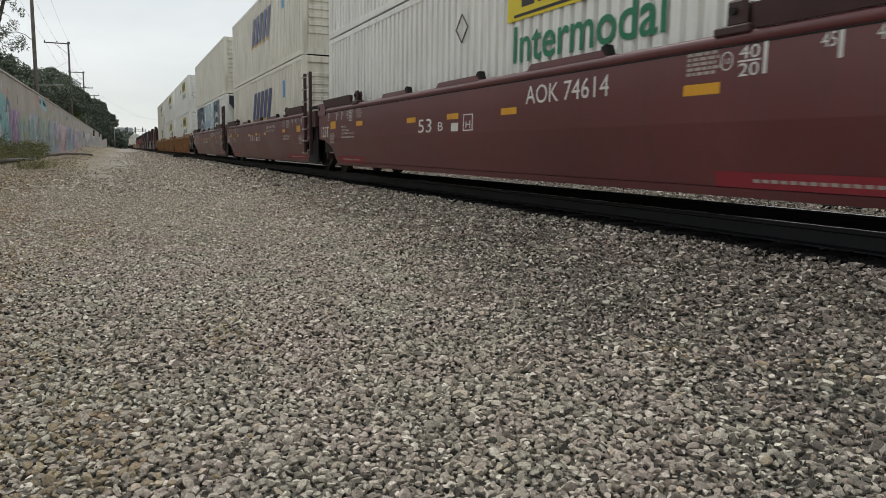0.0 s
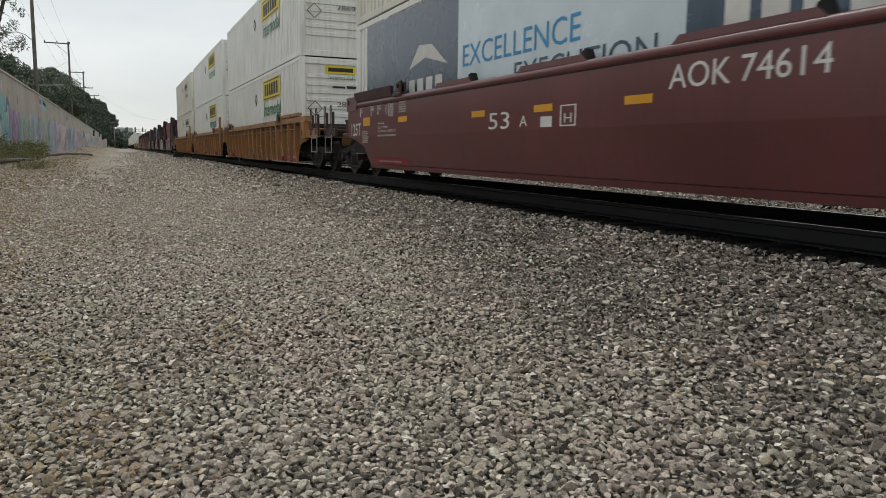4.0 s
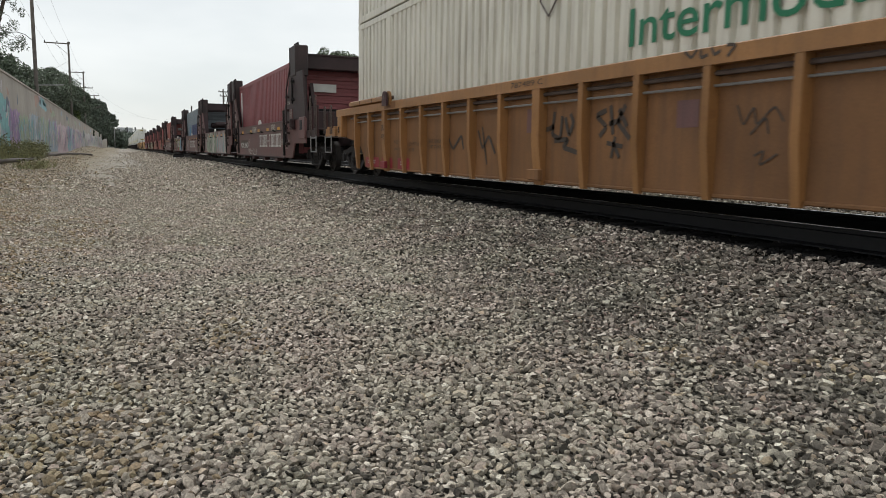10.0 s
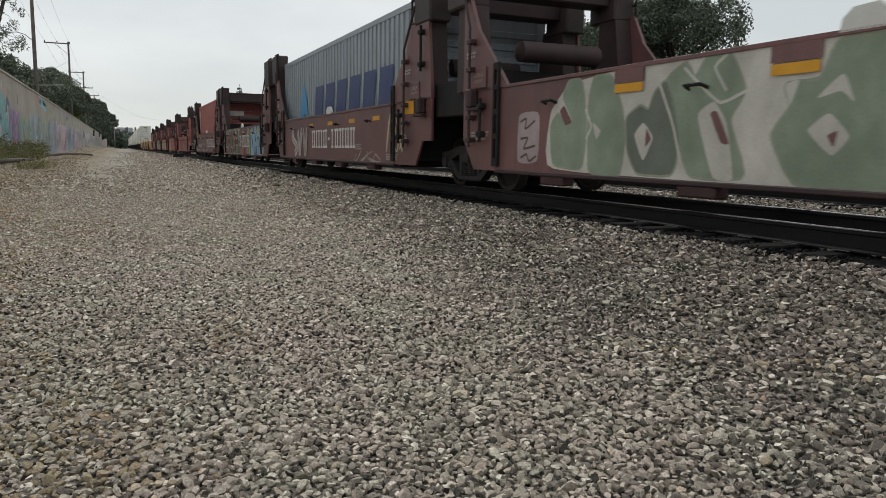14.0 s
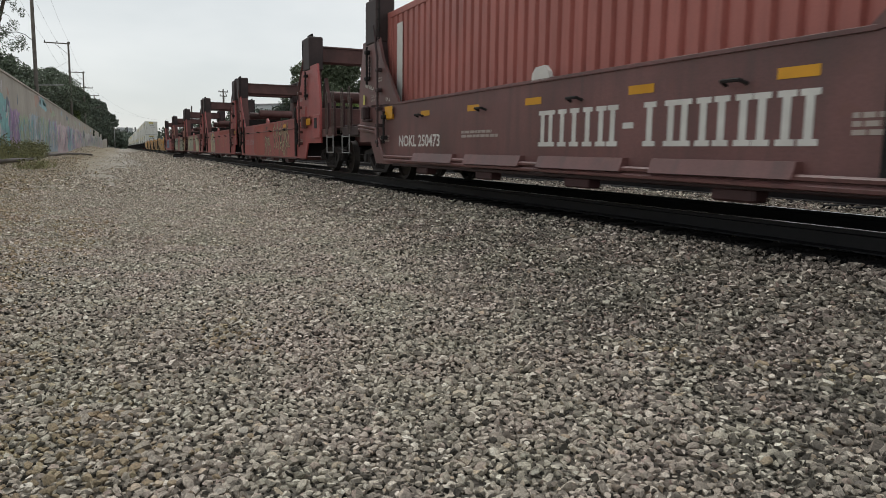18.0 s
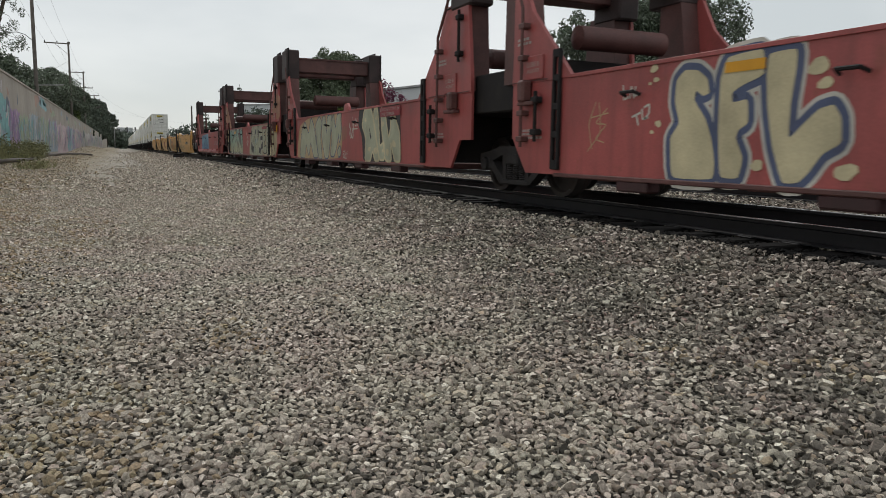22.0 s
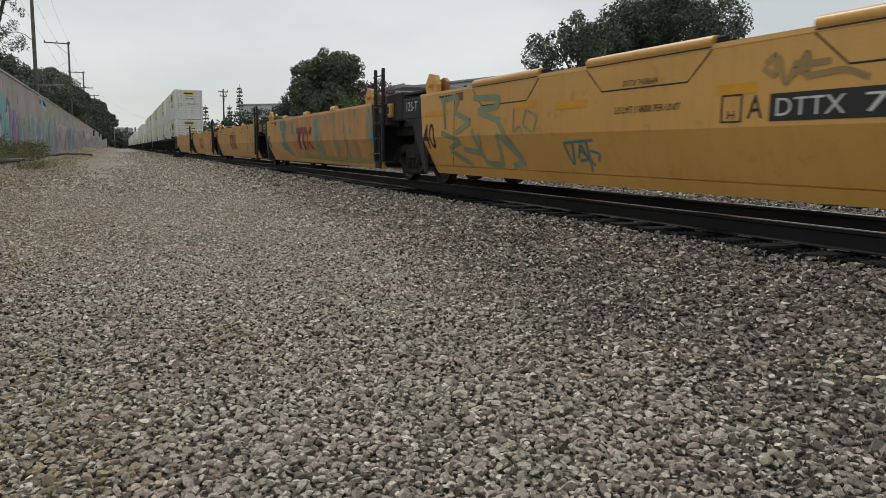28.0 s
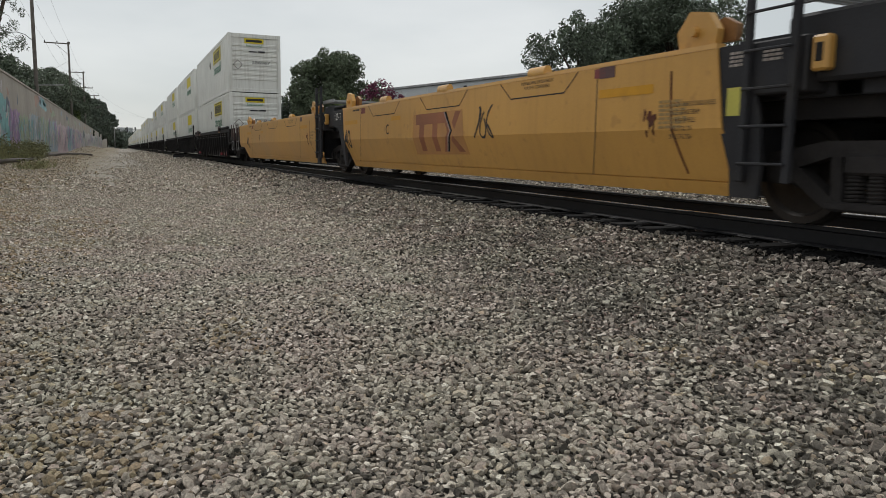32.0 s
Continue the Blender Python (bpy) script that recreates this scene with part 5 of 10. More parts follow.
def yellow_unit(L, rng, first=False, last=False, letter="E"):
    u = thing("well_car", None, None, "yellow smooth-sided empty well car with dark grey ends", "well car", "train")
    x = -1.526
    fb = [(0.11, 0.84), (0.34, 0.88), (0.72, 1.02), (1.44, 1.13)] if not first else [(0.11, 0.74), (0.55, 0.50), (0.57, -0.20), (1.44, -0.25)]
    rb = [(0.11, L - 1.95), (0.55, L - 1.80), (1.44, L - 1.66)] if not last else [(0.11, L - 0.9), (0.55, L - 0.6), (0.57, L + 0.2), (1.44, L + 0.25)]
    for m in (0, 1):
        def both(g, name, material, label=""):
            return part(name, g.mirrored() if m else g, material, u, label)
        both(smooth_side(L, x, 1.42, 0.72, 0.235, 0.11, fb, rb, 0.19), "side_panel", M["yellow"])
        both(Geo().prism([(x - 0.006, 1.415), (x + 0.10, 1.415), (x + 0.10, 1.46), (x + 0.0, 1.46)], "y", fb[-1][1], rb[-1][1]), "top_chord", M["yellow"])
        for a, b in ((3.27, 5.17), (6.23, 8.16), (9.2, 11.1)):
            low = 1.15 if first else 1.19
            line = [(a, 1.41), (a + 0.29, low), (b - 0.31, low), (b, 1.41)]
            both(ribbon(line, 0.016, x - 0.004), "lip_outline", M["blackink"])
            if first:
                roll = [(x + 0.05 - 0.068 * math.cos(q), 1.48 + 0.062 * math.sin(q)) for q in np.linspace(-0.6, 2.6, 13)]
                both(Geo().prism(roll + [(x + 0.09, 1.44)], "y", a, b), "side_lip", M["yellow"])
                both(Geo().box(x - 0.009, x + 0.05, a + 0.01, b - 0.01, 1.425, 1.438), "lip_gap", M["blackink"])
                both(Geo().box(x + 0.02, x + 0.09, a - 0.14, a - 0.002, 1.45, 1.53, 0.02), "lip_hinge", M["black"])
            else:
                c = (a + b) / 2
                roll = [(x + 0.05 - 0.062 * math.cos(q), 1.475 + 0.085 * math.sin(q)) for q in np.linspace(-0.3, 3.0, 13)]
                both(Geo().prism(roll, "y", c - 0.2, c + 0.2), "lip_loop", M["yellow"])
        for q in (2.9, L - 3.1):
            both(Geo().box(x - 0.003, x + 0.0, q - 0.006, q + 0.006, 0.25, 1.40), "weld_seam", M["blackink"])
        # container guides folded at the corners
        for y, k in ((1.46 if not first else 1.0, 1), (L - 2.0, -1)):
            both(Geo().prism([(y - 0.24, 1.46), (y + 0.22, 1.46), (y + 0.26, 1.62), (y + 0.10, 1.80), (y - 0.14, 1.76), (y - 0.26, 1.60)], "x", x + 0.06, x + 0.14), "corner_guide", M["yellow"])
            both(Geo().prism([(y - 0.34, 1.50), (y + 0.02, 1.50), (y + 0.05, 1.66), (y - 0.20, 1.72), (y - 0.36, 1.64)], "x", x + 0.20, x + 0.26), "corner_guide", M["orange"])
            both(Geo().tube([(x + 0.0, y, 1.60), (x + 0.3, y, 1.60)], 0.045, 10), "guide_pin", M["yellow"])
    if not first:
        # dark front end: plate, ladder
        fp = Geo().prism([(1.14, 1.42), (0.84, 1.42), (0.62, 0.80), (0.58, 0.36), (0.60, 0.12), (0.90, 0.12), (0.92, 0.36), (1.06, 0.72)], "x", x + 0.02, x + 0.06)
        part("end_plate", fp, M["grey_end"], u)
        part("end_plate", fp.mirrored(), M["grey_end"], u)
        ladder(u, 0.27, 0.74, 0.26, 2.10, x - 0.03, M["grey_end"], 6)
        part("sticker", patch(0.99, 0.83, 0.82, 1.06, x + 0.014), M["pale_yellow"], u)
        part("end_box", Geo().box(x + 0.02, x + 0.35, 0.20, 0.88, 0.98, 1.42, 0.015), M["grey_end"], u)
        print_block(u, 0.98, 0.80, 1.36, 4, 0.022, x + 0.012, rng)
        print_block(u, 0.62, 0.42, 1.34, 3, 0.022, x + 0.012, rng)
        part("inner_plate", Geo().box(x + 0.37, x + 0.41, -0.5, 0.95, 0.78, 1.0, 0.01), M["black"], u)
        part("deck_beam", Geo().box(-1.40, 1.40, -0.42, 0.50, 1.06, 1.60, 0.03), M["grey_end"], u, "dark cross beam over the truck")
        for q in range(12):
            part("grating_slat", Geo().box(-1.45, 1.40, -0.62 + 0.08 * q, -0.59 + 0.08 * q, 1.68, 1.72), M["steel"], u)
        part("grating_edge", Geo().box(-1.48, -1.44, -0.65, 0.36, 1.66, 1.74, 0.005), M["steel"], u)
    else:
        ladder(u, 0.2, 0.6, 0.35, 1.42, x - 0.02, M["yellow"], 4)
    if not last:
        rp = Geo().prism([(L - 1.66, 1.44), (L - 0.80, 1.42), (L - 0.80, 1.06), (L - 1.25, 0.98), (L - 1.62, 0.45), (L - 1.86, 0.11), (L - 1.95, 0.11), (L - 1.8, 0.55)], "x", x + 0.01, x + 0.06)
        part("end_plate", rp, M["grey_end"], u)
        part("end_plate", rp.mirrored(), M["grey_end"], u)
        part("end_box", Geo().box(x + 0.0, x + 0.4, L - 1.66, L - 0.80, 1.05, 1.43, 0.02), M["grey_end"], u)
        part("stencil", letters("125-T", L - 0.98, L - 1.52, 1.20, 1.36, x - 0.004), M["white"], u, "white load rating stencil")
        part("end_shelf", Geo().box(-1.48, 1.48, L - 1.62, L - 0.70, 1.50, 1.55, 0.01).box(-1.3, 1.3, L - 1.3, L - 1.2, 1.36, 1.5, 0.0), M["grey_end"], u)
    part("walkway", Geo().box(-1.40, 1.40, 0.15, 1.0, 1.425, 1.46, 0.0).box(-0.25, 0.25, 0.3, 0.8, 1.45, 1.64, 0.02), M["grey_end"], u)
    eye = part("casting_eye", Geo().box(x + 0.02, x + 0.12, 0.02, 0.17, 1.13, 1.40, 0.02), M["yellow"], u)
    part("eye_slot", Geo().box(x + 0.014, x + 0.03, 0.06, 0.13, 1.20, 1.34, 0.004), M["black"], eye)
    well_floor(u, L, 1.6, L - 2.2, M["black"])
    end_deck(u, 0, -1, M["yellow"], M["grey_end"], 1.30)
    end_deck(u, L, 1, M["yellow"], M["grey_end"], 1.30)
    d = x - 0.005
    part("stencil", on_yellow(letters("40", L - 1.80, L - 2.30, 0.52, 0.95, d, fat=0.01)), M["blackink"], u, "black length number")
    part("reflector", patch(L - 1.88, L - 2.85, 1.06, 1.15, d), M["amber"], u, "orange reflector tape")
    part("reflector", patch(2.85, 1.95, 1.08, 1.17, d), M["amber"], u, "orange reflector tape")
    part("reflector", patch(L - 5.1, L - 5.6, 1.06, 1.14, d), M["amber"], u, "orange reflector tape")
    if not first:
        part("stencil", letters(letter, L - 4.78, L - 4.95, 0.80, 1.0, d), M["blackink"], u)
    else:
        part("stencil", letters("DTTX 743864A", 7.48, 6.93, 1.175, 1.235, d), M["blackink"], u)
    print_block(u, L - 2.5, L - 3.1, 1.38, 1, 0.035, d, rng, "blackink")
    if not first:
        for k, line in enumerate(("2 INCH TREAD COND. SHOES", "NO.25 BRAKE BEAM", "33 INCH WHEELS", "SPRG 7 OC D5", "SPRG 7 IC D6")):
            n = 0.024 * len(line)
            part("stencil", letters(line, 1.68, 1.68 - n, 0.93 - 0.075 * k, 0.975 - 0.075 * k, d), M["g_ink"], u, "worn black stencil")
        part("stencil", letters("92000 LBS. MAX. GROSS WEIGHT", 4.58, 3.80, 1.345, 1.385, d), M["g_ink"], u, "worn black stencil")
        part("stencil", letters("FOR 20 FT. CONTAINERS", 4.50, 3.88, 1.285, 1.325, d), M["g_ink"], u, "worn black stencil")
        part("notice", patch(2.86, 2.58, 1.29, 1.41, d), M["brown"], u, "faded framed notice")
        part("rust_run", on_yellow(ribbon(flow([(1.70, 1.27), (1.69, 1.05), (1.66, 0.75), (1.62, 0.5), (1.57, 0.30)], False), 0.028, d)), M["rust_run"], u, "rust run down a weld")
        for k in range(7):
            part("rust_scab", on_yellow(blob(2.0 + rng.uniform(-0.1, 0.1), 0.78 + rng.uniform(-0.16, 0.14), rng.uniform(0.015, 0.05), rng.uniform(0.03, 0.08), d, rng, rough=0.7, n=12)), M["rust_run"], u, "rust scab")
    part("notice", patch(L - 3.15, L - 3.42, 1.27, 1.39, d), M["purple"], u)
    truck(u, L if last else L - 0.13, 0.42 if last else 0.46)
    if first:
        truck(u, 0, 0.42)
        coupler_end(u, 0, -1, M["black"])
    if last:
        coupler_end(u, L, 1, M["black"], 1.5)
    return u


# ---- containers: front end at y = 0, near side at x = -1.295, floor at z = 0 ----
def container(length, name, label, material, rng, end="ribs", pitch=0.245):
    H, W = 2.89, 1.295
    c = thing(name, None, None, label, "container", "containers on the train")

    def corrugated(x, inward):
        g = Geo()
        pts, y = [(0.0, 0.17)], 0.17
        while y + pitch < length - 0.17:
            pts += [(0.0, y), (0.0, y + pitch * 0.60), (0.055, y + pitch * 0.66), (0.055, y + pitch * 0.93)]
            y += pitch
        pts += [(0.0, y), (0.0, length - 0.17)]
        n = len(pts)
        g.v = [(x + inward * q, yy, z) for q, yy in pts for z in (0.16, H - 0.12)]
        g.f = [(2 * i, 2 * i + 2, 2 * i + 3, 2 * i + 1) if inward < 0 else (2 * i, 2 * i + 1, 2 * i + 3, 2 * i + 2) for i in range(n - 1)]
        return g

    for s in (-1, 1):
        part("side_wall", corrugated(s * (W - 0.012), -s), material, c)
        part("top_rail", Geo().box(*sorted((s * W, s * (W - 0.07))), 0.0, length, H - 0.12, H, 0.008), material, c)
        part("bottom_rail", Geo().box(*sorted((s * W, s * (W - 0.06))), 0.0, length, 0.02, 0.16, 0.008), material, c)
        for y in (0.0, length - 0.17):
            part("corner_post", Geo().box(*sorted((s * W, s * (W - 0.16))), y, y + 0.17, 0.02, H - 0.02, 0.012), material, c)
        for y in (((length - 12.19) / 2, (length + 12.19) / 2 - 0.18) if length > 13 else ()):
            part("support_post", Geo().box(*sorted((s * (W + 0.002), s * (W - 0.08))), y, y + 0.18, 0.10, H - 0.05, 0.01), material, c)
        for y in (0.0, length - 0.18):
            for z in (-0.005, H - 0.12):
                part("corner_casting", Geo().box(*sorted((s * (W + 0.003), s * (W - 0.16))), y - 0.003, y + 0.183, z, z + 0.125, 0.012), material, c)
    part("roof", Geo().box(-W + 0.06, W - 0.06, 0.06, length - 0.06, H - 0.07, H - 0.03), material, c)
    part("floor", Geo().box(-W + 0.05, W - 0.05, 0.06, length - 0.06, 0.05, 0.14), M["black"], c)
    for y, k in ((0.05, 1), (length - 0.05, -1)):
        g = Geo().box(-W + 0.15, W - 0.15, *sorted((y, y + k * 0.03)), 0.14, H - 0.1)
        part("end_wall", g, material, c)
        if k > 0:
            for q in range(8):
                z = 0.62 + q * 0.235
                part("end_rib", Geo().prism([(y + 0.01, z), (y - 0.035, z + 0.02), (y - 0.035, z + 0.12), (y + 0.01, z + 0.14)], "x", -W + 0.20, W - 0.20), material, c)
            part("end_header", Geo().box(-W + 0.15, W - 0.15, 0.004, 0.05, H - 0.2, H - 0.004, 0.008), material, c)
            part("end_sill", Geo().box(-W + 0.15, W - 0.15, 0.004, 0.05, 0.02, 0.2, 0.008), material, c)
        else:
            for q in (-0.95, -0.35, 0.35, 0.95):
                part("lock_bar", Geo().tube([(q, y + 0.03, 0.15), (q, y + 0.03, H - 0.15)], 0.02, 6), M["steel"], c)
    return c


def end_patch(x0, x1, z0, z1, y, g=None):
    """A flat mark on a container's front end, facing -y."""
    g = g or Geo()
    return g.add([(x0, y, z0), (x1, y, z0), (x1, y, z1), (x0, y, z1)], [(0, 1, 2, 3)])


def end_letters(body, x0, x1, z0, z1, y, g=None):
    g = g or Geo()
    vs, fs = glyphs(body)
    lo, hi = vs.min(0), vs.max(0)
    return g.add([(x0 + (x1 - x0) * a, y, z0 + (z1 - z0) * b) for a, b in (vs - lo) / (hi - lo)], fs)


SX = -1.295 - 0.004      # plane of marks on a container's side
EY = 0.008               # plane of marks on its front end


def yellow_mark(c, length, rng, old=False):
    """A yellow plaque with dark blocks over the green word."""
    y = 6.1
    if not old:
        part("logo_panel", patch(y + 0.3, y - 3.1, 1.88, 2.62, SX), M["logo_yellow"], c, "yellow logo panel")
        part("logo_mark", blocks(y - 0.1, y - 2.7, 2.04, 2.46, SX - 0.004, 6), M["blackink"], c)
        for z in (1.94, 2.56):
            part("logo_line", patch(y + 0.1, y - 2.9, z - 0.02, z + 0.02, SX - 0.004), M["blackink"], c)
        part("lettering", letters("Intermodal", y + 0.1, y - 3.05, 1.30, 1.80, SX, fat=0.012), M["green"], c, "green word")
    else:
        part("logo_mark", blocks(y + 0.1, y - 2.8, 1.95, 2.25, SX, 6), M["blackink"], c)
        for z in (1.82, 2.36):
            part("logo_line", patch(y + 0.3, y - 3.1, z - 0.02, z + 0.02, SX), M["blackink"], c)
        part("lettering", letters("Intermodal", y + 0.15, y - 2.9, 1.22, 1.62, SX, fat=0.008), M["green"], c, "green word")
    part("logo_panel", end_patch(-0.5, 0.45, 2.42, 2.66, EY), M["logo_yellow"], c, "yellow logo panel")
    part("logo_mark", end_patch(-0.42, 0.37, 2.48, 2.60, EY - 0.003), M["blackink"], c)
    part("lettering", end_letters("Intermodal", -0.42, 0.35, 2.24, 2.36, EY - 0.05), M["green"], c)
    part("small_print", end_patch(-0.3, 0.1, 1.98, 2.04, EY - 0.05, end_patch(0.16, 0.5, 1.98, 2.06, EY - 0.05)), M["blackink"], c)
    part("stencil", end_letters("286967", -0.15, 0.75, 1.42, 1.56, EY - 0.05), M["blackink"], c, "black container number")
    dg = Geo()
    z, q, w = 1.35, -0.95 if old else -0.85, 0.22
    for a, b in (((q - w, z), (q, z + w)), ((q, z + w), (q + w, z)), ((q + w, z), (q, z - w)), ((q, z - w), (q - w, z))):
        dg.tube([(a[0], EY - 0.06, a[1]), (b[0], EY - 0.06, b[1])], 0.012, 5)
    part("placard_frame", dg, M["rod"], c)
    s = Geo()
    for a, b in (((0.22, 0), (0, 0.22)), ((0, 0.22), (-0.22, 0)), ((-0.22, 0), (0, -0.22)), ((0, -0.22), (0.22, 0))):
        s.tube([(SX - 0.01, 7.9 + a[0], 2.03 + a[1]), (SX - 0.01, 7.9 + b[0], 2.03 + b[1])], 0.012, 5)
    part("placard_frame", s, M["rod"], c)


def put(c, s, z):
    c.location = (TRACK_X, s, z)
    MOVERS.append((c, s, z))


rnd = random.Random(11)
FLOOR = 0.40
L53, L48 = 16.15, 14.63

# maroon set
S = [1.85, 20.33, 38.81, 57.0]
for k, letter in enumerate("BCA"):
    L = S[k + 1] - S[k]
    put(maroon_unit(L, rnd, first=k == 0, last=k == 2, letter=letter, fo=(-0.38, -0.15, 0.0)[k]), S[k], 0.0)


def white_stack(s, rng, paint="white_box", old=False, upper="white_box"):
    for lvl in (0, 1):
        c = container(L53, "container", ("white" if (paint if lvl == 0 else upper) == "white_box" else "cream") + " corrugated container with a yellow logo panel and green lettering", M[paint if lvl == 0 else upper], rng)
        yellow_mark(c, L53, rng, old)
        put(c, s, FLOOR + lvl * 2.905)


white_stack(S[0] + 1.16, rnd)
for lvl in (0, 1):                       # cream pair with a leaning navy mark
    c = container(L48, "container", "cream corrugated container with a leaning navy and gold logo", M["cream_box"], rnd)
    for k in range(5):
        y = 9.13 - 0.80 * k
        for dy, dz, paint, dx in ((0.10, -0.09, "gold", 0.0), (0.0, 0.0, "navy", -0.004)):
            part("logo_mark", shape([(y + dy, 1.26 + dz), (y - 0.55 + dy, 1.26 + dz), (y - 1.05 + dy, 2.28 + dz), (y - 0.5 + dy, 2.28 + dz)], SX + dx), M[paint], c)
    part("logo_mark", patch(2.98, 2.61, 1.80, 2.36, SX), M["sky_blue"], c)
    part("logo_mark", end_patch(-0.5, 0.9, 2.2, 2.42, EY - 0.06), M["navy"], c)
    put(c, S[1] + 1.88, FLOOR + lvl * 2.905)

c = container(L53, "container", "white refrigerated container with slate-blue logo panels", M["white_box"], rnd)
part("logo_panel", patch(15.3, 10.5, 0.2, 2.75, SX), M["slate"], c, "slate blue panel")
part("logo_panel", patch(5.2, 2.45, 0.2, 2.75, SX), M["slate"], c, "slate blue panel")
part("logo_panel", patch(10.5, 5.2, 0.2, 2.75, SX), M["pale_blue"], c, "pale blue panel")
for a, b, z0, z1 in ((12.7, 11.0, 0.95, 1.40), (4.7, 3.0, 1.05, 1.55)):
    for k in range(4):
        q = (b - a) / 4
        part("logo_mark", patch(a + q * k, a + q * (k + 0.7), z0, z1, SX - 0.004), M["white"], c)
    part("logo_mark", shape([(a + 0.0, z1 + 0.2), (a - 0.5, z1 + 0.6), (a - 1.1, z1 + 0.55), (b - 0.1, z1 + 0.15), (a - 0.8, z1 + 0.35)], SX - 0.004), M["white"], c)
part("lettering", letters("EXCELLENCE", 10.3, 7.0, 1.42, 1.76, SX - 0.006), M["sky_blue"], c)
part("lettering", letters("EXECUTION", 8.6, 5.6, 1.02, 1.32, SX - 0.006), M["slate"], c)
part("smooth_panel", Geo().box(SX - 0.004, SX + 0.02, 0.10, 2.45, 0.15, 2.80, 0.0), M["white_box"], c, "smooth white corner panel")
part("panel_border", ribbon([(0.52, 0.2), (0.52, 2.55), (0.66, 2.70), (1.85, 2.70), (1.98, 2.55), (1.98, 0.2)], 0.03, SX - 0.010), M["steel"], c)
part("lettering", letters("321287", 1.68, 0.90, 1.42, 1.72, SX - 0.008), M["blackink"], c)
part("lettering", letters("KLLU", 1.70, 1.08, 1.82, 2.12, SX - 0.008), M["blackink"], c)
part("end_panel", Geo().box(-1.18, 1.18, -0.06, 0.03, 0.12, 2.78, 0.0), M["white_box"], c, "smooth white insulated end")
for q in (-0.62, 0.62):
    part("door_rod", Geo().tube([(q, -0.09, 0.2), (q, -0.09, 1.7)], 0.02, 6), M["steel"], c)
part("cooling_unit", Geo().prism([(-1.12, 2.80), (1.12, 2.80), (1.12, 2.15), (0.90, 2.05), (0.42, 1.77), (-0.50, 1.77), (-0.68, 1.87), (-1.12, 2.40)], "y", -0.30, -0.05), M["unit_cover"], c, "dark navy cooling unit cover")
put(c, S[2] + 1.16, FLOOR)
c = container(L53, "container", "cream corrugated container with scuffed paint", M["cream_box"], rnd)
put(c, S[2] + 1.16, FLOOR + 2.905)

# orange set
S = [60.85, 79.40, 97.80, 116.16]
ORANGES = []
for k in range(3):
    L = S[k + 1] - S[k]
    u = orange_unit(L, rnd, first=k == 0, last=k == 2, mark="787489 " + "ABC"[k])
    put(u, S[k], 0.0)
    ORANGES.append((u, L))
    white_stack(S[k] + 1.10, rnd, "cream_box" if k == 2 else "white_box", k == 2, "cream_box" if k == 2 else "white_box")

# brown set of five with tall bulkheads
S = [120.30, 134.60, 149.30, 164.0, 178.55, 192.98]
TWINS = []
for k in range(5):
    L = S[k + 1] - S[k]
    u = twin_unit(L, rnd, M["brown"], M["brown_post"], k == 0, k == 4, brake=k == 4, rod=k == 0)
    put(u, S[k], 0.0)
    TWINS.append((u, L))
    if k in (0, 2, 4):
        paint, label = {0: ("red_box", "dull red corrugated container"), 2: ("blue_box", "grey-blue corrugated container with a dark logo"), 4: ("brick_box", "faded brick-red corrugated container")}[k]
        c = container(12.19, "container", label, M[paint], rnd, pitch=0.28)
        if k == 2:
            for q in range(6):
                part("logo_mark", shape([(8.1 - 1.12 * q, 0.95), (7.25 - 1.12 * q, 0.95), (7.1 - 1.12 * q, 1.85), (7.95 - 1.12 * q, 1.85)], SX), M["navy"], c)
            part("logo_panel", shape([(9.9, 0.9), (9.3, 1.2), (8.9, 0.9), (9.0, 1.5), (9.4, 2.1), (9.8, 1.5)], SX), M["sky_blue"], c)
        else:
            part("logo_mark", blocks(11.6, 11.2, 0.8, 2.6, SX, 1), M["white"], c)
            part("logo_mark", Geo().add(*(lambda g: (g.v, g.f))(end_patch(-0.9, -0.1, 1.9, 2.15, EY - 0.06))), M["white"], c)
        put(c, S[k] + (L - 12.19) / 2, FLOOR - 0.04)

# red set of five
S = [197.35, 211.85, 226.55, 241.15, 255.80, 270.45]
REDS = []
for k in range(5):
    L = S[k + 1] - S[k]
    u = twin_unit(L, rnd, M["red"], M["red_post"], k == 0, k == 4, brake=k == 4, rod=k == 0)
    put(u, S[k], 0.0)
    REDS.append((u, L))

# yellow set of five
S = [274.75, 289.60, 304.42, 319.20, 333.95, 348.60]
YELLOWS = []
for k, letter in enumerate("AEDCB"):
    L = S[k + 1] - S[k]
    u = yellow_unit(L, rnd, k == 0, k == 4, letter)
    put(u, S[k], 0.0)
    YELLOWS.append((u, L))

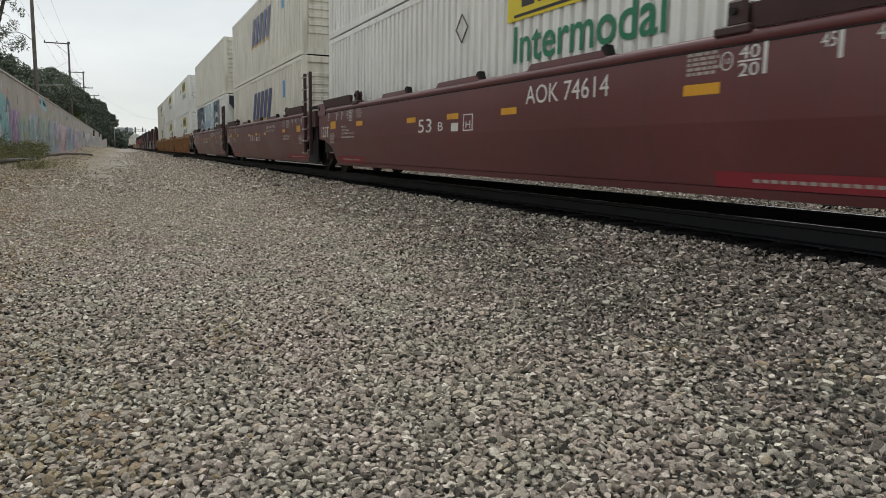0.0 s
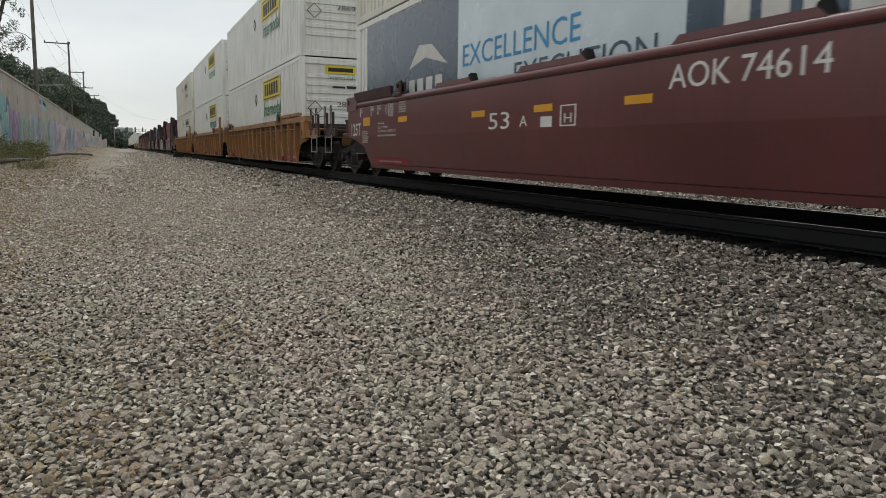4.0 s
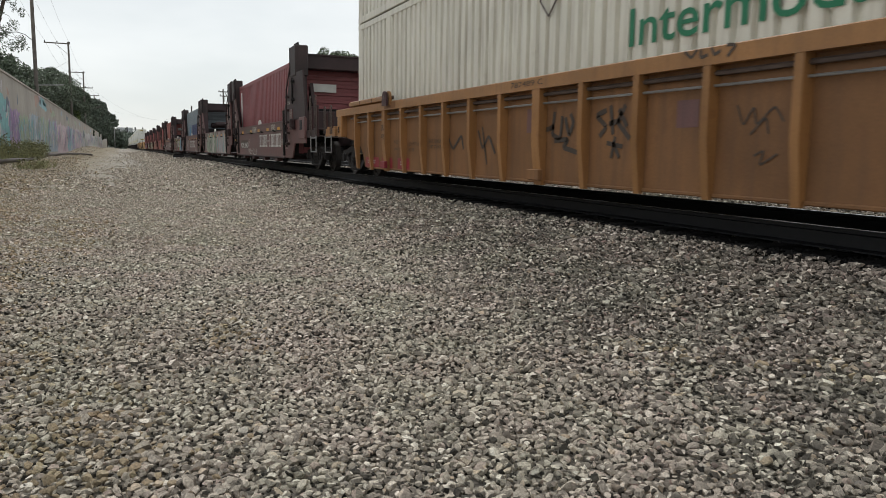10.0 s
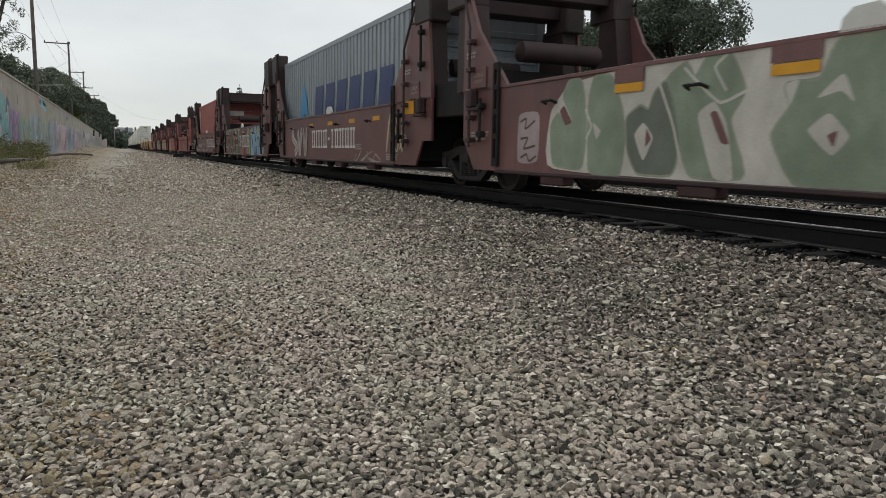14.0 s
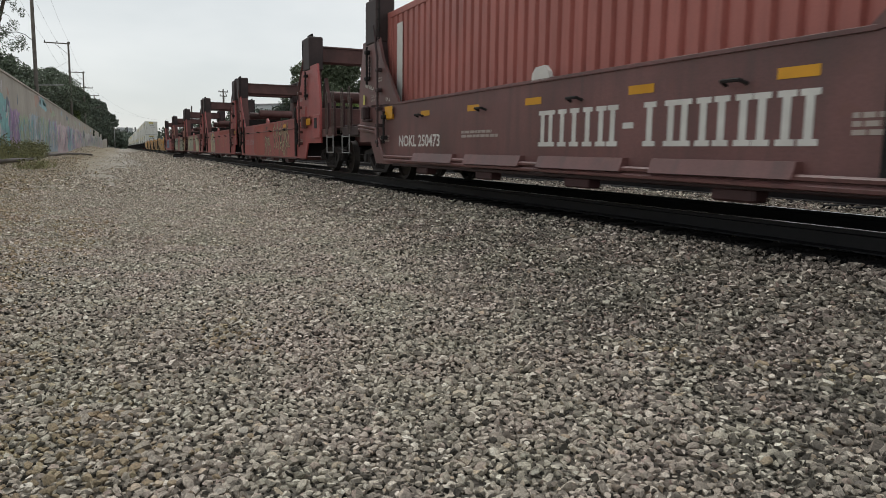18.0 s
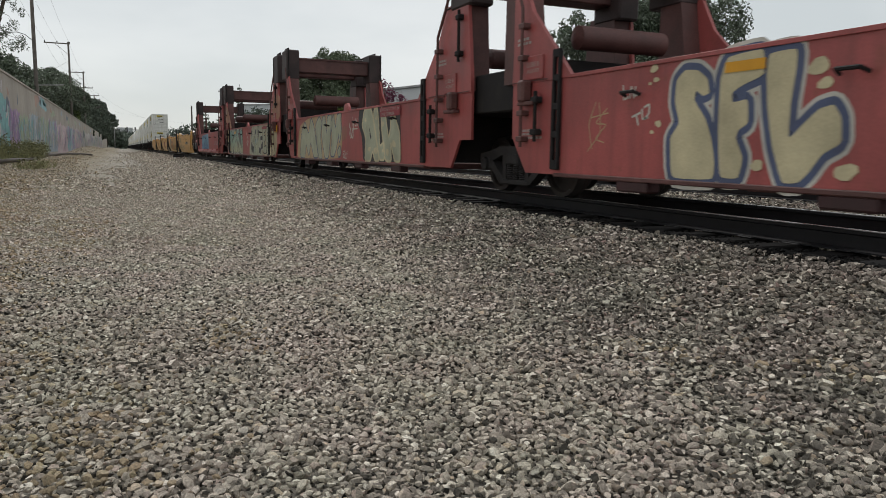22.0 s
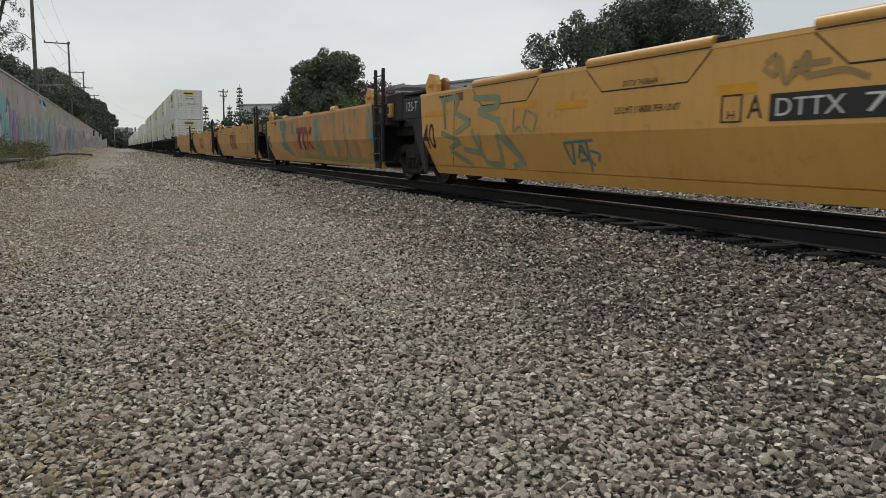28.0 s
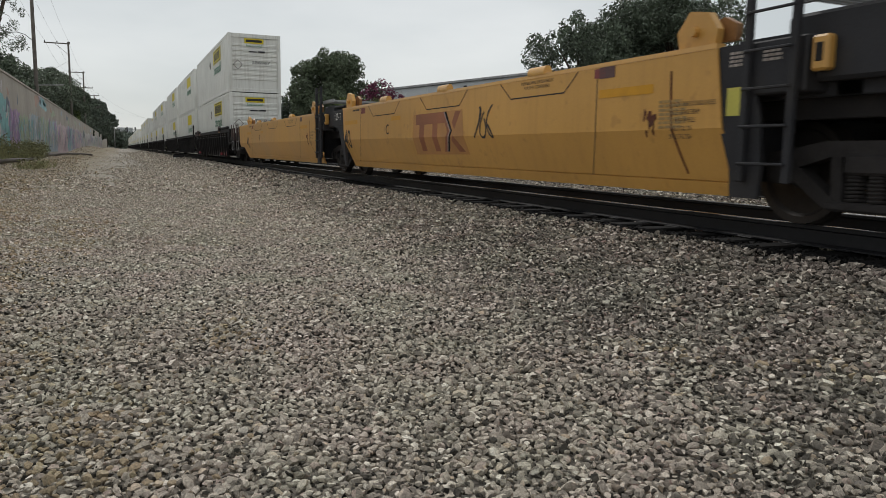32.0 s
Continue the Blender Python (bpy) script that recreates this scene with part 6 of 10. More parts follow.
# the far end of the train: loaded sets, the first in full, the rest built once and copied
def far_unit(L):
    u = thing("well_car", None, None, "dark ribbed double-stack well car, loaded", "well car", "train")
    x = -1.526
    for m in (0, 1):
        g = Geo().box(x, x + 0.14, 0.6, L - 0.6, 1.28, 1.44)
        g.loft([(0.11, 1.15, L - 1.9, x + 0.1), (0.7, 0.6, L - 0.9, x + 0.12), (1.3, 0.6, L - 0.6, x + 0.12)], 0.03)
        for k in range(16):
            g.box(x + 0.01, x + 0.13, 1.2 + 1.0 * k, 1.33 + 1.0 * k, 0.13, 1.29)
        part("side_panel", g.mirrored() if m else g, M["black"], u)
    for y in (0.5, L - 0.9):
        part("end_deck", Geo().box(-1.3, 1.3, y, y + 0.5, 0.5, 1.3, 0.02), M["black"], u)
    ladder(u, 0.3, 0.7, 0.35, 2.1, x + 0.02, M["black"], 5)
    w = Geo()
    for y in (-0.89, 0.89):
        for q in (-1, 1):
            w.lathe([(q * 0.70, 0.46), (q * 0.83, 0.45)], (0, L + y, 0.46 + RAIL_TOP), 16)
    w.box(-1.05, -0.95, L - 1.1, L + 1.1, 0.18, 0.53, 0.03).box(0.95, 1.05, L - 1.1, L + 1.1, 0.18, 0.53, 0.03)
    part("truck_frame", w, M["truck"], u)
    return u


def far_container():
    c = thing("container", None, None, "white corrugated container with a yellow logo panel", "container", "containers on the train")
    H, W, n = 2.89, 1.295, L53
    for q in (-1, 1):
        g = Geo().box(*sorted((q * (W - 0.02), q * (W - 0.06))), 0.1, n - 0.1, 0.1, H - 0.1)
        k = 0.3
        while k < n - 0.3:
            g.box(*sorted((q * W, q * (W - 0.03))), k, k + 0.15, 0.15, H - 0.12)
            k += 0.27
        part("side_wall", g, M["white_box"], c)
    f = Geo()
    for q in (-1, 1):
        for y in (0, n - 0.17):
            f.box(*sorted((q * (W + 0.004), q * (W - 0.16))), y, y + 0.17, 0.0, H, 0.01)
        f.box(*sorted((q * (W + 0.003), q * (W - 0.07))), 0.1, n - 0.1, H - 0.12, H).box(*sorted((q * (W + 0.003), q * (W - 0.07))), 0.1, n - 0.1, 0.02, 0.15)
    part("frame", f, M["white_box"], c)
    part("roof", Geo().box(-W + 0.06, W - 0.06, 0.06, n - 0.06, H - 0.07, H - 0.03), M["white_box"], c)
    e = Geo().box(-W + 0.15, W - 0.15, 0.05, 0.08, 0.05, H - 0.05)
    for q in range(8):
        e.box(-W + 0.2, W - 0.2, 0.02, 0.06, 0.62 + 0.235 * q, 0.72 + 0.235 * q)
    part("end_wall", e, M["white_box"], c)
    part("end_wall", Geo().box(-W + 0.15, W - 0.15, n - 0.08, n - 0.05, 0.05, H - 0.05), M["white_box"], c)
    part("logo_panel", patch(6.4, 3.0, 1.88, 2.62, SX), M["logo_yellow"], c, "yellow logo panel")
    part("lettering", letters("Intermodal", 6.2, 3.05, 1.30, 1.80, SX, fat=0.012), M["green"], c)
    part("logo_panel", end_patch(-0.5, 0.45, 2.46, 2.68, 0.012), M["logo_yellow"], c)
    return c


s = 352.7
near_far = orange_unit(18.4, rnd, first=True, dark=M["black"])
tagged(near_far, "dark grey ribbed double-stack well car, loaded")
put(near_far, s, 0.0)
white_stack(s + 1.0, rnd)
s += 18.4
far, far_box = far_unit(18.4), far_container()
spot = 0
for k in range(1, 27):
    u = far if k == 1 else copy_thing(far, Matrix())
    put(u, s, 0.0)
    for lvl in (0, 1):
        if k in (5, 9, 10, 16) and lvl == 1:
            continue
        c = far_box if spot == 0 else copy_thing(far_box, Matrix())
        spot += 1
        put(c, s + 1.1, FLOOR + lvl * 2.905)
    s += 18.4 + (4.2 if k % 3 == 2 else 0)




# ---- graffiti and marks on the bulkhead cars ----
def spray(name, col):
    return mat(name, col, 0.6, var=0.22, scale=2.2, grime=0.2, dirt=(0.10, 0.06, 0.05), bump=0)


M["g_white"] = spray("chalky_white_spray_paint", (0.50, 0.48, 0.43))
M["g_cream"] = spray("cream_spray_paint", (0.50, 0.44, 0.28))
M["g_pale_green"] = spray("pale_green_spray_paint", (0.27, 0.29, 0.215))
M["g_sage"] = spray("sage_green_spray_paint", (0.22, 0.27, 0.20))
M["g_pink"] = spray("pale_pink_spray_paint", (0.36, 0.29, 0.29))
M["g_lilac"] = spray("pale_lilac_spray_paint", (0.33, 0.32, 0.36))
M["g_mint"] = spray("mint_spray_paint", (0.24, 0.36, 0.35))
M["g_teal"] = spray("teal_spray_paint", (0.05, 0.20, 0.23))
M["g_blue"] = spray("light_blue_spray_paint", (0.20, 0.36, 0.46))
M["g_royal"] = spray("royal_blue_spray_paint", (0.035, 0.065, 0.22))
M["g_green"] = spray("green_spray_paint", (0.038, 0.145, 0.065))
M["g_lime"] = spray("lime_spray_paint", (0.36, 0.42, 0.07))
M["g_wine"] = spray("wine_red_spray_paint", (0.12, 0.018, 0.032))
M["g_black"] = spray("black_spray_paint", (0.035, 0.035, 0.038))
M["g_olive"] = spray("olive_spray_paint", (0.20, 0.20, 0.11))
M["g_tan"] = spray("tan_spray_paint", (0.42, 0.30, 0.17))
M["g_stone"] = spray("pale_grey_green_spray_paint", (0.36, 0.37, 0.27))
M["g_sage_dark"] = spray("dark_sage_spray_paint", (0.13, 0.15, 0.12))
M["g_apricot"] = spray("faded_apricot_spray_paint", (0.46, 0.235, 0.085))
M["g_fern"] = spray("faded_fern_spray_paint", (0.27, 0.245, 0.10))
M["g_haze"] = spray("faded_turquoise_spray_paint", (0.12, 0.235, 0.23))
M["g_ochre"] = spray("faded_ochre_reflector", (0.34, 0.17, 0.04))
M["g_rusty"] = spray("tan_overspray_on_red", (0.31, 0.15, 0.095))
M["g_tanpale"] = spray("pale_buff_spray_paint", (0.40, 0.33, 0.215))
M["g_slatey"] = spray("smoky_grey_spray_paint", (0.085, 0.085, 0.08))
M["red_light"] = mat("repainted_pale_red", (0.33, 0.085, 0.068), 0.6, var=0.18, scale=1.0, dirt=(0.14, 0.05, 0.04), streak=0.4, spec=0.3)
M["g_navy"] = spray("dusty_navy_spray_paint", (0.075, 0.095, 0.17))
M["g_dusk"] = spray("smoky_olive_spray_paint", (0.085, 0.06, 0.045))
M["g_peach_dim"] = spray("buffed_out_red_paint", (0.29, 0.13, 0.10))
M["g_black_worn"] = spray("worn_black_marker", (0.06, 0.045, 0.035))
M["g_aqua"] = spray("faded_aqua_spray_paint", (0.20, 0.25, 0.16))
M["g_khaki"] = spray("faded_khaki_marker", (0.30, 0.20, 0.08))
CAR = -1.526                       # plane of a car's near side
SHEET = CAR + 0.02                 # plane of a bulkhead car's sheet


def bubble(u, body, cells, z0, z1, x, layers, rng, wrap=None):
    """Fat sprayed letters. cells: (left, right) of each letter; layers: (fat, grow, paint, depth) from the back forward."""
    jit = [(rng.uniform(-0.05, 0.05), rng.uniform(-0.04, 0.04), rng.uniform(-0.05, 0.05)) for _ in body]
    for fat, grow, paint, depth in layers:
        for ch, (a, b), (j0, j1, js) in zip(body, cells, jit):
            g = Geo()
            w, h = abs(a - b) * grow, (z1 - z0) * grow
            vs, fs = glyphs(ch, fat)
            lo, hi = vs.min(0), vs.max(0)
            uu = (vs - lo) / (hi - lo)
            g.add([(x - depth, a + w - (abs(a - b) + 2 * w) * p + js * (q - 0.5), min(max(z0 - h + (z1 - z0 + 2 * h) * q + j0 * (p - 0.5), 0.20), 1.40)) for p, q in uu], fs)
            part("graffiti_letter", wrap(g) if wrap else g, M[paint], u)


def stroke(u, pts, w, paint, lift, closed=False, wrap=None):
    """A sprayed line on the plane x."""
    q = flow(pts, closed)
    g = ribbon(q + q[:2] if closed else q, w, x - lift)
    part("graffiti_stroke", wrap(g) if wrap else g, M[paint], u)


def area(u, pts, paint, lift, halo=(), wrap=None):
    """A sprayed shape on the plane x, over outlines of (paint, width, lift)."""
    q = flow(pts, True)
    for ink, w, h in halo:
        part("graffiti_outline", ribbon(q + q[:2], w, x - h), M[ink], u)
    g = shape(q, x - lift)
    part("graffiti", wrap(g) if wrap else g, M[paint], u)


def squiggle(rng, y, z, w, h, n=26):
    """A letter-like stroke: a looping line inside a box."""
    a, b, c = rng.uniform(0.7, 1.6), rng.uniform(1.0, 2.4), rng.uniform(0, 6.28)
    return [(y - w * (0.5 + 0.45 * math.sin(a * 6.28 * k / n + c) * (1 - 0.3 * k / n)) , z + h * (0.5 + 0.48 * math.cos(b * 3.14 * k / n + c * 0.3))) for k in range(n + 1)]


def wild(u, yl, yr, z0, z1, x, n, fill, outline, rng, width=0.16, wrap=None, edge=0.05):
    """A row of fat interlocking strokes with an outline: paint with no word in it."""
    lines = []
    for k in range(n):
        y = yl + (yr - yl) * k / n
        w = abs(yr - yl) / n * 1.12
        kind = rng.randrange(4)
        t = [q / 16 for q in range(17)]
        if kind == 0:
            pts = [(y - w * (0.5 + 0.42 * math.cos(3.6 * q + 0.6)), z0 + (z1 - z0) * (0.92 - 0.84 * q)) for q in t]
        elif kind == 1:
            pts = [(y - w * (0.08 + 0.84 * q), z0 + (z1 - z0) * (0.10 + 0.80 * math.sin(3.14 * q))) for q in t]
        elif kind == 2:
            pts = [(y - w * (0.5 + 0.40 * math.sin(6.0 * q)), z0 + (z1 - z0) * (0.08 + 0.84 * q)) for q in t]
        else:
            pts = [(y - w * (0.15 + 0.7 * q), z0 + (z1 - z0) * (0.5 + 0.40 * math.cos(6.5 * q))) for q in t]
        lines.append([(a, min(max(b, z0 + width / 2), z1 - width / 2)) for a, b in pts])
    for paint, w, depth in ((outline, width + 2 * edge, 0.008), (fill, width, 0.012)):
        for k, pts in enumerate(lines):
            g = ribbon(pts, w, x - depth - 0.0004 * k)
            part("graffiti_stroke", wrap(g) if wrap else g, M[paint], u)


def tag_line(u, yl, yr, z0, z1, x, n, paint, rng, w=0.025, wrap=None):
    """A quick sprayed tag: thin looping strokes."""
    g = Geo()
    for k in range(n):
        y = yl + (yr - yl) * k / n
        ribbon(squiggle(rng, y, z0, abs(yr - yl) / n * 1.3, z1 - z0), w, x - 0.002 * (k % 2) - 0.001, g)
    part("graffiti", wrap(g) if wrap else g, M[paint], u)


def slab_mark(u, yl, yr, z0, z1, x, paint, skip=(), thick=0.085):
    """A long product mark as a row of plain footed stems, with a short dash among them."""
    wide = (0.62, 0.86, 0.30, 0.70, 0.36, 0.56, 0.62, 0.74, 0.66, 0.72)
    gap = 0.22
    s = (yr - yl) / (sum(wide) + gap * 9)
    h, y = z1 - z0, yl
    for k, w in enumerate(wide):
        a, b = y, y + s * w
        if k == 4:
            part("logo_mark", patch(a, b, z0 + h * 0.42, z0 + h * 0.56, x), M[paint], u)
        elif k not in skip:
            g = Geo()
            n = 1 if w < 0.6 else 2
            for q in range(n):
                c = a + (b - a) * (0.5 if n == 1 else 0.2 + 0.6 * q)
                patch(c + thick / 2, c - thick / 2, z0 + h * 0.12, z1 - h * 0.12, x, g)
                patch(c + thick * 1.1, c - thick * 1.1, z0, z0 + h * 0.12, x, g)
                patch(c + thick * 1.1, c - thick * 1.1, z1 - h * 0.12, z1, x, g)
            part("logo_mark", g, M[paint], u)
        y += s * (w + gap)


gr = random.Random(21)
u, L = TWINS[0]
x = SHEET - 0.004
slab_mark(u, L - 7.5, L - 11.5, 0.56, 1.0, x, "white")
part("stencil", letters("NOKL 250473", L - 2.80, L - 4.75, 0.52, 0.74, x, fat=0.02), M["white"], u, "white reporting mark")
for o in (3.3, 5.45, 7.27, 9.17, 11.16):
    part("reflector", patch(L - o + 0.23, L - o - 0.23, 1.12, 1.22, x), M["amber"], u)
part("graffiti", letters("KRAVE", 8.44, 7.46, 1.10, 1.33, x - 0.004, fat=0.02, slant=0.15), M["g_white"], u, "white sprayed tag")
part("graffiti", letters("REAS", 4.45, 3.65, 1.10, 1.33, x - 0.004, fat=0.02, slant=-0.1), M["g_white"], u, "white sprayed tag")
part("graffiti", letters("ALOHA", 10.2, 9.1, 1.15, 1.32, x - 0.002, fat=0.015), M["g_sage_dark"], u, "faded green sprayed tag")
part("graffiti", letters("Wlach O  19", 9.47, 7.44, 0.27, 0.50, x - 0.004, slant=0.3), M["g_white"], u, "thin chalk signature")
part("graffiti_stroke", ribbon([(8.26, 0.255), (7.55, 0.275)], 0.02, x - 0.004), M["g_white"], u)
ring = ribbon([(9.28 + 0.17 * math.cos(w), 0.73 + 0.13 * math.sin(w)) for w in np.linspace(0, 6.2832, 25)], 0.012, x)
part("stencil", letters("C", 9.31, 9.25, 0.63, 0.69, x, g=text_bars(9.4, 9.15, 0.80, 2, 0.03, x, gr, ring)), M["faint"], u, "round clearance stencil")
part("number_ground", patch(11.68, 9.62, 0.49, 0.84, x + 0.002), M["g_dusk"], u, "dull brown paint behind the number")
print_block(u, L - 11.6, L - 12.2, 0.80, 4, 0.03, x, gr)
part("stencil", letters("SIDE BRG SET-UP HGT 5 1/16", L - 11.9, L - 12.6, 0.50, 0.545, x), M["white"], u)

u, L = TWINS[1]
for y in (9.63, 7.57, 5.75, 4.05, 2.5):
    part("reflector_ground", patch(y + 0.24, y - 0.24, 1.22, 1.36, x - 0.018), M["brown"], u)
    part("reflector", patch(y + 0.23, y - 0.23, 1.12, 1.21, x - 0.018), M["amber"], u)

for k, line in enumerate(("SIDE BRG SET-UP HGT 5 1/16", "SIDE BRG SET-UP HGT 5 7/8")):
    part("stencil", letters(line, 2.86, 1.98, 0.43 - 0.07 * k, 0.475 - 0.07 * k, x - 0.02), M["faint"], u)

u, L = TWINS[2]
slab_mark(u, 8.8, 4.75, 0.53, 1.0, x, "white")
wild(u, 11.4, 9.3, 0.3, 1.1, x, 3, "g_pink", "g_white", gr, 0.12)
tag_line(u, 2.6, 1.7, 0.45, 1.20, x, 4, "g_cream", gr, 0.04)
tag_line(u, 4.8, 3.0, 0.24, 0.46, x, 4, "g_white", gr, 0.018)
part("reflector", patch(1.5, 1.06, 1.15, 1.40, CAR + 0.0), M["amber"], u)
for y in (8.9, 6.9, 5.0, 3.24):
    part("reflector", patch(y + 0.23, y - 0.23, 1.10, 1.19, x), M["amber"], u)
print_block(u, 4.7, 4.2, 0.62, 3, 0.03, x, gr)
print_block(u, 2.6, 1.9, 0.42, 3, 0.03, x, gr)

u, L = TWINS[3]
slab_mark(u, 8.9, 4.9, 0.55, 1.06, x, "white", skip=(0,))
part("graffiti", shape([(8.2, 0.24), (8.4, 1.3), (7.7, 1.35), (7.55, 0.9), (7.3, 0.24)], x - 0.004), M["g_green"], u, "green sprayed ground")
part("graffiti", shape([(12.9, 0.3), (12.8, 1.25), (9.0, 1.35), (8.3, 1.34), (8.3, 0.25)], x - 0.003), M["g_green"], u, "green sprayed ground")
for k in range(26):
    part("graffiti", blob(gr.uniform(7.4, 12.8), gr.uniform(0.4, 1.25), 0.09, 0.07, x - 0.006, gr, n=10), M["g_lime"], u)
area(u, [(11.62, 0.26), (11.56, 1.27), (11.34, 1.30), (11.19, 0.86), (11.04, 1.31), (10.82, 1.31), (10.75, 0.26), (10.96, 0.26), (11.0, 0.82), (11.18, 0.42), (11.36, 0.82), (11.42, 0.26)], "g_wine", 0.0135, (("g_white", 0.11, 0.0095),))
bubble(u, "2UCH", [(13.0, 11.72), (10.66, 9.98), (9.93, 9.22), (9.15, 7.95)], 0.28, 1.30, x, ((0.085, 0.06, "g_white", 0.010), (0.045, 0.02, "g_wine", 0.014)), gr)
for body, a, b, c0, c1 in (("REM", 7.86, 7.48, 1.25, 1.36), ("CULT", 7.90, 7.44, 1.12, 1.23), ("ETS", 7.80, 7.46, 0.84, 1.06), ("PSM", 5.32, 4.98, 1.20, 1.34), ("2019", 5.38, 5.0, 1.06, 1.18), ("ROSE", 5.60, 5.16, 0.28, 0.50), ("19.", 7.36, 7.17, 0.27, 0.45)):
    part("graffiti", letters(body, a, b, c0, c1, x - 0.022, fat=0.015, slant=0.1), M["g_white"], u, "white sprayed tag")
part("number_ground", patch(6.57, 5.83, 1.22, 1.33, x - 0.002), M["g_slatey"], u, "grey number plate")
part("stencil", letters("NOKL 250473", 6.53, 5.90, 1.25, 1.30, x - 0.006), M["white"], u)
part("side_plate", Geo().box(x - 0.03, x + 0.01, 6.38, 7.12, 0.20, 0.50, 0.01), M["red"], u, "bolted red steel plate")
for y in (4.35, 3.0, 6.4):
    part("reflector", patch(y + 0.23, y - 0.23, 1.14, 1.23, x - 0.022), M["amber"], u)

u, L = TWINS[4]
slab_mark(u, 6.85, 2.8, 0.56, 1.0, x, "white")
part("stencil", letters("NOKL 250473", 12.0, 10.05, 0.56, 0.77, x, fat=0.02), M["white"], u, "white reporting mark")
for y in (12.5, 10.7, 8.8, 7.04, 4.9, 3.0):
    part("reflector", patch(y + 0.2, y - 0.2, 1.09, 1.18, x), M["amber"], u)
print_block(u, 9.2, 7.9, 0.80, 2, 0.04, x, gr)
print_block(u, 2.5, 1.7, 0.80, 3, 0.04, x, gr)
part("reflector", patch(L - 1.71, L - 2.15, 1.11, 1.34, CAR - 0.022), M["amber"], u, "large amber reflector panel")

# red cars
u, L = REDS[0]
part("stencil", letters("CSXT 620188", 11.9, 9.9, 0.65, 0.85, x), M["g_pink"], u, "faded white reporting mark")
part("reflector", patch(4.05, 3.6, 1.17, 1.27, x - 0.018), M["amber"], u)
u, L = REDS[1]
part("reflector", patch(9.86, 9.42, 1.19, 1.28, x - 0.014), M["amber"], u)
part("graffiti", shape([(7.45, 0.62), (7.45, 1.0), (7.05, 1.0), (7.05, 0.62)], x), M["g_olive"], u)
u, L = REDS[2]
part("notice", patch(4.5, 3.3, 1.15, 1.34, x - 0.018), M["signal_red"], u)
part("stencil", letters("LOAD 45' CONT. IN", 4.46, 3.35, 1.26, 1.32, x - 0.022), M["faint"], u)
part("stencil", letters("THIS CORNER", 4.40, 3.62, 1.17, 1.23, x - 0.022), M["faint"], u)
tag_line(u, 6.75, 6.4, 0.75, 1.1, x, 3, "g_white", gr)
tag_line(u, 7.3, 6.95, 0.28, 0.4, x, 3, "g_white", gr, 0.02)
u, L = REDS[3]
part("notice", patch(3.6, 2.6, 1.20, 1.30, x - 0.016), M["signal_red"], u)
part("reflector", patch(1.0, 0.5, 1.05, 1.28, CAR - 0.024), M["amber"], u, "amber reflector panel")
part("reflector", patch(10.9, 10.4, 1.14, 1.26, x - 0.016), M["amber"], u)
u, L = REDS[4]
part("graffiti", shape([(11.3, 0.4), (11.2, 1.25), (9.0, 1.32), (7.4, 1.36), (7.3, 0.4)], x), M["g_blue"], u, "light blue sprayed panel")
tag_line(u, 11.1, 7.6, 0.45, 1.25, x - 0.004, 9, "g_royal", gr, 0.05)
part("stencil", letters("CSXT 620188", 4.7, 2.5, 0.67, 0.86, x), M["g_pink"], u, "faded white reporting mark")

# yellow cars
d = CAR - 0.005


M["purple_worn"] = mat("worn_purple_logo_paint", (0.31, 0.12, 0.06), 0.6, var=0.2, bump=0)


M["mark_ground"] = mat("stained_ground_of_an_old_mark", (0.47, 0.235, 0.085), 0.6, var=0.12, scale=2.0, grime=0.15, dirt=(0.30, 0.15, 0.045), bump=0)
M["tape_worn"] = mat("worn_olive_reflector_tape", (0.44, 0.30, 0.018), 0.5, var=0.2, scale=4, grime=0.3, dirt=(0.3, 0.16, 0.03), bump=0)


def long_mark(u, y, ink="purple", ground=False):
    """A faded two-tone mark in plain shapes: a long slab on two stems, then a dark chevron beside two slanted bars."""
    o = y - 8.18
    if ground:
        part("logo_ground", on_yellow(shape([(8.30 + o, 1.12), (6.24 + o, 1.13), (6.15 + o, 0.44), (8.38 + o, 0.42)], d + 0.002)), M["mark_ground"], u, "stained ground of an old mark")
    for pts in ([(8.18, 1.12), (6.95, 1.12), (6.82, 0.94), (8.18, 0.935)], [(8.01, 0.935), (7.78, 0.937), (7.83, 0.48), (8.05, 0.48)], [(7.42, 0.937), (7.20, 0.938), (7.24, 0.48), (7.45, 0.48)],
                [(6.91, 0.939), (6.82, 0.938), (6.72, 0.80), (6.97, 0.48), (7.08, 0.48), (6.80, 0.80)],
                [(6.50, 1.11), (6.30, 1.11), (6.53, 0.83), (6.62, 0.94)], [(6.59, 0.74), (6.68, 0.66), (6.50, 0.48), (6.27, 0.48)]):
        part("logo_mark", on_yellow(shape([(a + o, b) for a, b in pts], d)), M[ink], u, "faded purple logo slab")
    if ground:
        part("logo_mark", on_yellow(shape([(6.95 + o, 1.12), (6.92 + o, 1.12), (6.67 + o, 0.81), (6.945 + o, 0.48), (6.975 + o, 0.48), (6.70 + o, 0.81)], d - 0.003)), M["g_pink"], u, "pale edge of a chevron")
        part("logo_mark", on_yellow(shape([(6.92 + o, 1.12), (6.84 + o, 1.12), (6.61 + o, 0.81), (6.87 + o, 0.48), (6.94 + o, 0.48), (6.665 + o, 0.81)], d - 0.003)), M["black"], u, "dark chevron")


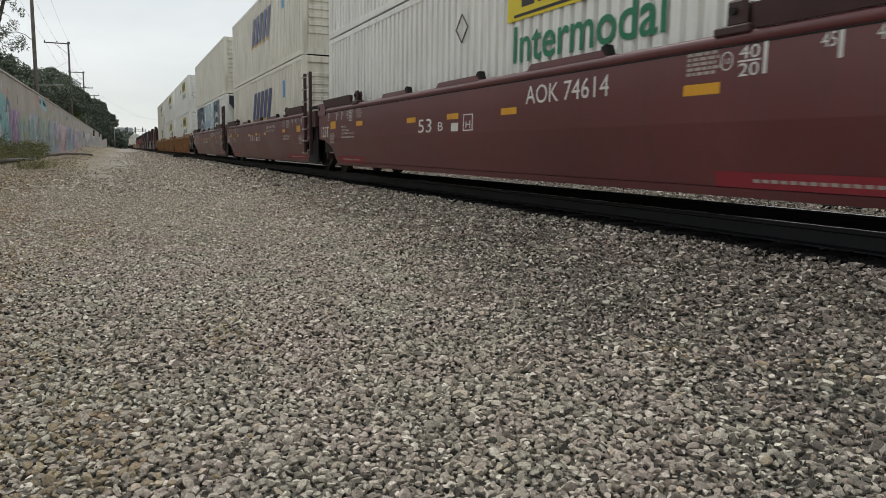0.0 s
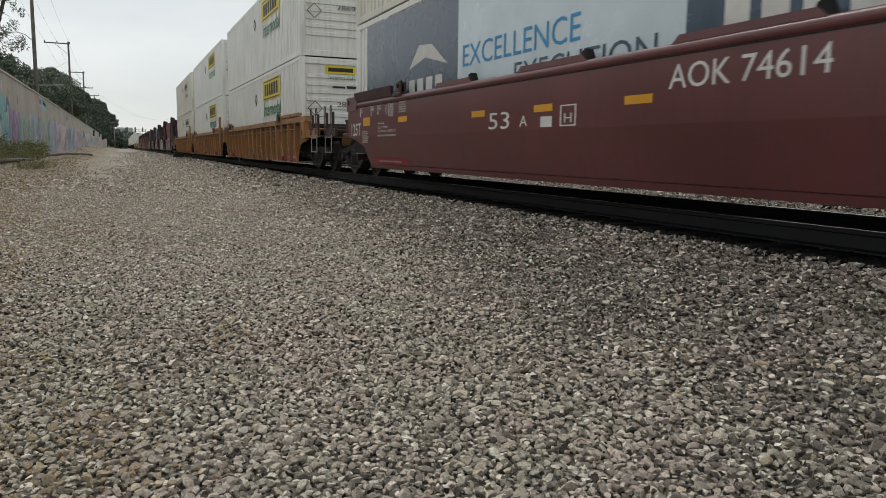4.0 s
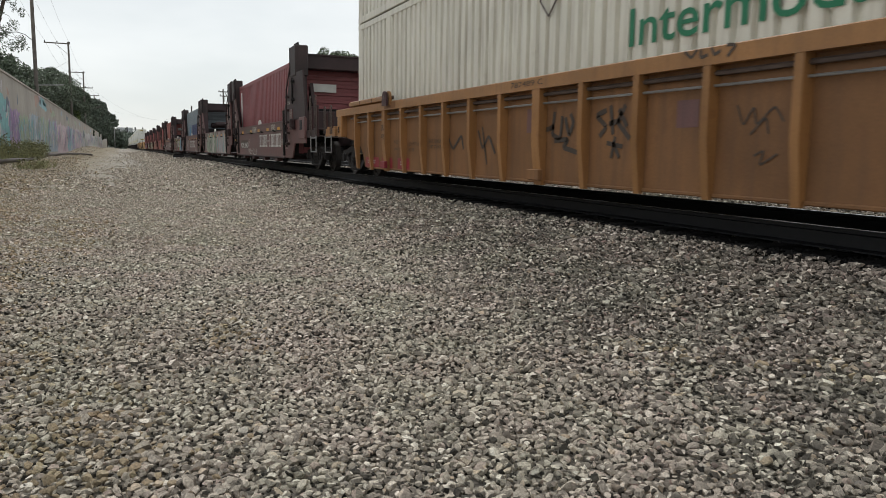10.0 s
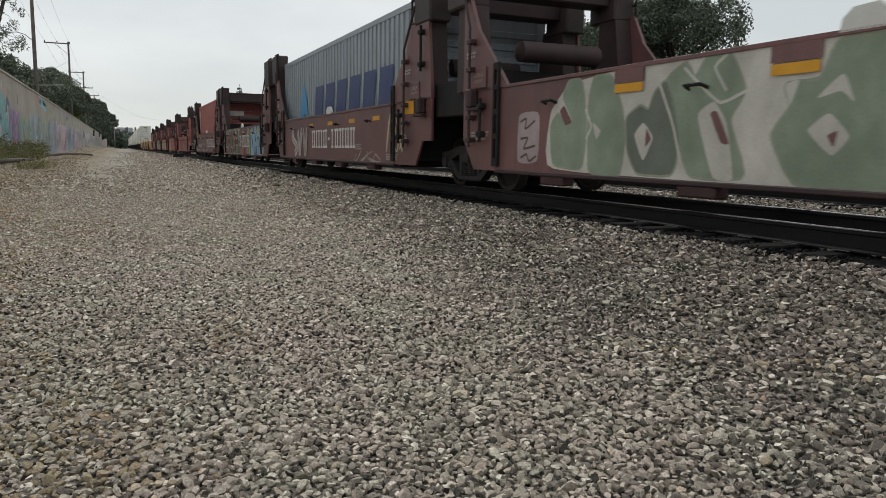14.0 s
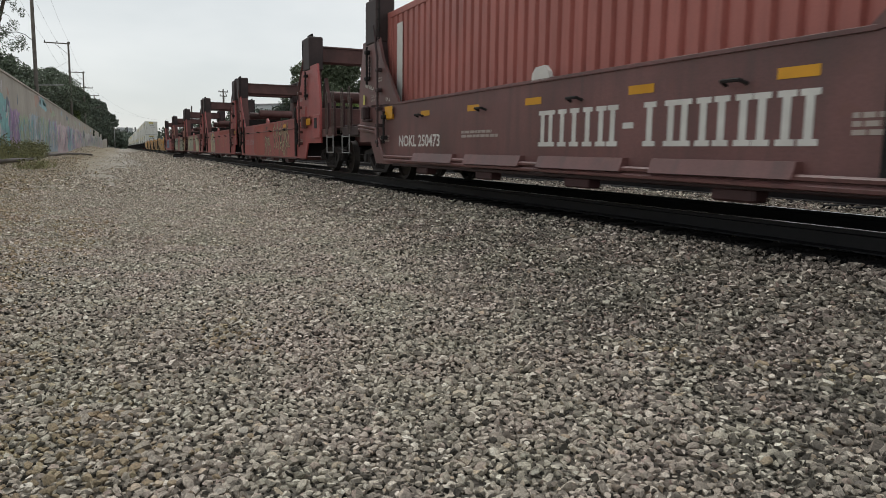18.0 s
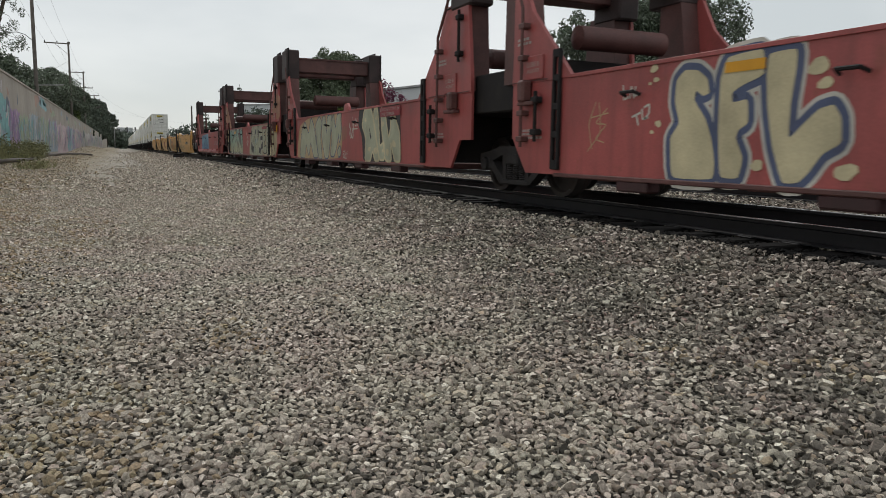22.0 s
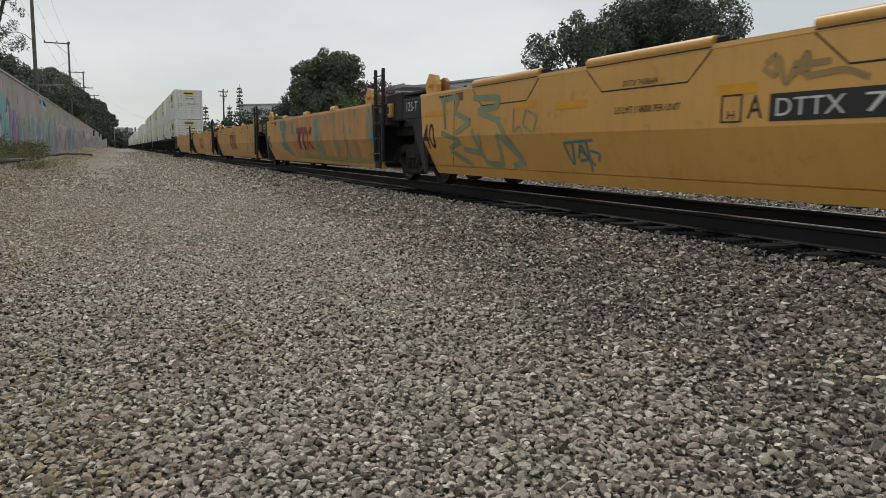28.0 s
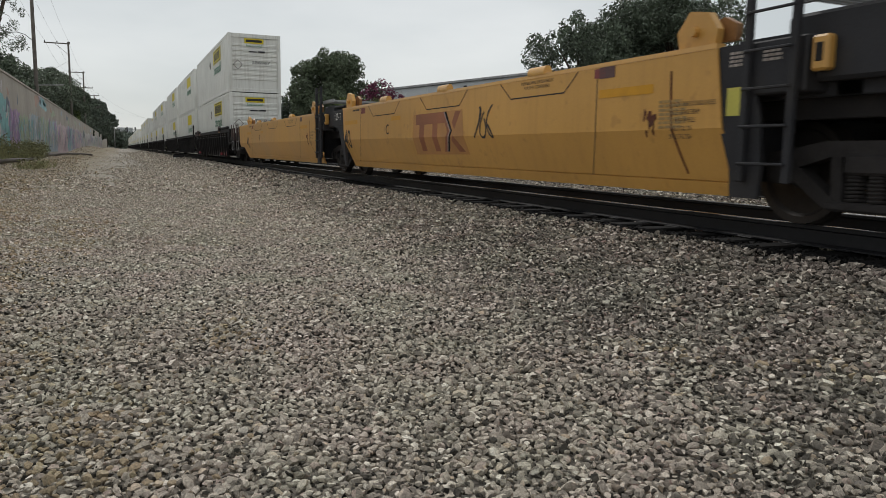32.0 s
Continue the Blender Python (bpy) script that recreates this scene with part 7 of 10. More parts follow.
u, L = YELLOWS[0]
part("logo_panel", patch(5.55, 3.45, 0.76, 0.98, d), M["blackink"], u, "black number panel")
part("stencil", letters("743864", 4.70, 3.55, 0.80, 0.94, d - 0.004), M["white"], u, "white car number")
part("stencil", letters("DTTX", 5.48, 4.86, 0.80, 0.94, d - 0.004), M["white"], u, "white reporting mark")
part("stencil", letters("A", 5.78, 5.62, 0.79, 0.98, d), M["blackink"], u)
box = Geo()
for a, b, c0, c1 in ((6.08, 5.84, 0.76, 0.775), (6.08, 5.84, 0.985, 1.0), (6.08, 6.06, 0.775, 0.985), (5.86, 5.84, 0.775, 0.985)):
    patch(a, b, c0, c1, d, box)
part("stencil", box, M["blackink"], u)
part("stencil", letters("H", 6.0, 5.92, 0.79, 0.86, d), M["blackink"], u)
part("stencil", letters("LD.LMT 118000 PER UNIT", 7.6, 6.6, 0.90, 0.97, d), M["blackink"], u)
for a, b in ((8.78, 8.13), (6.15, 5.69)):
    part("reflector", patch(a, b, 1.0, 1.09, d), M["amber"], u, "orange reflector tape")
print_block(u, 1.2, 0.75, 1.30, 7, 0.03, d, gr, "g_ink")
u, L = YELLOWS[1]
d0, d = d, d - 0.022
long_mark(u, 8.23)
d = d0
part("stencil", letters("E", 10.28, 10.12, 0.80, 1.0, d - 0.016), M["blackink"], u)
u, L = YELLOWS[2]
long_mark(u, 8.18, ground=True)
for a, b, q in ((8.72, 8.22, 1.015), (6.29, 5.86, 1.0)):
    part("reflector", patch(a, b, q, q + 0.108, d - 0.005), M["tape_worn"], u, "worn olive reflector tape")
part("stencil", letters("DTTX 743864D", 7.37, 6.78, 1.205, 1.275, d, fat=0.006), M["blackink"], u)
u, L = YELLOWS[3]
long_mark(u, 8.34, "purple_worn", True)
tag_line(u, 6.0, 5.4, 0.68, 1.15, d, 3, "g_black", gr, 0.03, on_yellow)
print_block(u, 1.85, 1.45, 1.0, 7, 0.026, d, gr, "g_khaki")
part("notice", patch(2.95, 2.75, 1.30, 1.40, d), M["purple"], u)


# ---- beside the track ----
def leaf_cloud(rng, clumps, per, size, squash=1.0):
    """Leaves as small folded blades gathered in clumps (centre, radius), one mesh."""
    V, F = [], []
    k = 0
    for (cx, cy, cz), r in clumps:
        n = max(8, int(per * r * r))
        q = rng.normal(size=(n, 3))
        q /= np.linalg.norm(q, axis=1)[:, None]
        q *= (r * rng.uniform(0.45, 1.08, n) ** 0.6)[:, None]
        q[:, 2] *= squash
        c = q + np.array((cx, cy, cz))
        a = rng.normal(size=(n, 3))
        a /= np.linalg.norm(a, axis=1)[:, None]
        b = np.cross(a, rng.normal(size=(n, 3)))
        b /= np.linalg.norm(b, axis=1)[:, None] + 1e-9
        s = size * rng.uniform(0.6, 1.4, n)[:, None]
        V.append(np.stack([c - a * s, c + b * s * 0.45, c + a * s, c - b * s * 0.45], 1).reshape(-1, 3))
        F.append(np.arange(n * 4).reshape(n, 4) + k)
        k += n * 4
    g = Geo()
    g.v = [tuple(q) for q in np.concatenate(V).tolist()]
    g.f = [tuple(q) for q in np.concatenate(F).tolist()]
    return g


def tree(name, label, x, y, base, height, spread, paint, rng, per=260, size=0.16, lean=0.0, lobes=26, low=0.45):
    t = thing(name, None, None, label, "tree", "trees")
    t.location = (x, y, base)
    g = Geo()
    top = height * 0.62
    g.tube([(0, 0, -0.4), (0.1 * spread * 0.3, 0, top * 0.5), (lean * 0.5, 0.1, top)], 0.035 * height * 0.7, 8, 0.012 * height)
    clumps = []
    for k in range(lobes):
        a = rng.uniform(0, 2 * np.pi)
        h = rng.uniform(low, 0.95)
        w = spread * np.sin(np.pi * min(1.0, (h - low + 0.12) / (1.12 - low))) ** 0.6 * rng.uniform(0.35, 0.95)
        c = (lean * h + w * math.cos(a), w * math.sin(a), height * h)
        r = spread * rng.uniform(0.15, 0.32)
        clumps.append((c, r))
        for _ in range(4):
            d = rng.normal(size=3)
            d /= np.linalg.norm(d)
            clumps.append((tuple(np.array(c) + d * r * 1.05), r * rng.uniform(0.25, 0.45)))
        if k % 2 == 0:
            g.tube([(lean * 0.3, 0, top * rng.uniform(0.5, 0.95)), (c[0] * 0.5, c[1] * 0.5, c[2] * 0.85), c], 0.012 * height, 6, 0.003 * height)
    part("trunk", g, M["bark"], t)
    tagged(part("crown", leaf_cloud(rng, clumps, per, size), M[paint], t), kind="stuff")
    return t


def bush(name, label, spots, paint, rng, per=260, size=0.14):
    x0, y0 = spots[0][0][0], spots[0][0][1]
    b = thing(name, None, None, label, "bush", "bushes")
    b.location = (x0, y0, 0)
    cl = []
    for (x, y, z), r in spots:
        cl.append(((x - x0, y - y0, z), r))
        for _ in range(3):
            d = rng.normal(size=3)
            d /= np.linalg.norm(d)
            cl.append(((x - x0 + d[0] * r * 0.8, y - y0 + d[1] * r * 0.8, z + d[2] * r * 0.8), r * 0.45))
    g = Geo()
    for (x, y, z), r in spots[:6]:
        g.tube([(x - x0, y - y0, -1.2), (x - x0 + 0.2, y - y0, z * 0.5), (x - x0, y - y0, z)], 0.12, 6, 0.04)
    part("stem", g, M["bark"], b)
    tagged(part("foliage", leaf_cloud(rng, cl, per, size), M[paint], b), kind="stuff")
    return b


PX_STRUT = -7.1
M["leaf_pale"] = mat("sunlit_green_leaves", (0.105, 0.132, 0.078), 0.65, var=0.3, scale=0.5, each="island", spread=0.4, bump=0)
tr = np.random.default_rng(5)
# beyond the train
tree("tree", "large dark green broadleaf tree behind the train", 35.6, 41.2, -0.9, 12.2, 6.9, "leaf", tr, 460, 0.11, lobes=54, low=0.32)
tree("tree", "dark green broadleaf tree beside a larger one", 28.0, 41.6, -0.9, 10.0, 4.0, "leaf", tr, 460, 0.11, lobes=34, low=0.36)
tree("tree", "rounded green tree before a pale warehouse", 25.0, 92, -0.9, 12.9, 6.2, "leaf_pale", tr, 260, 0.17, lobes=54, low=0.38)
tree("tree", "low green tree beside a rounded taller one", 20.0, 94, -0.9, 8.2, 3.0, "leaf_far", tr, 200, 0.2, lobes=16, low=0.4)
bush("bougainvillea", "dark magenta flowering bougainvillea over a fence", [((27.5, 86, 6.2), 1.5), ((29.3, 86, 7.4), 1.7), ((31.2, 86, 6.4), 1.4), ((29.0, 86, 4.2), 2.2)], "bloom", tr, 220, 0.16)
bush("hedge", "green hedge behind the railway", [((16 + 1.7 * k + tr.uniform(-0.6, 0.6), 112 - 1.2 * k, 3.0 + tr.uniform(0, 1.6)), 1.9) for k in range(10)], "leaf_far", tr, 120, 0.22)
bush("hedge", "bright green shrubs behind the railway", [((24 + 1.1 * k, 84, 5.0 + tr.uniform(-0.5, 0.8)), 1.3) for k in range(6)], "leaf_bright", tr, 160, 0.16)
bush("hedge", "low dark shrubs along the far side of the line", [((12 + 2.2 * k, 165 - 2 * k, 2.6 + tr.uniform(0, 1.6)), 2.2) for k in range(10)], "leaf_far", tr, 80, 0.28)


def conifer(x, y, base, height, rng):
    t = thing("conifer", None, None, "slender dark conifer with tiers of branches", "tree", "trees")
    t.location = (x, y, base)
    part("trunk", Geo().tube([(0, 0, 0), (0, 0, height)], 0.16, 6, 0.03), M["bark"], t)
    cl = []
    n = int(height / 0.75)
    for k in range(n):
        z = height * (0.15 + 0.83 * k / n)
        w = 1.15 * (1 - k / n) ** 0.8 + 0.15
        for a in range(5):
            q = a * 1.257 + k * 0.7
            cl.append(((w * 0.75 * math.cos(q), w * 0.75 * math.sin(q), z + rng.uniform(-0.15, 0.15)), 0.33))
    tagged(part("crown", leaf_cloud(rng, cl, 130, 0.16, 0.55), M["leaf"], t), kind="stuff")


conifer(15.3, 150, -1, 9.9, tr)
conifer(19.8, 150, -1, 10.0, tr)
conifer(21.8, 150, -1, 14.0, tr)

# trees behind the wall: a dense ragged belt, lower and airier beside the lamp pole
for k, (x, y, h, w) in enumerate(((-12.5, 70, 8.6, 3.0), (-10.6, 80, 10.0, 2.8), (-11.0, 91, 10.4, 2.8), (-10.4, 101, 10.8, 2.6), (-10.4, 112, 11.6, 2.8), (-9.6, 124, 12.6, 3.0), (-10.4, 136, 14.0, 3.2),
                                  (-9.6, 150, 13.6, 3.2), (-9.8, 166, 13.6, 3.4), (-9.4, 184, 14.6, 3.6), (-9.2, 206, 15.6, 3.8), (-9.6, 232, 16.4, 4.0), (-9.0, 262, 17.0, 4.2),
                                  (-9.0, 300, 19.0, 4.8), (-8.8, 350, 21.0, 5.4), (-8.6, 410, 23.0, 6.0), (-8.6, 480, 25.0, 6.8), (-8.6, 560, 27.0, 7.5))):
    thin = 114 < y < 130
    tree("tree", "thin ragged tree rising behind the concrete wall" if thin else "dense dark green tree rising behind the concrete wall", x, y, -0.9, h, w,
         "leaf" if y < 210 else "leaf_far", tr, 260 if thin else 420 if y < 200 else 200, 0.13 if y < 120 else 0.16 if y < 200 else 0.30, lobes=18 if thin else 30, low=0.25)
bush("hedge", "dense dark green hedge behind the concrete wall", [((-10.2 + tr.uniform(-0.8, 0.8), 72 + 6.2 * k, (4.6, 5.2, 5.9, 6.2, 6.3, 6.6, 7.0, 7.6, 8.2, 8.8, 9.4, 10.0, 10.4, 10.8, 11.2, 11.6)[k] + tr.uniform(-0.5, 0.3)), 2.3 + 0.06 * k) for k in range(16)], "leaf", tr, 230, 0.17)
bush("shrub", "yellow-green shrub topping the wall", [((-7.4, 150, 6.2), 1.0), ((-7.6, 152, 5.2), 1.0)], "leaf_bright", tr, 160, 0.2)
# an overhanging crown near the eye, mostly out of view
gum = thing("tree", None, None, "tall gum tree with a thin hanging crown over the wall", "tree", "trees")
gum.location = (-7.4, 40.0, -0.9)
gum_wood = Geo().tube([(0, 0, -0.3), (0.5, 0, 3.0), (1.6, 0, 5.4), (2.45, 0, 7.0), (2.75, 0, 8.0), (2.6, 0.3, 11.0)], 0.16, 8, 0.05)
gum_leaves = []
for k in range(64):
    q = (tr.uniform(1.7, 3.5), tr.uniform(-0.5, 0.5), tr.uniform(5.9, 9.5))
    gum_leaves.append((q, tr.uniform(0.10, 0.24)))
    if k % 3 == 0:
        gum_wood.tube([(2.6, 0, min(q[2] + 0.5, 8.2)), ((2.6 + q[0]) / 2, q[1] / 2, q[2] + 0.4), q], 0.014, 5, 0.004)
part("trunk", gum_wood, M["bark"], gum)
tagged(part("crown", leaf_cloud(tr, gum_leaves, 1500, 0.05, 1.5), M["leaf"], gum), kind="stuff")
# a pale strut between the poles
thing("strut", Geo().tube([(PX_STRUT, 82, 6.3), (-4.9, 82, 6.42)], 0.05, 6), M["steel"], "pale steel strut fixed to the timber pole", "strut")

# far treeline and haze of foliage at the end of the line
far_cl = []
for k in range(90):
    x = tr.uniform(-70, 10) if k < 45 else tr.uniform(14, 190)
    far_cl.append(((x, tr.uniform(560, 640), tr.uniform(1, 7)), tr.uniform(5, 9)))
wood = thing("far_trees", None, None, "hazy line of distant trees at the end of the track", "trees", kind="stuff")
part("foliage", leaf_cloud(tr, far_cl, 6, 1.1), M["leaf_far"], wood)


# ---- poles and wires ----
def utility_pole(x, y, top, arms, label):
    p = thing("utility_pole", None, None, label, "utility pole", "utility poles")
    p.location = (x, y, -0.9)
    h = top + 0.9
    part("pole", Geo().tube([(0, 0, -0.3), (0, 0, h)], 0.21, 10, 0.14), M["wood"], p)
    for z, a, b in arms:
        arm = part("crossarm", Geo().box(a, b, -0.07, 0.07, z + 0.9 - 0.09, z + 0.9 + 0.09, 0.015), M["wood"], p)
        part("brace", Geo().tube([(0, 0.05, z - 0.9), (a * 0.55 if abs(a) > abs(b) else b * 0.55, 0.05, z + 0.82)], 0.03, 5), M["rod"], p)
        for q in (a + 0.12, (a + b) / 2, b - 0.12):
            part("insulator", Geo().tube([(q, 0, z + 0.97), (q, 0, z + 1.10), (q, 0, z + 1.22)], 0.06, 7, 0.09), M["blackink"], arm)
    return p


PX = -7.3
lamp_pole = utility_pole(PX + 0.05, 82, 19.0, (), "tall weathered timber pole with a street lamp arm")
part("lamp_arm", Geo().tube([(0, 0, 11.3), (-0.7, 0, 11.9), (-1.4, 0, 12.1), (-2.0, 0, 12.0)], 0.04, 6), M["steel"], lamp_pole)
part("lamp_head", Geo().box(-2.5, -1.9, -0.12, 0.12, 11.9, 12.08, 0.03), M["steel"], lamp_pole)
P2 = utility_pole(PX, 139, 17.6, ((17.3, -3.6, 0.3),), "timber power pole with one long crossarm")
P3 = utility_pole(PX, 192, 17.6, ((17.4, -3.2, 0.3), (14.0, -1.3, 1.9)), "timber power pole with two crossarms")
P4 = utility_pole(PX, 268, 17.2, ((17.0, -1.5, 1.5), (13.2, -1.4, 1.4)), "timber power pole with two crossarms")
P5 = utility_pole(PX, 330, 17.0, ((16.6, -1.5, 1.5),), "distant timber power pole")
P6 = utility_pole(PX + 0.5, 640, 17.0, ((16.6, -1.5, 1.5),), "distant timber power pole")
P7 = utility_pole(18.7, 150, 11.9, ((11.4, -0.9, 0.9), (10.6, -0.7, 0.7)), "timber pole behind the railway")
P8 = utility_pole(13.6, 160, 9.0, (), "thin pole behind the railway")


def wire(a, b, sag, label="dark overhead power cable"):
    a, b = Vector(a), Vector(b)
    pts = [a.lerp(b, k / 12) - Vector((0, 0, sag * 4 * (k / 12) * (1 - k / 12))) for k in range(13)]
    thing("overhead_wire", Geo().tube(pts, 0.011, 4), M["wire"], label, "cable", "overhead wires")


for q in (-3.4, -1.7, 0.1):
    wire((PX + q, 70, 21.0), (PX + q, 139, 17.6), 0.9)
    wire((PX + q, 139, 17.6), (PX + q, 192, 17.6), 0.9)
    wire((PX + q * 0.8, 192, 17.6), (PX + q * 0.5, 268, 17.2), 1.0)
wire((PX, 139, 14.6), (PX - 2.2, 96, 8.0), 0.3, "slack dark cable running down into the trees")
wire((PX, 192, 15.0), (18.7, 330, 12.2), 3.0, "thin cable crossing the line")
wire((PX, 330, 16.0), (60, 400, 14.0), 3.0, "thin cable crossing the line")

# signal bridge over the line
sb = thing("signal_bridge", None, None, "grey steel signal bridge across the railway", "signal bridge")
sb.location = (0, 345, 0)
for q in (-2.2, 10.2):
    part("bridge_leg", Geo().box(q - 0.15, q + 0.15, -0.15, 0.15, -0.9, 8.2, 0.02), M["steel"], sb)
for z in (7.2, 8.0):
    part("bridge_chord", Geo().box(-2.4, 10.4, -0.08, 0.08, z - 0.07, z + 0.07), M["steel"], sb)
for k in range(13):
    part("bridge_strut", Geo().tube([(-2.2 + k, 0, 7.2), (-1.2 + k, 0, 8.0)], 0.04, 5), M["steel"], sb)
for q in (2.8, 6.0, 9.0):
    part("signal_head", Geo().box(q - 0.25, q + 0.25, -0.35, -0.1, 7.0, 9.0, 0.05), M["blackink"], sb)

# pale warehouses beyond the trees
def warehouse(label, a, b, deep, top):
    h = thing("warehouse", None, None, label, "warehouse")
    a, b = Vector((*a, 0)), Vector((*b, 0))
    d = (b - a).normalized()
    h.location = a
    h.rotation_euler = (0, 0, math.atan2(d.y, d.x))
    n = (b - a).length
    part("wall", Geo().box(0, n, 0, deep, -1.2, top, 0.02), M["warehouse"], h)
    part("roof", Geo().box(-0.3, n + 0.3, -0.3, deep + 0.3, top, top + 0.35, 0.05), M["steel"], h)
    for k in range(int(n / 6)):
        part("panel_joint", Geo().box(6 * k + 5.9, 6 * k + 6.0, -0.03, 0.0, -1.0, top - 0.05), M["warehouse"], h)
    part("wall_light", Geo().box(n * 0.55, n * 0.55 + 0.5, -0.3, 0.0, top - 0.9, top - 0.5, 0.05), M["blackink"], h)


warehouse("long pale grey flat-roofed warehouse behind trees", (39.0, 122), (50.0, 74), 40, 10.3)
warehouse("distant pale warehouse beyond the hedge", (29.5, 205), (44.0, 188), 30, 12.0)
warehouse("far pale building at the end of the line", (-1.5, 620), (9.0, 620), 20, 15.0)

# low equipment box on the shoulder
eb = thing("trackside_box", None, None, "low dark equipment box on pale feet beside the rail", "equipment box")
eb.location = (4.45, 66, float(ground_z(4.45, 66)))
part("case", Geo().box(-0.42, 0.42, -0.3, 0.3, 0.10, 0.30, 0.03), M["grey_end"], eb)
part("lid", Geo().prism([(-0.44, 0.30), (0.44, 0.30), (0.30, 0.40), (-0.30, 0.40)], "y", -0.32, 0.32), M["black"], eb)
for q in (-0.36, 0.26):
    part("foot", Geo().box(q, q + 0.12, -0.3, 0.3, -0.05, 0.10, 0.01), M["white"], eb)

# old pipe lying along the foot of the wall
pp = [(-5.3, 30), (-5.2, 39.6), (-5.0, 44), (-5.15, 49), (-5.2, 54), (-5.5, 62), (-5.75, 70), (-5.5, 77), (-5.0, 82), (-3.9, 86), (-2.9, 88)]
thing("old_pipe", Geo().tube([(x, y, float(ground_z(x, y)) + 0.10 + 0.04 * math.sin(y)) for x, y in pp], 0.11, 8), M["hose"], "dark rusty pipe lying on the soil by the wall", "pipe")

# weeds at the foot of the wall
for k in range(15):
    x, y = (-5.9 + tr.uniform(-0.15, 0.35), 40 + 2.4 * k + tr.uniform(-0.8, 0.8)) if k < 12 else (-3.6 + 0.3 * (k - 13), 37.5 + 0.8 * (k - 13))
    h = tr.uniform(0.8, 1.5) if k < 12 else tr.uniform(0.4, 0.7)
    z = float(ground_z(x, y))
    w = thing("weed_clump", None, None, "dry green weed clump at the foot of the wall", "weeds", "weeds")
    w.location = (x, y, z)
    g = Geo()
    for j in range(60):
        a, b, q = tr.uniform(0, 6.28), tr.uniform(0.1, 0.5), tr.uniform(0.5, 1.0) * h
        cx, cy = tr.uniform(-0.5, 0.5), tr.uniform(-0.9, 0.9)
        g.add([(cx, cy, 0), (cx + 0.02, cy + 0.02, 0), (cx + b * math.cos(a), cy + b * math.sin(a), q)], [(0, 1, 2)])
    tagged(part("stalk_tuft", g, M["weed"], w), kind="stuff")
    tagged(part("leaf_tuft", leaf_cloud(tr, [((tr.uniform(-0.4, 0.4), tr.uniform(-0.8, 0.8), h * 0.55), h * 0.45) for _ in range(4)], 400, 0.06), M["weed"], w), kind="stuff")

# sprayed paint along the wall: one worn piece after another below a bare band, in blotches and letter stems
WX = 0.35 + 0.006
wr = random.Random(9)
M["w_teal"] = spray("wall_teal_paint", (0.17, 0.37, 0.38))
M["w_mauve"] = spray("wall_mauve_paint", (0.31, 0.20, 0.36))
M["w_moss"] = spray("wall_grey_green_paint", (0.28, 0.33, 0.23))
M["w_slate"] = spray("wall_blue_grey_paint", (0.27, 0.33, 0.39))
M["w_rose"] = spray("wall_dusty_rose_paint", (0.47, 0.36, 0.39))
M["w_ash"] = spray("wall_pale_grey_paint", (0.44, 0.42, 0.41))
M["w_ink"] = spray("wall_dark_paint", (0.10, 0.12, 0.16))
M["w_brick"] = spray("wall_faded_brick_paint", (0.36, 0.22, 0.17))
M["g_aqua2"] = spray("washed_aqua_spray_paint", (0.24, 0.42, 0.46))
WALL_PIECES = ((44, 53, 0.3, 3.5, ("w_teal", "w_slate", "w_teal", "w_ash", "w_ink")), (53, 58.3, 0.5, 2.75, ("w_mauve", "w_mauve", "w_rose", "w_slate", "w_ink")),
               (58, 64.5, 0.3, 2.6, ("w_moss", "w_ash", "w_moss", "w_teal", "w_slate")), (64, 72, 0.3, 2.8, ("w_slate", "w_ash", "w_teal", "w_moss", "g_white")),
               (71, 81, 0.2, 2.9, ("w_moss", "w_teal", "w_ash", "w_slate", "w_slate")), (80, 91, 0.2, 3.1, ("w_slate", "w_moss", "w_mauve", "w_ash", "w_ash")),
               (91, 108, 0.0, 2.95, ("w_rose", "w_ash", "w_rose", "g_lilac", "w_mauve")), (108, 124, 0.0, 3.0, ("w_slate", "w_teal", "w_ash", "w_ink", "w_mauve")),
               (124, 146, 0.1, 3.1, ("w_rose", "w_mauve", "w_slate", "w_ash", "w_ash")), (146, 172, 0.5, 3.2, ("w_ash", "w_slate", "w_moss", "w_rose", "w_ink")),
               (172, 205, 0.6, 3.3, ("w_ash", "w_rose", "w_slate", "w_ash", "w_mauve")), (205, 250, 0.3, 3.4, ("w_ash", "w_slate", "w_ash", "w_moss", "w_ink")),
               (250, 310, 0.3, 3.6, ("w_ash", "w_rose", "w_slate", "w_ash", "w_moss")))
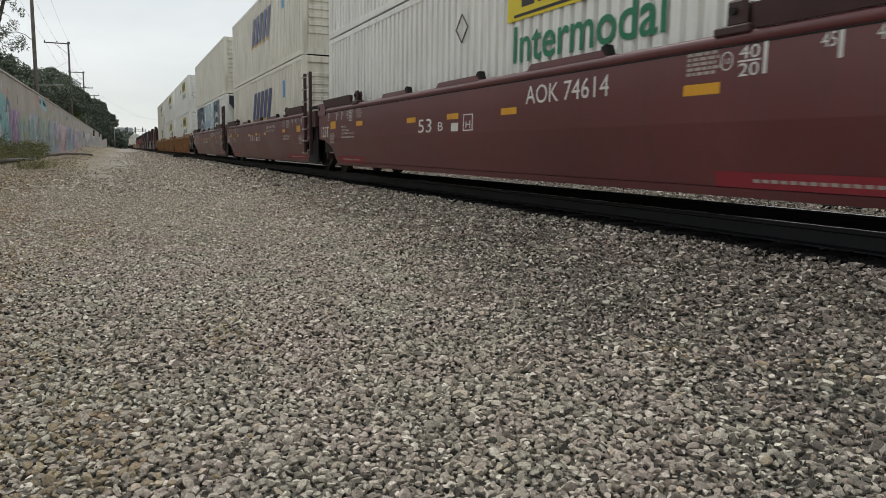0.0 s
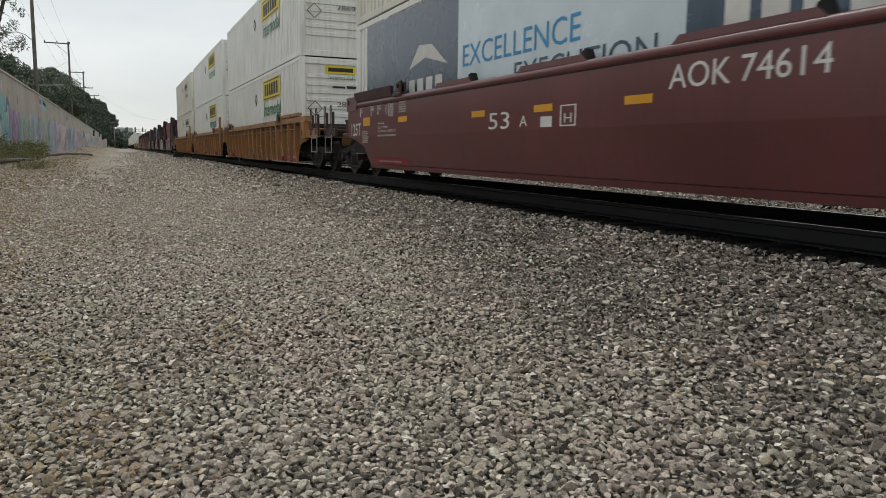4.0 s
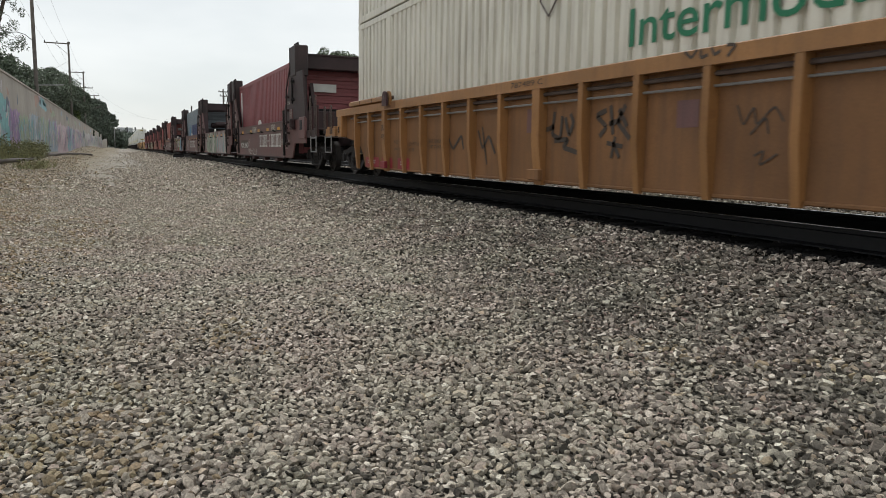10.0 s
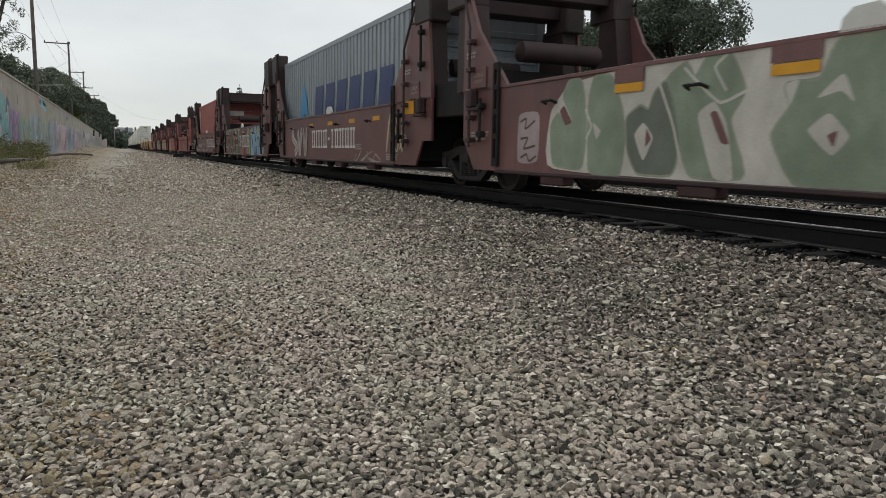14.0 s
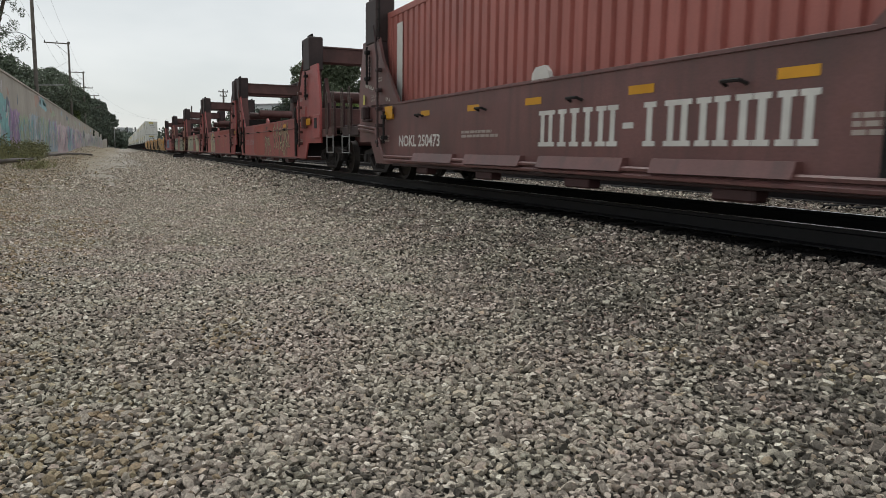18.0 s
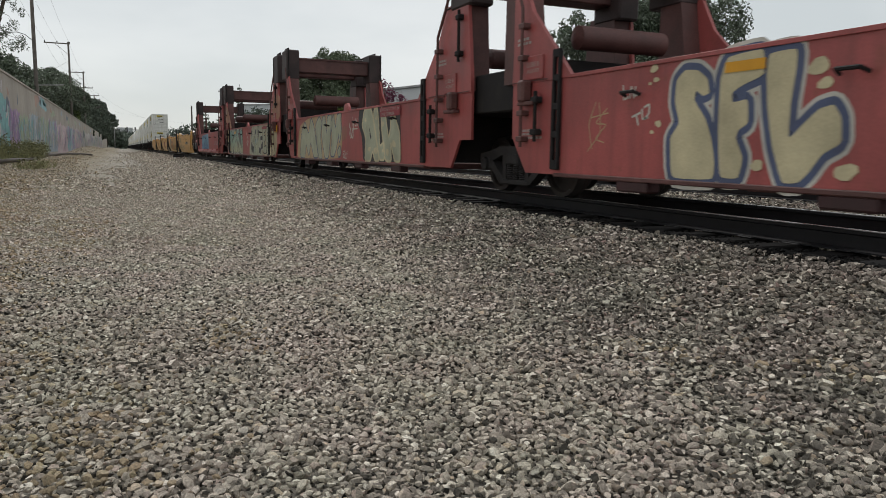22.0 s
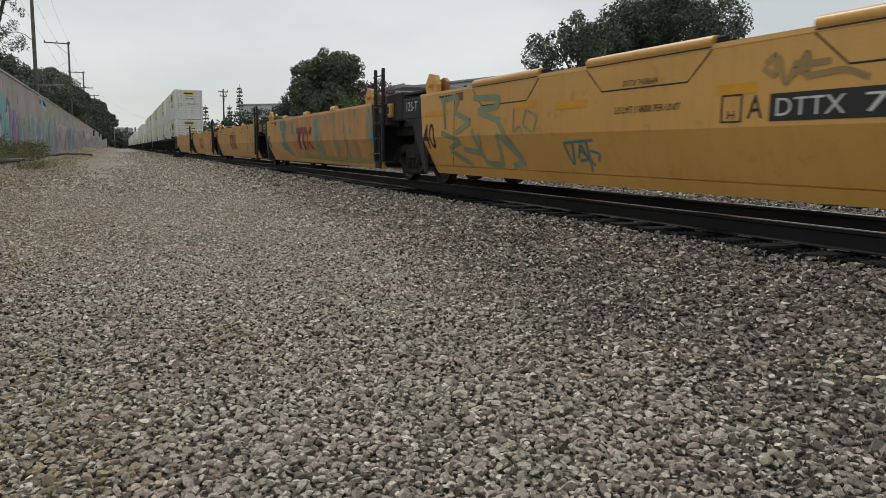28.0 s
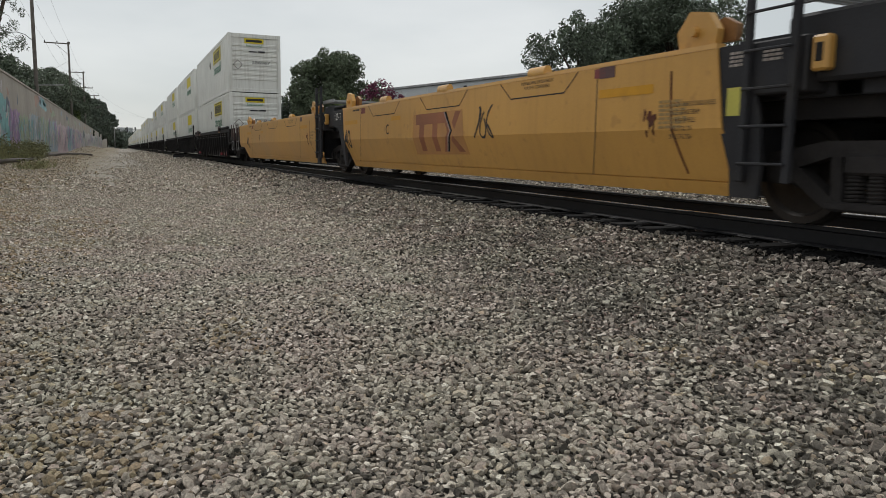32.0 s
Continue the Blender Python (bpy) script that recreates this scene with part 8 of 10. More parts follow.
for y0, y1, z0, z1, inks in WALL_PIECES:
    n, a, b = y1 - y0, z0 + 0.7, z1 + 0.7          # the wall's own heights
    y0 -= 14
    g, edge = Geo(), []
    for j in range(13):
        edge.append((y0 + n * j / 12, b + 0.25 * wr.uniform(-1, 1) - 0.25 * abs(j / 6 - 1) ** 3))
    part("graffiti", shape([(y0, a - 0.3)] + edge + [(y0 + n, a - 0.3)], WX), M[inks[0]], wall)
    for j in range(34):
        q, z = y0 + wr.uniform(-0.02, 1.02) * n, wr.uniform(a, b - 0.05)
        part("graffiti", blob(q, z, wr.uniform(0.015, 0.06) * n, wr.uniform(0.12, 0.5), WX + 0.001 + 0.0004 * j, wr, rough=0.9, n=14), M[wr.choice(inks)], wall)
    for j in range(16):
        q, z, h = y0 + wr.uniform(0.02, 0.98) * n, wr.uniform(a, b - 0.9), wr.uniform(0.5, 1.3)
        w = n * wr.uniform(-0.05, 0.05)
        line = [(q, z), (q + w, z + h * 0.4), (q - w * 0.6, min(z + h * 0.8, b)), (q + w * wr.uniform(0.5, 2.0), min(z + h, b + 0.1))]
        part("graffiti_stroke", ribbon(flow(line, False), wr.uniform(0.012, 0.03) * n, WX + 0.016 + 0.0004 * j), M[wr.choice(inks[1:])], wall)
# smaller marks on the bare band above
for q, z, ry, rz, ink in ((70.5, 4.25, 1.5, 0.55, "w_brick"), (73.3, 4.5, 0.8, 0.5, "w_rose"), (75.8, 4.2, 2.6, 0.62, "g_aqua2"), (77.2, 4.35, 1.3, 0.35, "w_teal"), (86.5, 3.75, 2.2, 0.35, "w_moss"), (84.0, 4.0, 0.9, 0.25, "w_brick"),
                          (53.2, 3.75, 0.35, 0.25, "w_brick"), (57.8, 3.55, 0.3, 0.3, "w_ink"), (108.5, 4.05, 1.2, 0.42, "w_ink"), (111.5, 3.7, 1.6, 0.3, "w_moss"), (99, 4.3, 1.3, 0.3, "w_slate"), (50.6, 3.9, 0.25, 0.4, "w_ash"),
                          (128, 4.0, 2.0, 0.3, "w_moss"), (141, 4.2, 2.2, 0.25, "w_slate"), (160, 4.0, 3.0, 0.3, "w_brick"), (190, 4.1, 4.0, 0.3, "w_slate")):
    part("graffiti", blob(q - 14, z + 0.7, ry, rz, WX + 0.001, wr, rough=0.6), M[ink], wall)
    k += 1

x = SHEET
gr = random.Random(33)

# fat cream letters with a blue edge and a pale halo
area(REDS[1][0], [(10.49, 0.25), (10.53, 0.64), (10.47, 0.71), (10.41, 0.78), (10.49, 0.98), (10.48, 1.18), (10.37, 1.27), (10.2, 1.25), (10.07, 1.16), (10.04, 1.03), (10.12, 1.01), (10.21, 1.07), (10.23, 0.98), (10.07, 0.81), (9.98, 0.62), (9.93, 0.43), (9.93, 0.26)], "g_cream", 0.008, (("g_white", 0.20, 0.003), ("g_navy", 0.13, 0.005)))
area(REDS[1][0], [(9.86, 0.28), (9.91, 0.7), (9.92, 1.16), (9.85, 1.33), (9.45, 1.36), (9.43, 1.14), (9.67, 1.07), (9.77, 1.02), (9.76, 0.93), (9.59, 0.96), (9.57, 0.75), (9.67, 0.7), (9.7, 0.63), (9.6, 0.46), (9.64, 0.28)], "g_cream", 0.0085, (("g_white", 0.20, 0.003), ("g_navy", 0.13, 0.005)))
area(REDS[1][0], [(9.4, 1.31), (9.12, 1.32), (9.12, 1.16), (9.15, 0.9), (9.15, 0.61), (9.02, 0.73), (8.89, 0.84), (8.76, 0.87), (8.69, 0.77), (8.67, 0.58), (8.83, 0.5), (8.94, 0.35), (9.03, 0.27), (9.18, 0.26), (9.3, 0.54), (9.38, 0.87), (9.41, 1.14)], "g_cream", 0.009, (("g_white", 0.20, 0.003), ("g_navy", 0.13, 0.005)))
part("graffiti", blob(10.81, 1.32, 0.061, 0.038, x - 0.009, gr, n=10), M["g_cream"], REDS[1][0])
part("graffiti", blob(10.77, 1.21, 0.041, 0.026, x - 0.009, gr, n=10), M["g_cream"], REDS[1][0])
part("graffiti", blob(10.71, 0.78, 0.051, 0.032, x - 0.009, gr, n=10), M["g_cream"], REDS[1][0])
part("graffiti", blob(8.92, 1.16, 0.102, 0.064, x - 0.009, gr, n=10), M["g_cream"], REDS[1][0])
part("graffiti", blob(8.85, 1.03, 0.072, 0.045, x - 0.009, gr, n=10), M["g_cream"], REDS[1][0])
part("graffiti", blob(9.45, 0.4, 0.072, 0.045, x - 0.009, gr, n=10), M["g_cream"], REDS[1][0])
part("graffiti", blob(8.62, 0.37, 0.102, 0.064, x - 0.009, gr, n=10), M["g_cream"], REDS[1][0])
part("graffiti", blob(10.86, 1.18, 0.026, 0.016, x - 0.009, gr, n=10), M["g_cream"], REDS[1][0])
part("graffiti", blob(10.8, 0.7, 0.031, 0.019, x - 0.009, gr, n=10), M["g_cream"], REDS[1][0])
stroke(REDS[1][0], [(11.3, 1.2), (11.28, 1.04), (11.2, 1.07)], 0.022, "g_white", 0.004)
stroke(REDS[1][0], [(11.18, 1.05), (11.16, 1.19), (11.11, 1.05)], 0.022, "g_white", 0.004)
stroke(REDS[1][0], [(11.09, 1.17), (11.1, 1.07), (11.02, 1.1)], 0.022, "g_white", 0.004)
stroke(REDS[1][0], [(11.13, 0.86), (10.99, 0.9)], 0.022, "g_white", 0.004)
stroke(REDS[1][0], [(11.06, 0.88), (11.02, 0.77)], 0.022, "g_white", 0.004)
stroke(REDS[1][0], [(10.97, 0.94), (10.96, 0.83), (10.87, 0.85)], 0.022, "g_white", 0.004)
stroke(REDS[1][0], [(10.94, 0.95), (10.86, 0.98), (10.86, 0.89), (10.93, 0.83)], 0.022, "g_white", 0.004)
stroke(REDS[1][0], [(11.77, 1.05), (11.9, 0.81), (11.82, 0.53)], 0.014, "g_tan", 0.004)
stroke(REDS[1][0], [(11.56, 0.97), (11.78, 0.81), (11.55, 0.8), (11.77, 0.64), (11.59, 0.6)], 0.014, "g_tan", 0.004)
stroke(REDS[1][0], [(11.85, 0.88), (11.53, 0.92)], 0.014, "g_tan", 0.004)
stroke(REDS[1][0], [(11.71, 1.04), (11.66, 0.7), (11.91, 0.5)], 0.014, "g_tan", 0.004)

# hollow letters drawn as pale outlines over a dark shade
stroke(REDS[0][0], [(5.5, 1.36), (5.54, 1.24), (5.76, 1.19), (5.72, 0.95), (5.57, 0.88), (5.57, 0.59), (5.74, 0.52), (5.74, 0.27)], 0.12, "g_dusk", 0.003)
stroke(REDS[0][0], [(5.02, 1.36), (5.01, 1.18), (5.15, 1.18), (5.09, 1.05), (4.94, 0.98), (5.05, 0.81), (4.9, 0.54), (4.83, 0.44), (4.84, 0.28)], 0.12, "g_dusk", 0.003)
stroke(REDS[0][0], [(5.33, 1.19), (5.21, 0.99), (5.33, 0.86), (5.34, 1.1)], 0.12, "g_dusk", 0.003, True)
stroke(REDS[0][0], [(5.26, 0.71), (5.15, 0.61), (5.19, 0.5), (5.29, 0.59)], 0.12, "g_dusk", 0.003, True)
stroke(REDS[0][0], [(4.46, 1.36), (4.4, 1.22), (4.52, 1.17), (4.36, 1.03), (4.46, 0.93), (4.61, 1), (4.55, 1.09)], 0.12, "g_dusk", 0.003)
stroke(REDS[0][0], [(4.71, 1.19), (4.66, 1.06), (4.73, 0.95), (4.76, 1.08)], 0.12, "g_dusk", 0.003, True)
stroke(REDS[0][0], [(4.69, 0.75), (4.56, 0.67), (4.37, 0.71), (4.37, 0.85)], 0.12, "g_dusk", 0.003)
stroke(REDS[0][0], [(4.68, 0.74), (4.6, 0.47), (4.52, 0.57)], 0.12, "g_dusk", 0.003)
stroke(REDS[0][0], [(4.33, 0.7), (4.24, 0.57), (4.31, 0.45), (4.15, 0.42), (4.09, 0.28)], 0.12, "g_dusk", 0.003)
stroke(REDS[0][0], [(3.98, 1.36), (3.94, 1.22)], 0.12, "g_dusk", 0.003)
stroke(REDS[0][0], [(4.18, 1.16), (4.08, 1.06), (4.14, 0.87), (4.19, 1.05)], 0.12, "g_dusk", 0.003, True)
stroke(REDS[0][0], [(3.98, 1.17), (3.86, 1), (3.97, 0.85), (3.81, 0.74), (3.81, 0.56), (3.7, 0.46), (3.71, 0.27)], 0.12, "g_dusk", 0.003)
stroke(REDS[0][0], [(3.96, 0.7), (4.07, 0.75), (4.13, 0.63), (3.96, 0.48), (3.93, 0.28)], 0.12, "g_dusk", 0.003)
stroke(REDS[0][0], [(3.46, 1.36), (3.43, 1.23), (3.53, 1.18), (3.39, 1.08), (3.4, 0.97), (3.52, 0.99), (3.66, 1.12), (3.74, 1.09), (3.71, 0.82), (3.59, 0.58), (3.5, 0.54), (3.48, 0.69), (3.58, 0.71), (3.68, 0.96)], 0.12, "g_dusk", 0.003)
stroke(REDS[0][0], [(3.31, 0.95), (3.24, 0.8), (3.28, 0.59), (3.14, 0.57)], 0.12, "g_dusk", 0.003)
stroke(REDS[0][0], [(7.46, 0.26), (7.44, 0.6), (7.31, 0.68), (7.16, 0.59), (7.08, 0.26)], 0.12, "g_dusk", 0.003)
stroke(REDS[0][0], [(7.47, 0.71), (7.41, 0.92), (7.2, 0.88), (7.16, 0.75)], 0.12, "g_dusk", 0.003)
stroke(REDS[0][0], [(7.03, 0.67), (7.1, 0.87), (6.93, 0.84), (6.83, 0.54), (6.77, 0.26)], 0.12, "g_dusk", 0.003)
stroke(REDS[0][0], [(6.73, 0.63), (6.8, 0.86), (6.56, 0.82), (6.62, 0.67), (6.44, 0.6), (6.28, 0.27)], 0.12, "g_dusk", 0.003)
stroke(REDS[0][0], [(5.5, 1.36), (5.54, 1.24), (5.76, 1.19), (5.72, 0.95), (5.57, 0.88), (5.57, 0.59), (5.74, 0.52), (5.74, 0.27)], 0.046, "g_cream", 0.006)
stroke(REDS[0][0], [(5.02, 1.36), (5.01, 1.18), (5.15, 1.18), (5.09, 1.05), (4.94, 0.98), (5.05, 0.81), (4.9, 0.54), (4.83, 0.44), (4.84, 0.28)], 0.046, "g_cream", 0.006)
stroke(REDS[0][0], [(5.33, 1.19), (5.21, 0.99), (5.33, 0.86), (5.34, 1.1)], 0.046, "g_cream", 0.006, True)
stroke(REDS[0][0], [(5.26, 0.71), (5.15, 0.61), (5.19, 0.5), (5.29, 0.59)], 0.046, "g_cream", 0.006, True)
stroke(REDS[0][0], [(4.46, 1.36), (4.4, 1.22), (4.52, 1.17), (4.36, 1.03), (4.46, 0.93), (4.61, 1), (4.55, 1.09)], 0.046, "g_cream", 0.006)
stroke(REDS[0][0], [(4.71, 1.19), (4.66, 1.06), (4.73, 0.95), (4.76, 1.08)], 0.046, "g_cream", 0.006, True)
stroke(REDS[0][0], [(4.69, 0.75), (4.56, 0.67), (4.37, 0.71), (4.37, 0.85)], 0.046, "g_cream", 0.006)
stroke(REDS[0][0], [(4.68, 0.74), (4.6, 0.47), (4.52, 0.57)], 0.046, "g_cream", 0.006)
stroke(REDS[0][0], [(4.33, 0.7), (4.24, 0.57), (4.31, 0.45), (4.15, 0.42), (4.09, 0.28)], 0.046, "g_cream", 0.006)
stroke(REDS[0][0], [(3.98, 1.36), (3.94, 1.22)], 0.046, "g_cream", 0.006)
stroke(REDS[0][0], [(4.18, 1.16), (4.08, 1.06), (4.14, 0.87), (4.19, 1.05)], 0.046, "g_cream", 0.006, True)
stroke(REDS[0][0], [(3.98, 1.17), (3.86, 1), (3.97, 0.85), (3.81, 0.74), (3.81, 0.56), (3.7, 0.46), (3.71, 0.27)], 0.046, "g_cream", 0.006)
stroke(REDS[0][0], [(3.96, 0.7), (4.07, 0.75), (4.13, 0.63), (3.96, 0.48), (3.93, 0.28)], 0.046, "g_cream", 0.006)
stroke(REDS[0][0], [(3.46, 1.36), (3.43, 1.23), (3.53, 1.18), (3.39, 1.08), (3.4, 0.97), (3.52, 0.99), (3.66, 1.12), (3.74, 1.09), (3.71, 0.82), (3.59, 0.58), (3.5, 0.54), (3.48, 0.69), (3.58, 0.71), (3.68, 0.96)], 0.046, "g_cream", 0.006)
stroke(REDS[0][0], [(3.31, 0.95), (3.24, 0.8), (3.28, 0.59), (3.14, 0.57)], 0.046, "g_cream", 0.006)
stroke(REDS[0][0], [(7.46, 0.26), (7.44, 0.6), (7.31, 0.68), (7.16, 0.59), (7.08, 0.26)], 0.046, "g_cream", 0.006)
stroke(REDS[0][0], [(7.47, 0.71), (7.41, 0.92), (7.2, 0.88), (7.16, 0.75)], 0.046, "g_cream", 0.006)
stroke(REDS[0][0], [(7.03, 0.67), (7.1, 0.87), (6.93, 0.84), (6.83, 0.54), (6.77, 0.26)], 0.046, "g_cream", 0.006)
stroke(REDS[0][0], [(6.73, 0.63), (6.8, 0.86), (6.56, 0.82), (6.62, 0.67), (6.44, 0.6), (6.28, 0.27)], 0.046, "g_cream", 0.006)
area(REDS[0][0], [(5.09, 1.02), (4.82, 0.87), (4.87, 0.71), (5.04, 0.78)], "g_dusk", 0.0025)
area(REDS[0][0], [(4.64, 0.93), (4.35, 0.85), (4.39, 0.6), (4.57, 0.54), (4.67, 0.7)], "g_dusk", 0.0025)
area(REDS[0][0], [(4.14, 0.75), (4.03, 0.73), (3.98, 0.54), (4.09, 0.57)], "g_dusk", 0.0025)
area(REDS[0][0], [(3.66, 0.96), (3.52, 0.95), (3.51, 0.71), (3.61, 0.74)], "g_dusk", 0.0025)
area(REDS[0][0], [(5.77, 0.91), (5.62, 0.87), (5.61, 0.69), (5.72, 0.69)], "g_dusk", 0.0025)
area(REDS[0][0], [(7.31, 1.25), (7.11, 1.28), (6.88, 1.28), (6.95, 1.2), (7.11, 1.16)], "g_dusk", 0.003)

# two overlapping pale green pieces with dark shadows
area(REDS[3][0], [(6.66, 0.25), (6.61, 0.54), (6.38, 0.78), (6.4, 1.01), (6.12, 1.12), (5.95, 1.36), (4.77, 1.36), (3.76, 1.36), (3.42, 1.36), (3.3, 0.24), (4.51, 0.24), (5.53, 0.24)], "g_stone", 0.003)
stroke(REDS[3][0], [(6.07, 1.21), (5.89, 1.24), (5.84, 1.03), (6.03, 0.96), (6.11, 1.1)], 0.05, "g_white", 0.005, True)
area(REDS[3][0], [(6.07, 1.21), (5.89, 1.24), (5.84, 1.03), (6.03, 0.96), (6.11, 1.1)], "g_black", 0.0065)
stroke(REDS[3][0], [(6.17, 0.64), (6.09, 0.79), (5.96, 0.53), (5.87, 0.72), (5.74, 0.54), (5.56, 0.61), (5.45, 0.56), (5.59, 0.39), (5.67, 0.25), (5.82, 0.43), (5.94, 0.28), (6.15, 0.46)], 0.05, "g_white", 0.005, True)
area(REDS[3][0], [(6.17, 0.64), (6.09, 0.79), (5.96, 0.53), (5.87, 0.72), (5.74, 0.54), (5.56, 0.61), (5.45, 0.56), (5.59, 0.39), (5.67, 0.25), (5.82, 0.43), (5.94, 0.28), (6.15, 0.46)], "g_black", 0.0065)
stroke(REDS[3][0], [(5.29, 0.96), (5.14, 1.21), (4.93, 1.29), (4.95, 1.12), (4.89, 0.76), (5.02, 1.04), (5.12, 1.08)], 0.05, "g_white", 0.005, True)
area(REDS[3][0], [(5.29, 0.96), (5.14, 1.21), (4.93, 1.29), (4.95, 1.12), (4.89, 0.76), (5.02, 1.04), (5.12, 1.08)], "g_black", 0.0065)
stroke(REDS[3][0], [(4.51, 1.26), (4.26, 1.15), (4.56, 0.75), (4.62, 0.84)], 0.05, "g_white", 0.005, True)
area(REDS[3][0], [(4.51, 1.26), (4.26, 1.15), (4.56, 0.75), (4.62, 0.84)], "g_black", 0.0065)
stroke(REDS[3][0], [(4.04, 0.81), (3.98, 0.96), (3.71, 0.96), (3.5, 0.96), (3.49, 0.81), (3.7, 0.8)], 0.05, "g_white", 0.005, True)
area(REDS[3][0], [(4.04, 0.81), (3.98, 0.96), (3.71, 0.96), (3.5, 0.96), (3.49, 0.81), (3.7, 0.8)], "g_black", 0.0065)
stroke(REDS[3][0], [(4.37, 0.34), (4.31, 0.56), (4.05, 0.49), (3.87, 0.6), (3.66, 0.75), (3.48, 0.76), (3.45, 0.49), (3.88, 0.46), (4.02, 0.35), (4.04, 0.27)], 0.05, "g_white", 0.005, True)
area(REDS[3][0], [(4.37, 0.34), (4.31, 0.56), (4.05, 0.49), (3.87, 0.6), (3.66, 0.75), (3.48, 0.76), (3.45, 0.49), (3.88, 0.46), (4.02, 0.35), (4.04, 0.27)], "g_black", 0.0065)
stroke(REDS[3][0], [(5.93, 1.36), (5.88, 1.17), (6.11, 0.94), (6.14, 0.61), (5.97, 0.28)], 0.04, "g_black", 0.0068)
stroke(REDS[3][0], [(5.51, 1.36), (5.32, 0.87), (5.12, 0.57), (5.02, 0.27)], 0.04, "g_black", 0.0068)
stroke(REDS[3][0], [(4.59, 1.36), (4.55, 0.75), (4.6, 0.5)], 0.04, "g_black", 0.0068)
stroke(REDS[3][0], [(4.37, 1.36), (4.26, 1.15), (4.56, 0.75), (4.51, 0.54), (4.56, 0.28)], 0.04, "g_black", 0.0068)
stroke(REDS[3][0], [(5.75, 1.06), (5.57, 0.78), (5.42, 0.56)], 0.04, "g_black", 0.0068)
stroke(REDS[3][0], [(5.27, 1), (4.98, 0.67), (4.9, 0.65)], 0.04, "g_black", 0.0068)
stroke(REDS[3][0], [(4.29, 1.14), (4.57, 0.78)], 0.03, "g_pink", 0.008)
stroke(REDS[3][0], [(4.96, 1.27), (4.93, 0.76)], 0.03, "g_pink", 0.008)
area(REDS[3][0], [(5.2, 0.77), (5.05, 0.92), (4.9, 0.7), (5.06, 0.64)], "g_mint", 0.0045)
area(REDS[3][0], [(4.81, 0.94), (4.65, 0.87), (4.71, 0.72), (4.87, 0.76)], "g_mint", 0.0045)
area(REDS[3][0], [(5.6, 0.54), (5.41, 0.51), (5.44, 0.37), (5.59, 0.37)], "g_mint", 0.0045)
stroke(REDS[3][0], [(7.49, 1.22), (7.25, 1.01)], 0.035, "g_white", 0.006)
stroke(REDS[3][0], [(7.48, 1.12), (7.27, 1.09)], 0.035, "g_white", 0.006)
stroke(REDS[3][0], [(7.5, 1.18), (7.41, 1.22)], 0.035, "g_white", 0.006)
stroke(REDS[3][0], [(7.18, 1.01), (6.96, 0.88), (7.05, 0.76), (7.2, 0.87)], 0.035, "g_white", 0.006, True)
stroke(REDS[3][0], [(7.03, 0.84), (6.87, 0.76), (6.95, 0.71)], 0.035, "g_white", 0.006)
stroke(REDS[3][0], [(7.38, 0.77), (7.01, 0.57)], 0.035, "g_white", 0.006)
stroke(REDS[3][0], [(7.03, 0.76), (7.28, 0.59)], 0.035, "g_white", 0.006)
stroke(REDS[3][0], [(7.34, 0.66), (7.03, 0.67)], 0.035, "g_white", 0.006)

x = CAR + 0.124
# black tags and chalk lines on an orange car
stroke(ORANGES[1][0], [(5.81, 1.02), (5.78, 0.89), (5.65, 0.88)], 0.05, "g_black_worn", 0.002)
stroke(ORANGES[1][0], [(5.68, 1.1), (5.67, 0.78)], 0.05, "g_black_worn", 0.002)
stroke(ORANGES[1][0], [(5.58, 1.06), (5.56, 0.79), (5.46, 0.73), (5.47, 1)], 0.05, "g_black_worn", 0.002)
stroke(ORANGES[1][0], [(5.4, 1), (5.38, 0.66)], 0.05, "g_black_worn", 0.002)
stroke(ORANGES[1][0], [(5.38, 0.98), (5.29, 0.93), (5.36, 0.83), (5.25, 0.66)], 0.05, "g_black_worn", 0.002)
stroke(ORANGES[1][0], [(5.2, 0.85), (5.28, 0.75), (5.19, 0.61), (5.14, 0.72)], 0.05, "g_black_worn", 0.002, True)
stroke(ORANGES[1][0], [(5.14, 0.66), (5.12, 0.51)], 0.05, "g_black_worn", 0.002)
stroke(ORANGES[1][0], [(5.64, 0.5), (5.4, 0.52), (5.14, 0.4)], 0.045, "g_black_worn", 0.002)
stroke(ORANGES[1][0], [(5.41, 0.58), (5.44, 0.36)], 0.045, "g_black_worn", 0.002)
stroke(ORANGES[1][0], [(5.39, 0.51), (5.34, 0.32)], 0.045, "g_black_worn", 0.002)
stroke(ORANGES[1][0], [(4.66, 0.81), (4.8, 0.86), (4.85, 0.78), (4.64, 0.68), (4.67, 0.57), (4.84, 0.61)], 0.055, "g_black_worn", 0.002)
stroke(ORANGES[1][0], [(4.62, 0.93), (4.69, 0.77), (4.56, 0.62)], 0.055, "g_black_worn", 0.002)
stroke(ORANGES[1][0], [(4.51, 0.84), (4.56, 0.71), (4.47, 0.63), (4.41, 0.73)], 0.055, "g_black_worn", 0.002, True)
stroke(ORANGES[1][0], [(4.33, 0.53), (4.38, 0.89), (4.26, 0.92), (4.22, 0.78), (4.32, 0.69), (4.26, 0.51)], 0.055, "g_black_worn", 0.002)
stroke(ORANGES[1][0], [(4.62, 1.06), (4.41, 1.04)], 0.04, "g_black_worn", 0.002)
stroke(ORANGES[1][0], [(4.53, 1.14), (4.54, 0.95)], 0.04, "g_black_worn", 0.002)
stroke(ORANGES[1][0], [(4.59, 0.98), (4.45, 1.09)], 0.04, "g_black_worn", 0.002)
stroke(ORANGES[1][0], [(4.59, 0.48), (4.48, 0.54), (4.35, 0.48), (4.32, 0.28)], 0.045, "g_black_worn", 0.002)
